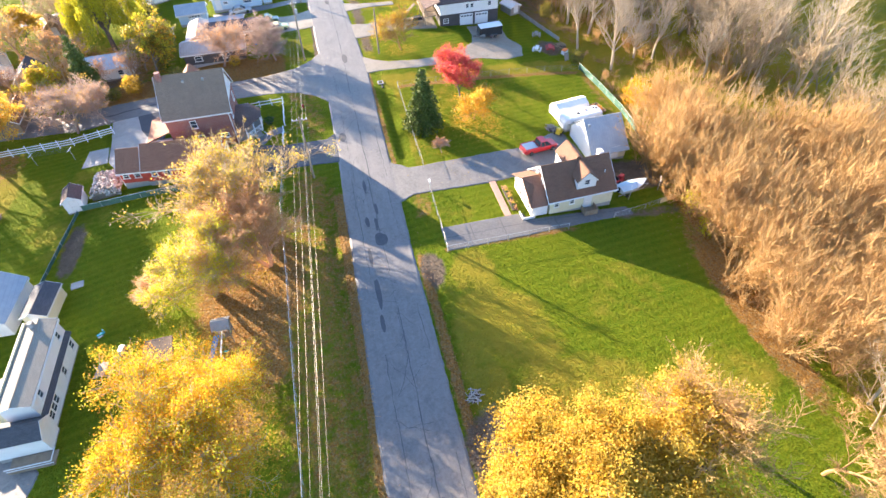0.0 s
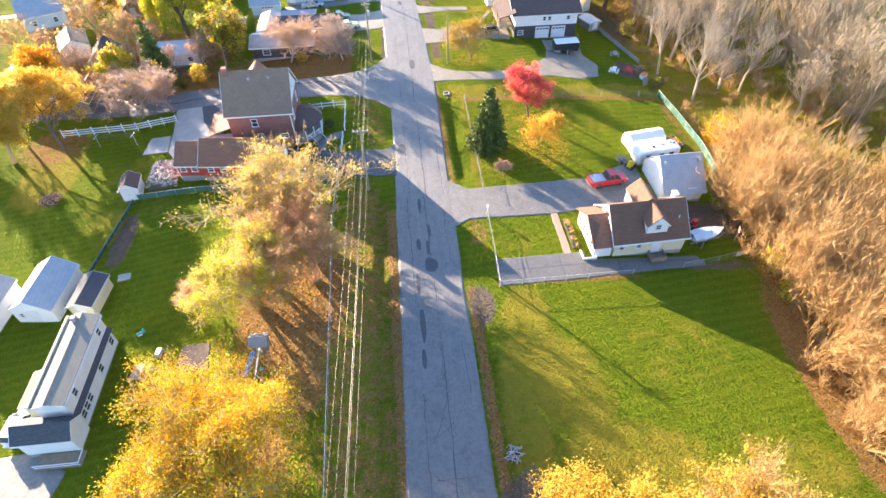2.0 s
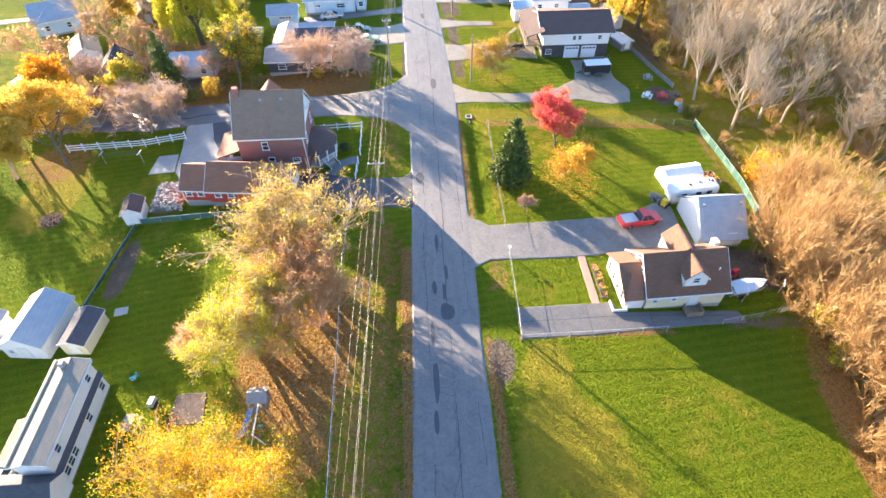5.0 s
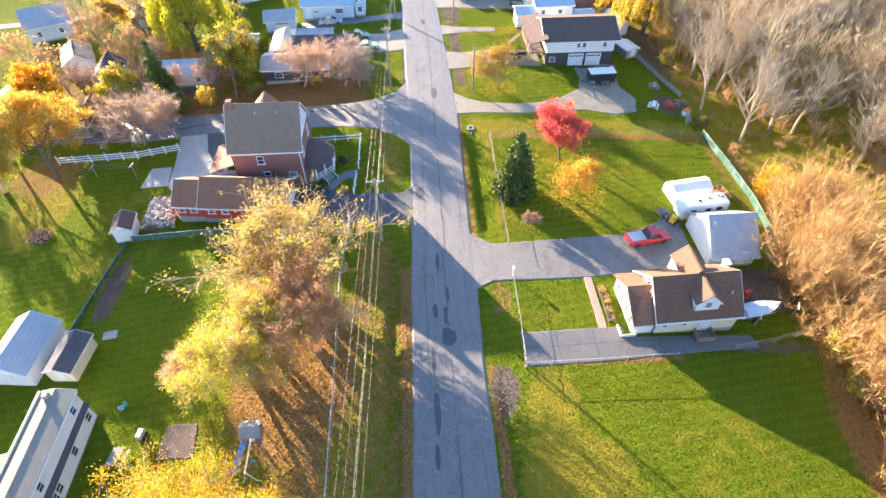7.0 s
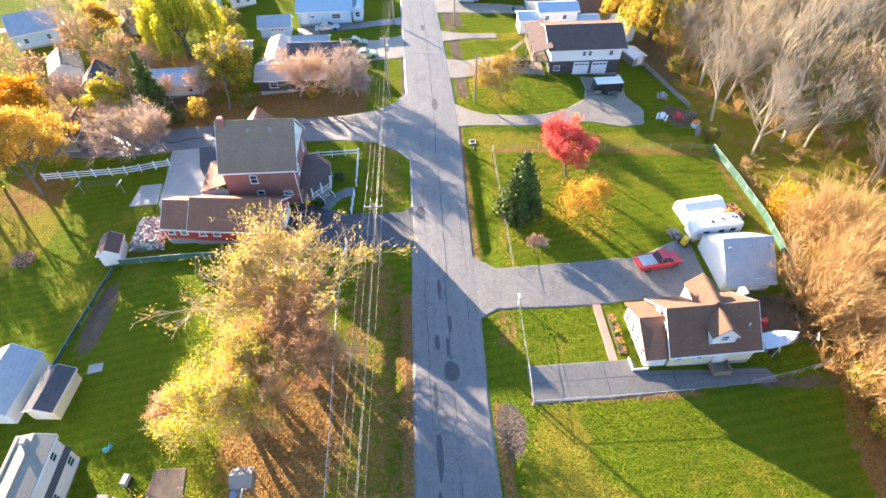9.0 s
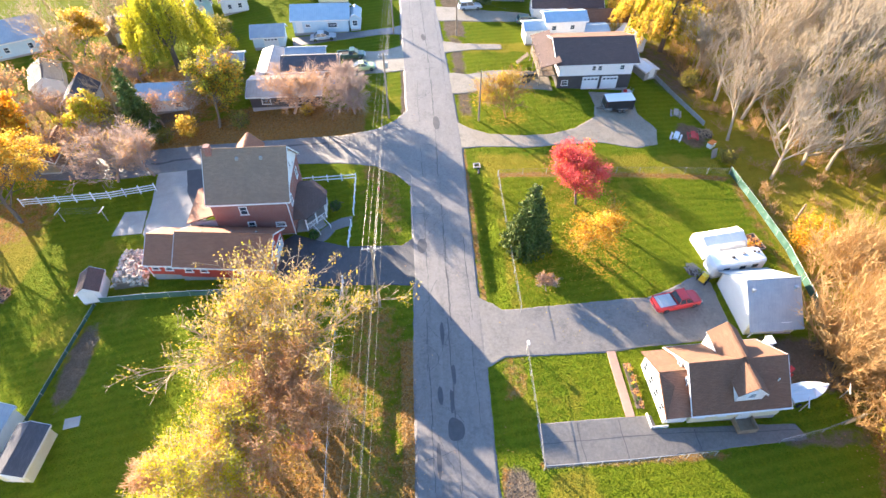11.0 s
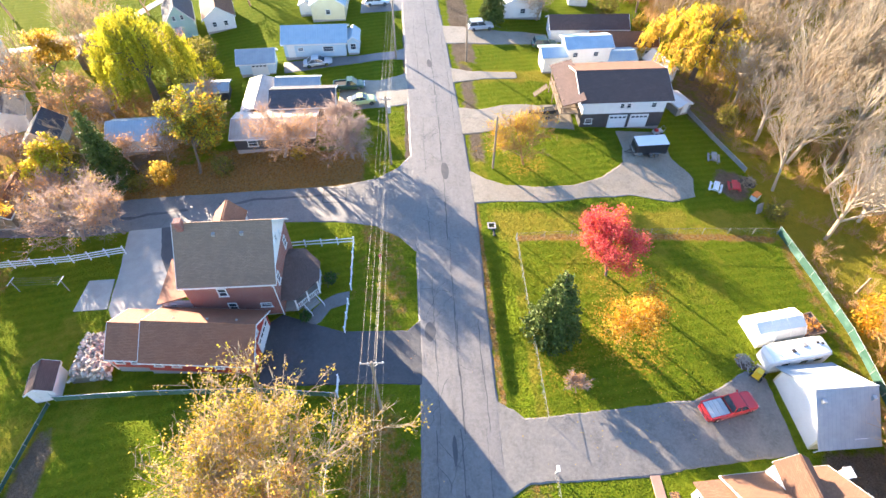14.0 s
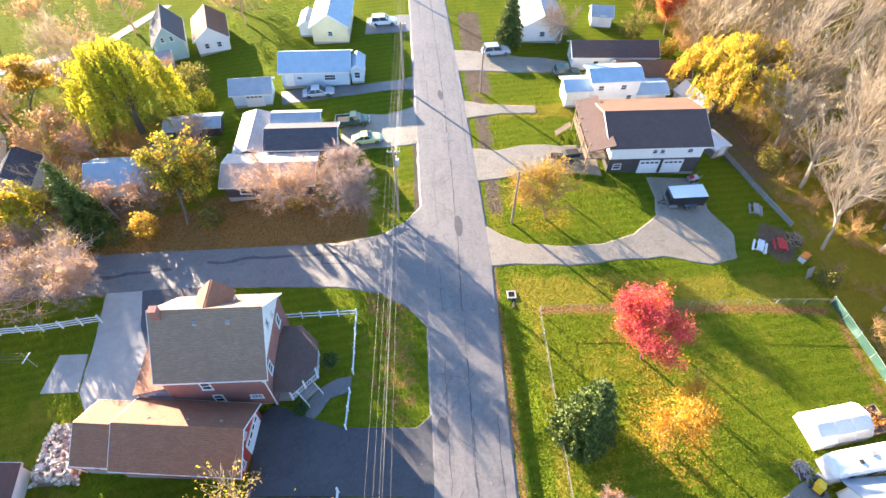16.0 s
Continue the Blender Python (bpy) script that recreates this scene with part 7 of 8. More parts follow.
tree("maple_tree", "spreading maple with amber and yellow-green leaves", -18.8, 26.8, 9.8, 7.3, 15, (("leaf_amber", 0.6, 14, 0.4), ("leaf_yellow", 0.45, 12, 0.4), ("leaf_orange", 0.12, 10, 0.4)), twig="twig_grey", deep=4, kids=(6, 6, 5, 3), lift=0.3, leaf_spread=0.42, fine=2, trunk=0.3, stout=0.7, stems=3, start=0.25, wob=0.14)
tree("tree", "bright orange-gold tree at the yard fence", -54.4, 83.6, 12.5, 6.2, 16, (("leaf_orange", 0.25, 9, 0.6), ("leaf_gold", 0.8, 14, 0.6)), leaf_spread=0.42, deep=4, kids=(9, 5, 4, 3), lift=0.5)
tree("tree", "deep orange tree behind the gold one", -59.0, 99.0, 10.0, 5.0, 17, (("leaf_orange", 1.0, 5, 1.1),), deep=4, kids=(8, 5, 4, 3), lift=0.4)
tree("tree", "pinkish bare tree with a few leaves beside the fence", -44.0, 91.2, 10.0, 5.0, 18, (("leaf_rust", 0.08, 2.0, 0.45), ("leaf_gold", 0.03, 4, 0.6)), twig="twig_pink", deep=4, kids=(11, 6, 5, 4), lift=0.5, fine=4)
tree("tree", "slender bare tree at the concrete drive", -38.6, 91.6, 9.5, 3.4, 19, (("leaf_rust", 0.12, 2, 0.5),), twig="twig_pink", deep=4, kids=(10, 6, 5, 3), lift=0.6, fine=4)
spruce("tall dark spruce behind the side street", -42.4, 101.2, 12.5, 3.0, 20)
tree("tree", "ochre tree with yellowing leaves by the side street", -31.0, 101.6, 11.5, 5.2, 21, (("leaf_olive", 0.6, 7, 0.8), ("leaf_amber", 0.3, 6, 0.8), ("leaf_yellow", 0.3, 5, 0.8)), deep=4, kids=(8, 5, 4, 3), lift=0.4)
bush("shrub", "small golden shrub under the ochre tree", -35.4, 100.4, 3.0, 3.4, "leaf_gold", 22, 1100, 0.3)
tree("tree", "reddish thinly leaved tree before the low house", -19.4, 103.4, 10.5, 5.4, 23, (("leaf_rust", 0.35, 3, 0.42),), twig="twig_pink", deep=4, kids=(11, 6, 5, 4), lift=0.5, fine=4)
bush("shrub", "small golden shrub beside the low house", -17.2, 103.0, 2.0, 1.8, "leaf_gold", 24, 420, 0.26)
tree("tree", "bare dome-shaped tree with fine grey twigs", -9.6, 102.0, 8.0, 4.6, 25, (), twig="twig_pink", deep=4, fine=3, kids=(14, 8, 6, 4), spread=(1.2, 0.8, 0.7, 0.6), lift=0.15, start=0.2)
willow("large weeping willow with yellow-green hanging leaves", -42.8, 121.6, 15.5, 5.8, 9.5, 26, (("leaf_willow", 0.7), ("leaf_yellow", 0.3)), 420)
tree("tree", "yellow tree at the side street", -50.0, 100.0, 7.5, 3.0, 27, (("leaf_gold", 0.4, 5, 1.0), ("leaf_yellow", 0.5, 4, 1.0)), deep=4, kids=(7, 5, 4, 3), lift=0.6)
tree("tree", "bare grey tree behind the side street", -47.6, 104.6, 9.0, 3.6, 28, (), twig="twig_grey", deep=4, kids=(8, 6, 5, 3), lift=0.6)
bush("shrub", "round golden shrub near the willow", -47.4, 110.6, 3.6, 3.2, "leaf_gold", 29, 900, 0.3)
bush("shrub", "peach coloured shrub beside the willow", -49.4, 119.0, 4.6, 3.6, "leaf_rust", 30, 900, 0.3)
bush("shrub", "olive shrub behind the sheds", -36.6, 130.4, 5.0, 4.6, "leaf_olive", 31, 1300, 0.3)
bush("shrub", "olive shrub beside the wood shelters", -39.0, 123.4, 4.0, 3.0, "leaf_olive", 32, 900, 0.3)
for _i, (_x, _y, _h, _c) in enumerate(((-52.0, 113.5, 9, 4.2), (-60.5, 121.0, 9, 4.5), (-63.0, 88.0, 11, 4.5), (-57.5, 140.0, 10, 4.5), (-52.0, 150.0, 11, 5.0), (-66.0, 146.0, 11, 5.0), (-72.0, 116.0, 9, 4.5), (-32.0, 150.0, 9, 4.5), (-78.0, 150.0, 11, 5.0), (-48.0, 131.0, 8, 3.6), (-64.0, 110.0, 9, 4.0), (-36.0, 157.0, 9, 4.5))):
    tree("tree", "bare autumn tree with grey twigs among the far yards", _x, _y, _h, _c, 40 + _i, (("leaf_rust", 0.12, 2, 0.9),), twig="twig_grey", deep=4, kids=(8, 5, 5, 3), lift=0.55, group="far yard trees")
for _i, (_x, _y, _h, _c) in enumerate(((-34.5, 108.5, 7.5, 3.6), (-30.5, 113.5, 7.5, 3.6), (-47.0, 96.0, 7.5, 3.6), (-57.0, 104.6, 8.0, 3.8), (-40.4, 103.6, 6.5, 3.2), (-36.4, 105.0, 7.0, 3.4), (-49.0, 96.6, 6.5, 3.4), (-54.0, 97.0, 7.0, 3.4), (-46.0, 114.6, 7.0, 3.6), (-51.0, 126.0, 7.0, 3.6), (-55.0, 120.6, 7.0, 3.4), (-40.6, 132.6, 6.5, 3.2))):
    tree("tree", "pinkish bare tree crowding the back yards", _x, _y, _h, _c, 140 + _i, (("leaf_rust", 0.12, 2, 0.5),), twig="twig_pink", deep=4, kids=(9, 6, 5, 4), lift=0.5, group="back yard trees")
for _i, (_x, _y, _w, _h, _m) in enumerate(((-39.0, 99.6, 2.6, 2.2, "leaf_olive"), (-45.6, 99.2, 2.8, 2.6, "leaf_yellow"), (-50.6, 106.6, 3.2, 2.6, "leaf_olive"), (-57.6, 118.0, 3.6, 3.0, "leaf_rust"), (-34.0, 126.6, 3.0, 2.4, "leaf_yellow"), (-52.6, 135.6, 3.4, 2.6, "leaf_rust"), (-27.4, 101.0, 3.0, 2.6, "leaf_olive"))):
    bush("shrub", "untidy autumn shrub in the back yards", _x, _y, _w, _h, _m, 160 + _i, 700, 0.26)
tree("tree", "golden tree in a far yard", -62.0, 128.0, 8, 4.0, 55, (("leaf_gold", 0.6, 4, 1.1),), deep=4, kids=(8, 5, 4, 3))
# stems stand at the edge of view; the unseen leafy crown is added to shade the lawn
tree("tree", "tall many-stemmed tree in the back yard, golden crown added for shade", -61.0, 80.8, 14.0, 5.6, 56, (("leaf_gold", 0.9, 8, 0.7),), twig="twig_grey", deep=4, kids=(10, 6, 5, 3), lift=0.6, start=0.35, trunk=0.4, stout=0.75, fine=2)

# trees east of the street
spruce("dark green conical spruce on the lawn", 12.9, 72.8, 10.2, 3.0, 60)
tree("maple_tree", "pink-red maple with a dense bright crown", 20.7, 80.0, 8.2, 3.5, 63, (("leaf_red", 0.75, 14, 0.5), ("leaf_orange", 0.1, 6, 0.5)), deep=4, kids=(10, 6, 4, 3), spread=(0.9, 0.7, 0.65), lift=0.6, leaf_spread=0.34)
tree("tree", "small orange tree dropping yellow leaves", 21.2, 73.4, 6.0, 3.1, 62, (("leaf_orange", 0.3, 3, 0.55), ("leaf_gold", 0.35, 3, 0.55)), twig="twig_tan", deep=4, kids=(9, 6, 5, 3), lift=0.5)
tree("small_tree", "small bare round-headed ornamental tree", 14.0, 65.6, 2.5, 1.25, 63, (("leaf_rust", 0.1, 2, 0.3),), twig="twig_pink", deep=3, kids=(16, 9, 8), lift=0.1, start=0.55, trunk=0.06, leaf_spread=0.12)
tree("tree", "half-bare yellowish tree on the oval lawn", 14.0, 99.4, 7.2, 4.6, 64, (("leaf_amber", 0.1, 2, 0.45), ("leaf_yellow", 0.08, 2, 0.45)), twig="twig_tan", deep=4, kids=(13, 8, 6, 5), spread=(1.1, 0.8, 0.7, 0.6), lift=0.2, start=0.22)
tree("gold_tree", "large golden-leaved tree overhanging the lawn", 15.0, 13.6, 11.0, 6.8, 65, (("leaf_gold", 1.0, 23, 0.6),), deep=4, kids=(10, 6, 4, 3), lift=0.4, leaf_spread=0.45)
tree("gold_tree", "golden-leaved tree close to its neighbour", 23.0, 12.6, 9.5, 5.6, 66, (("leaf_gold", 1.0, 23, 0.6),), deep=4, kids=(9, 6, 4, 3), lift=0.4, leaf_spread=0.45)
tree("gold_tree", "low golden-leaved tree at the roadside", 9.4, 14.6, 8.0, 4.6, 67, (("leaf_gold", 1.0, 23, 0.6),), deep=4, kids=(9, 5, 4, 3), lift=0.3, leaf_spread=0.45)
tree("tree", "pale bare tree with pinkish twigs", 29.0, 17.0, 12.5, 6.4, 68, (("leaf_gold", 0.02, 2, 0.6),), twig="twig_tan", deep=4, kids=(14, 8, 6, 5), lift=0.75, fine=2)
tree("tree", "pale bare tree leaning over the lawn", 37.0, 11.0, 8.0, 4.8, 69, (), fine=2, twig="twig_tan", deep=4, kids=(9, 6, 5, 4), lift=0.6)
willow("broad golden willow at the edge of the wood", 46.8, 122.4, 12.0, 8.6, 5.0, 70, (("leaf_gold", 0.8), ("leaf_yellow", 0.2)), 620)
spruce("dark spruce beside the far white house", 14.2, 139.2, 10.0, 2.3, 71)
tree("tree", "bare grey tree before the far white house", 22.6, 139.6, 8.5, 3.6, 72, (), twig="twig_grey", deep=4, kids=(9, 6, 5, 4), lift=0.5)
tree("tree", "narrow red-orange tree at the wood's edge", 43.6, 145.0, 8.5, 2.4, 73, (("leaf_orange", 0.5, 4, 0.9), ("leaf_red", 0.5, 4, 0.9)), deep=4, kids=(8, 5, 4, 3), lift=0.9)
bush("shrub", "yellow-green shrub behind the far shed", 36.6, 143.0, 4.2, 4.0, "leaf_olive", 74, 1100, 0.3)
bush("shrub", "yellow shrub at the foot of the wood", 41.8, 138.0, 2.6, 2.8, "leaf_gold", 75, 600, 0.3)
bush("shrub", "grey-green shrub at the wood's edge", 47.6, 110.0, 3.0, 3.4, "leaf_olive", 76, 800, 0.26)
bush("shrub", "dark green shrub beside the fence corner", 46.2, 89.8, 2.6, 2.0, "leaf_olive", 77, 800, 0.22)
bush("shrub", "clipped green shrub beside the porch", -11.2, 80.8, 1.5, 1.2, "needle_green", 78, 420, 0.18)
bush("shrub", "clipped green shrub beside the porch steps", -13.6, 75.9, 1.3, 1.0, "needle_green", 79, 360, 0.18)
bush("shrub", "yellow-leaved shrub at the edge of the brush", 45.2, 46.6, 3.6, 3.4, "leaf_yellow", 80, 700, 0.24)
bush("shrub", "yellow-leaved shrub beside the shaded lawn", 44.8, 42.0, 3.2, 2.8, "leaf_yellow", 81, 520, 0.24)
bush("shrub", "golden brush tree behind the green fence", 49.6, 72.6, 5.0, 5.4, "leaf_amber", 82, 1500, 0.24, twig="twig_tan")
bush("shrub", "golden brush tree beyond the barn", 51.6, 66.0, 5.4, 5.8, "leaf_amber", 83, 1200, 0.24, twig="twig_tan")


def templates(kind, seeds, **kw):
    """Wood-only templates as arrays of triangles."""
    out = []
    for sd in seeds:
        p = Plant(sd)
        p.thin = 0.03
        if kind == "brush":
            for i in range(kw["stems"]):
                a, lean = p.rng.uniform(0, 2 * math.pi), p.rng.uniform(0.1, 0.75)
                p.limb((math.cos(a) * 0.3, math.sin(a) * 0.3, -0.1), (math.cos(a) * lean, math.sin(a) * lean, 1), kw["h"] * p.rng.uniform(0.8, 1.1), kw.get("r", 0.07), 1, 2, (0, kw["k1"]), (0.5, 0.45), 0.5, 0.07)
        else:
            p.limb((0, 0, -0.2), (p.rng.gauss(0, 0.05), p.rng.gauss(0, 0.05), 1), kw["h"], kw["r"], 0, 2, kw["kids"], (kw["spread"], 0.6), 0.6, 0.07, start=kw.get("start", 0.35))
        tri = []
        for f in p.wood.f:
            tri.append((f[0], f[1], f[2]))
            if len(f) == 4:
                tri.append((f[0], f[2], f[3]))
        v, f = np.array(p.wood.v), np.array(tri)
        sv, sf = sprays(np.random.default_rng(sd), p.segs, kw["fine"], kw["size"], kw.get("width", 0.026), kw.get("up", 0.15), 0.5)
        out.append((np.concatenate([v, sv]), np.concatenate([f, sf + len(v)])))
    return out


def thicket(name, label, category, places, temps, mat, seed, tall=(0.8, 1.2)):
    """One joined mass of bare trees or brush that nobody could count."""
    rng = np.random.default_rng(seed)
    vs, fs, o = [], [], 0
    for x, y in places:
        v, f = temps[rng.integers(len(temps))]
        a, s, h = rng.uniform(0, 6.28), rng.uniform(0.8, 1.25), rng.uniform(*tall)
        c, n = math.cos(a) * s, math.sin(a) * s
        w = np.stack([v[:, 0] * c - v[:, 1] * n + x, v[:, 0] * n + v[:, 1] * c + y, v[:, 2] * h + G(x, y)], 1)
        vs.append(w), fs.append(f + o)
        o += len(w)
    me = fast_mesh(name, np.concatenate(vs), np.concatenate(fs))
    me.materials.append(M[mat])
    return tagged(new(name, me), label, category, kind="stuff")


def scatter(n, seed, inside):
    rng, out = random.Random(seed), []
    tries = 0
    while len(out) < n and tries < n * 60:
        tries += 1
        x, y = rng.uniform(40, 118), rng.uniform(-2, 182)
        if x < 68 + 0.27 * y and inside(x, y):
            out.append((x, y))
    return out


def wood_edge(y):
    """Where the wood begins, east of the yards."""
    pts = ((-10, 43), (16, 43), (22, 41.2), (27, 40.6), (33, 41.6), (39, 43.2), (47, 43.5), (53, 42.5), (58, 43), (64, 45.5), (69, 47.5), (71.5, 67), (80, 64), (86, 60), (92, 56.5), (100, 53), (108, 48.5), (118, 48), (130, 46), (150, 40), (190, 34))
    for (a, xa), (b, xb) in zip(pts, pts[1:]):
        if a <= y <= b:
            return xa + (xb - xa) * (y - a) / (b - a)
    return 45


_brush = templates("brush", (101, 102, 103, 104), stems=13, h=6.0, k1=7, fine=13, size=1.25)
_low = templates("brush", (111, 112, 113), stems=7, h=1.9, k1=5, fine=7, size=0.6, r=0.04)
_trees = templates("tree", (121, 122, 123, 124, 125), h=9.5, r=0.15, kids=(15, 6), fine=5, size=0.8, start=0.2, spread=0.8)
_slim = templates("tree", (131, 132, 133, 134), h=13.5, r=0.22, kids=(12, 5), fine=5, size=0.8, start=0.4, spread=0.55)


def in_brush(x, y):
    return wood_edge(y) + 0.8 < x < 76 and 20 < y < 70.5 - 0.75 * max(0.0, x - 49)


thicket("golden_brush", "dense tan-gold bare brush catching the low sun", "brush", scatter(170, 1, in_brush), _brush, "twig_tan", 1, (0.8, 1.25))
thicket("grey_wood", "dense grey-brown bare woodland", "woodland", scatter(330, 2, lambda x, y: x > wood_edge(y) + (6.5 if 82 < y < 112 else 1.5) and not (18 < y < 74 and x < 76)), _trees, "twig_grey", 2, (0.7, 1.1))
thicket("pale_wood", "tall pale bare trunks standing in the wood", "woodland", scatter(110, 3, lambda x, y: x > wood_edge(y) + 3 and not (18 < y < 72 and x < 76)), _slim, "twig_pale", 3, (0.75, 1.15))
thicket("undergrowth", "low rusty undergrowth along the wood's edge", "undergrowth", scatter(170, 4, lambda x, y: wood_edge(y) - 0.6 < x < wood_edge(y) + 12 and not in_brush(x - 2, y)), _low, "twig_tan", 4, (0.5, 1.2))
thicket("weed_clumps", "tan dry weeds standing in the rough clearing", "weeds", scatter(45, 6, lambda x, y: 46.5 < x < wood_edge(y) + 2 and 71 < y < 104), _low, "twig_tan", 6, (0.2, 0.5))
thicket("undergrowth", "low grey undergrowth between the trees", "undergrowth", scatter(190, 5, lambda x, y: x > wood_edge(y) + 3 and not in_brush(x, y)), _low, "twig_grey", 5, (0.8, 1.8))
for _i, (_x, _y, _h, _c) in enumerate(((51.6, 86.0, 15.0, 4.6), (48.8, 95.2, 15.5, 4.8), (53.4, 100.6, 14.0, 4.2), (56.0, 94.6, 11.5, 3.6), (57.6, 88.8, 8.0, 2.8), (51.0, 106.0, 13.0, 4.0), (50.4, 113.6, 12.0, 3.8), (66.4, 78.6, 12.0, 3.8), (60.8, 87.4, 13.0, 4.0))):
    tree("bare_tree", "tall pale bare tree with a forked trunk at the wood's edge", _x, _y, _h, _c, 300 + _i, (), twig="twig_pale", deep=4, kids=(12, 5, 3, 3), spread=(0.5, 0.5, 0.5), lift=0.75, start=0.35, trunk=0.26, fine=1, wob=0.07, group="wood edge trees")
# out-of-view tree, added only to throw shade over the west yards
for _i, (_x, _y, _h, _c) in enumerate(((-74.0, 92.0, 13.0, 4.5),)):
    tree("shade_tree", "unseen half-bare tree with thin golden leaves, added to shade the yards", _x, _y, _h, _c, 340 + _i, (("leaf_gold", 0.3, 4, 0.8),), twig="twig_grey", deep=4, kids=(9, 6, 5, 3), lift=0.5, group="west yard trees")
for _i, (_x, _y, _h, _c) in enumerate(((-60.5, 122.0, 15.0, 4.6), (-52.5, 129.5, 15.0, 4.6), (-57.0, 131.2, 13.0, 4.4))):
    tree("bare_tree", "tall grey bare tree standing over the far yards", _x, _y, _h, _c, 320 + _i, (), twig="twig_grey", deep=4, kids=(9, 6, 5, 3), lift=0.7, start=0.3, fine=2, group="far yard trees")


def fallen(name, label, places, mat, seed, size=0.13):
    """Single fallen leaves lying on the grass."""
    rng = np.random.default_rng(seed)
    cs = []
    for cx, cy, sx, sy, n in places:
        x, y = rng.normal(cx, sx, n), rng.normal(cy, sy, n)
        cs.append(np.stack([x, y, [G(a, b) + 0.05 for a, b in zip(x, y)]], 1))
    v, f = leaves(rng, np.concatenate(cs), 1, 0.01, size, flat=0.85)
    me = fast_mesh(name, v, f)
    me.materials.append(M[mat])
    tagged(new(name, me), label, "fallen leaves", kind="stuff")


fallen("fallen_leaves", "scattered yellow leaves on the lawn", ((21.3, 72.4, 2.6, 3.2, 750), (18, 70, 6, 6, 500), (15, 100, 3, 3, 200), (20, 79, 3, 3, 300)), "leaf_gold", 201)
fallen("fallen_leaves", "thick orange-brown leaf litter under the trees", ((-14, 46, 3.5, 6, 3800), (-17, 30, 6, 5, 1500), (-6, 50, 3, 6, 900), (6.7, 30, 0.4, 8, 500), (-2.3, 38, 0.5, 12, 900), (45, 34, 2.5, 12, 1200), (-25, 101, 9, 1.8, 1500)), "leaf_rust", 202, 0.13)


garden_bed()


def woodpile():
    """A long heap of split logs."""
    t = thing("woodpile", "big heap of split pale firewood beside the garage", "woodpile", -35.4, 73.2, 0)
    core = MB().loft([[(-2.0 * k, -2.7 * k, z), (1.9 * k, -2.7 * k, z), (1.9 * k, 2.7 * k, z), (-2.0 * k, 2.7 * k, z)] for k, z in ((1.0, -0.3), (0.95, 0.7), (0.8, 1.15))])
    part("inner_logs", core, M["wood"], t)
    rng = random.Random(4)
    kinds = []
    for i in range(6):
        r, L = 0.13 + 0.02 * (i % 3), 0.55
        kinds.append(MB().tube([(-L / 2, 0, 0), (L / 2, 0, 0)], r, 3 + i % 3).mesh("log"))
        kinds[-1].materials.append(M["cut_wood"])
    for i in range(290):
        x, y = rng.uniform(-2.1, 2.0), rng.uniform(-2.8, 2.8)
        e = max(abs(x) / 2.1, abs(y) / 2.8)
        z = 1.22 if e < 0.75 else 1.22 - (e - 0.75) * 3.2
        ob = new("log", kinds[i % 6])
        ob.parent = t
        ob.matrix_basis = pose(x, y, z + rng.uniform(-0.05, 0.16), rng.uniform(-35, 35), rng.uniform(-35, 35), rng.uniform(0, 360))


woodpile()


def heap(name, label, x, y, r, n, mat, seed):
    t = thing(name, label, "brush pile", x, y)
    rng = random.Random(seed)
    part("earth", MB().loft([[(math.cos(a) * r * k, math.sin(a) * r * k, z) for a in [2 * math.pi * i / 10 for i in range(10)]] for k, z in ((1, -0.1), (0.8, 0.15), (0.4, 0.3))]), M["soil"], t)
    mb = MB()
    for i in range(n):
        a, d = rng.uniform(0, 6.28), r * math.sqrt(rng.random())
        x0, y0, an, L = math.cos(a) * d, math.sin(a) * d, rng.uniform(0, 3.14), rng.uniform(0.4, 1.2)
        z = 0.45 * (1 - d / r) + rng.uniform(0.05, 0.25)
        mb.tube([(x0 - math.cos(an) * L / 2, y0 - math.sin(an) * L / 2, z), (x0 + math.cos(an) * L / 2, y0 + math.sin(an) * L / 2, z + rng.uniform(-0.1, 0.2))], rng.uniform(0.02, 0.06), 4)
    part("brushwood", mb, M[mat], t)


heap("brush_pile", "round heap of cut branches and ash", -51.8, 71.0, 1.5, 90, "twig_rust", 3)
heap("brush_pile", "heap of cut branches beside the pallets", 45.6, 96.6, 1.2, 60, "twig_grey", 5)
heap("stone_heap", "pale stones lying beside the road", 7.9, 25.6, 0.7, 30, "concrete", 6)
heap("brush_pile", "low heap of debris beside the trailer hitch", 32.6, 68.4, 0.9, 40, "grey_wood", 7)


def catch_basin():
    t = thing("catch_basin", "square concrete drain with iron grate", "drain", 8.2, 88.1, 0, group="")
    fr = MB().box(0, -0.42, 0.04, 1.0, 0.16, 0.2).box(0, 0.42, 0.04, 1.0, 0.16, 0.2).box(-0.42, 0, 0.04, 0.16, 0.7, 0.2).box(0.42, 0, 0.04, 0.16, 0.7, 0.2)
    part("frame", fr, M["concrete"], t)
    for i in range(6):
        part("bar", MB().box(-0.3 + i * 0.12, 0, 0.05, 0.04, 0.7, 0.06), M["rubber"], t)


catch_basin()
cv = thing("culvert", "dark pipe culvert end in the roadside ditch", "culvert", 8.35, 86.6, 0, z=G(8.35, 86.0) + 0.1)
part("pipe", MB().tube([(0, -0.1, -0.15), (0, 1.2, -0.15)], 0.25, 12), M["rubber"], cv)


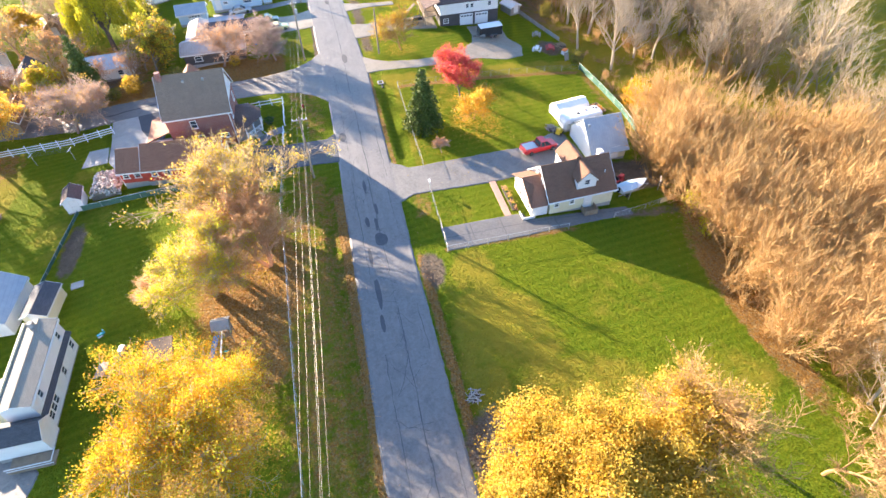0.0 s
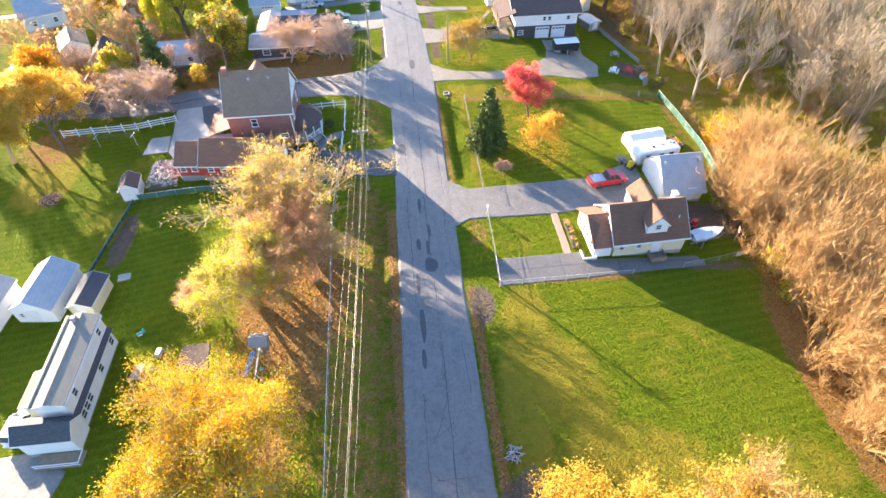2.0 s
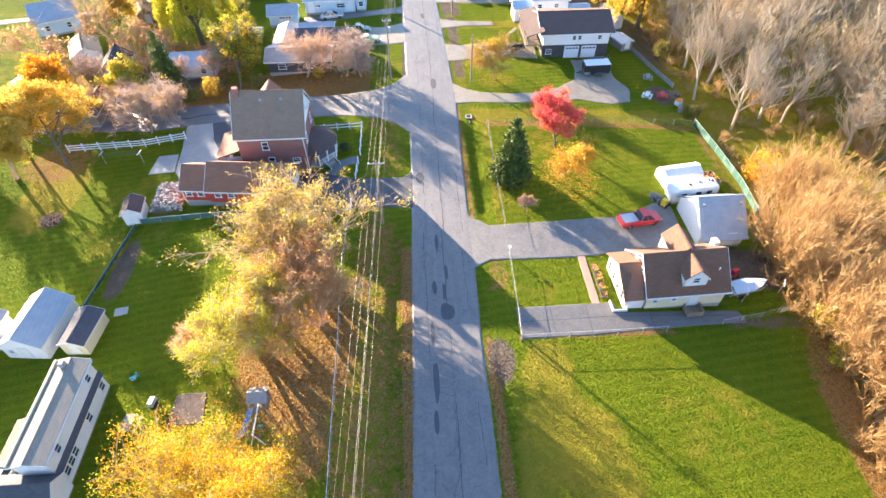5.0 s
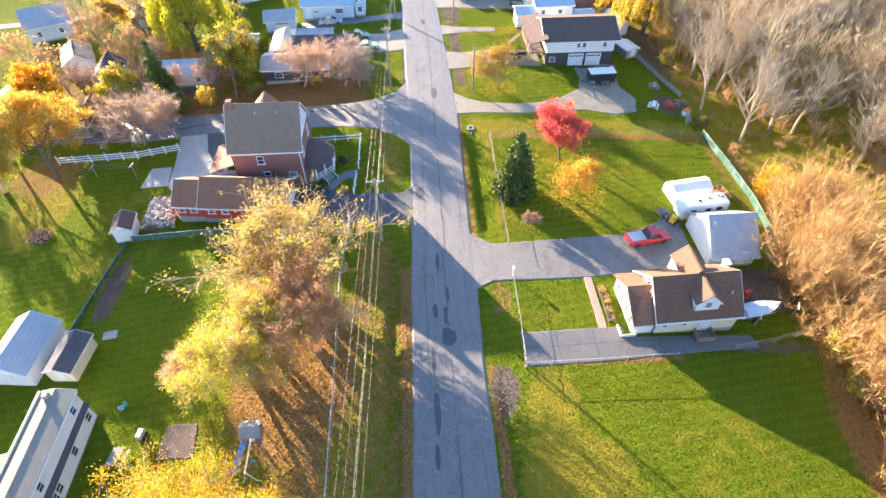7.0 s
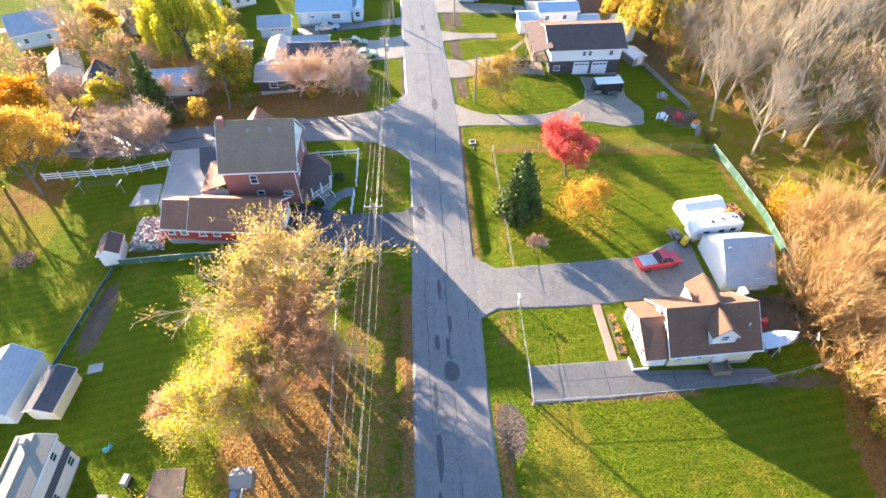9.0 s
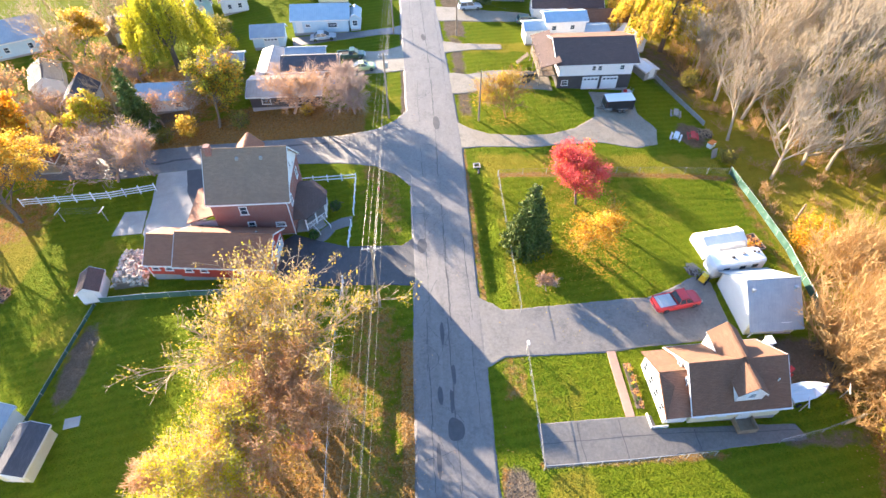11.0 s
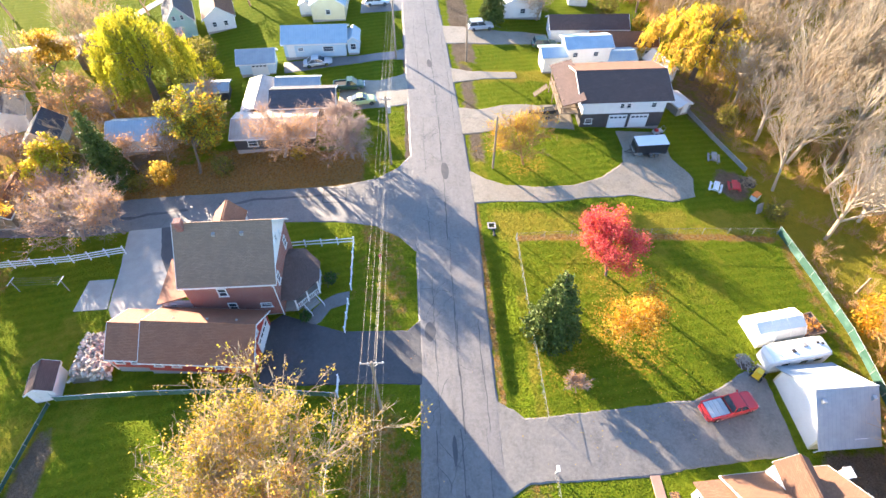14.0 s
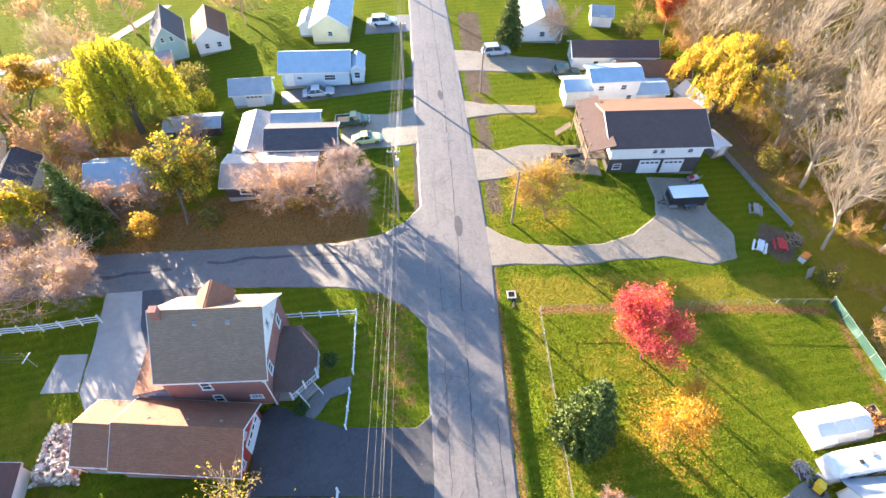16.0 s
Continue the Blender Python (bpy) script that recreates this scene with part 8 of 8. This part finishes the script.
def pallets():
    t = thing("leaning_boards", "pale boards leaning at the fence corner", "boards", 44.6, 90.6, 20)
    for i in range(5):
        part("board", MB().slab([(-0.5 + i * 0.22, 0, 0.0), (-0.3 + i * 0.22, 0, 0.0), (-0.3 + i * 0.22, 0.5, 1.4), (-0.5 + i * 0.22, 0.5, 1.4)], 0.04), M["grey_wood"], t)
    t2 = thing("storage_bin", "white and orange storage bins by the fence", "bin", 45.2, 93.4, 35)
    part("box", MB().box(0, 0, 0.4, 1.2, 0.8, 0.8), M["white_vinyl"], t2)
    part("lid", MB().box(0, 0, 0.85, 1.25, 0.85, 0.1), M["orange_plastic"], t2)


pallets()
mb_ = thing("mailbox", "pale mailbox on a post at the driveway mouth", "mailbox", 10.5, 58.0, 0)
part("post", MB().box(0, 0, 0.6, 0.1, 0.1, 1.4), M["white_wood"], mb_)
part("box", MB().box(0, 0, 1.32, 0.24, 0.5, 0.26), M["white_vinyl"], mb_)
hy = thing("hydrant", "small red marker post on the corner lawn", "hydrant", -5.6, 83.8, 0)
part("barrel", MB().tube([(0, 0, -0.1), (0, 0, 0.55), (0, 0, 0.75)], [0.14, 0.14, 0.05], 8), M["red_plastic"], hy)
part("cap", MB().tube([(-0.22, 0, 0.45), (0.22, 0, 0.45)], 0.07, 6), M["red_plastic"], hy)
ac = thing("garden_machine", "dark red machine under the garage eave", "machine", 35.4, 106.6, 15)
part("frame", MB().box(0, 0, 0.5, 1.4, 0.8, 0.4).tube([(0.6, -0.4, 0.5), (1.0, -0.4, 1.1), (1.0, 0.4, 1.1), (0.6, 0.4, 0.5)], 0.03, 5), M["steel"], ac)
part("engine", MB().box(-0.3, 0, 0.85, 0.5, 0.5, 0.35, top=0.8), M["red_plastic"], ac)
for _s in (-1, 1):
    wheel(ac, -0.4, _s * 0.45, 0.25, 0.15)
    wheel(ac, 0.4, _s * 0.45, 0.25, 0.15)
bn = thing("rubbish_bin", "blue plastic bin beside the dark annex", "bin", -13.4, 110.2, 0)
part("body", MB().box(0, 0, 0.5, 0.6, 0.6, 1.0), M["blue_plastic"], bn)
part("lid", MB().box(0, 0, 1.04, 0.66, 0.66, 0.08), M["blue_plastic"], bn)
fd = thing("flower_bed", "narrow planted bed along the sun porch wall", "flower bed", 20.7, 53.4, 0)
part("soil", MB().box(0, 0, 0.06, 0.8, 5.0, 0.16), M["soil"], fd)
_rng = np.random.default_rng(77)
for _i in range(10):
    _v, _f = leaves(_rng, np.array([[_rng.uniform(-0.25, 0.25), -2.2 + _i * 0.48, 0.35]]), 40, 0.16, 0.16)
    part("plant", fast_mesh("plant", _v, _f), M[("leaf_rust", "needle_green", "leaf_gold")[_i % 3]], fd)["kind"] = "stuff"
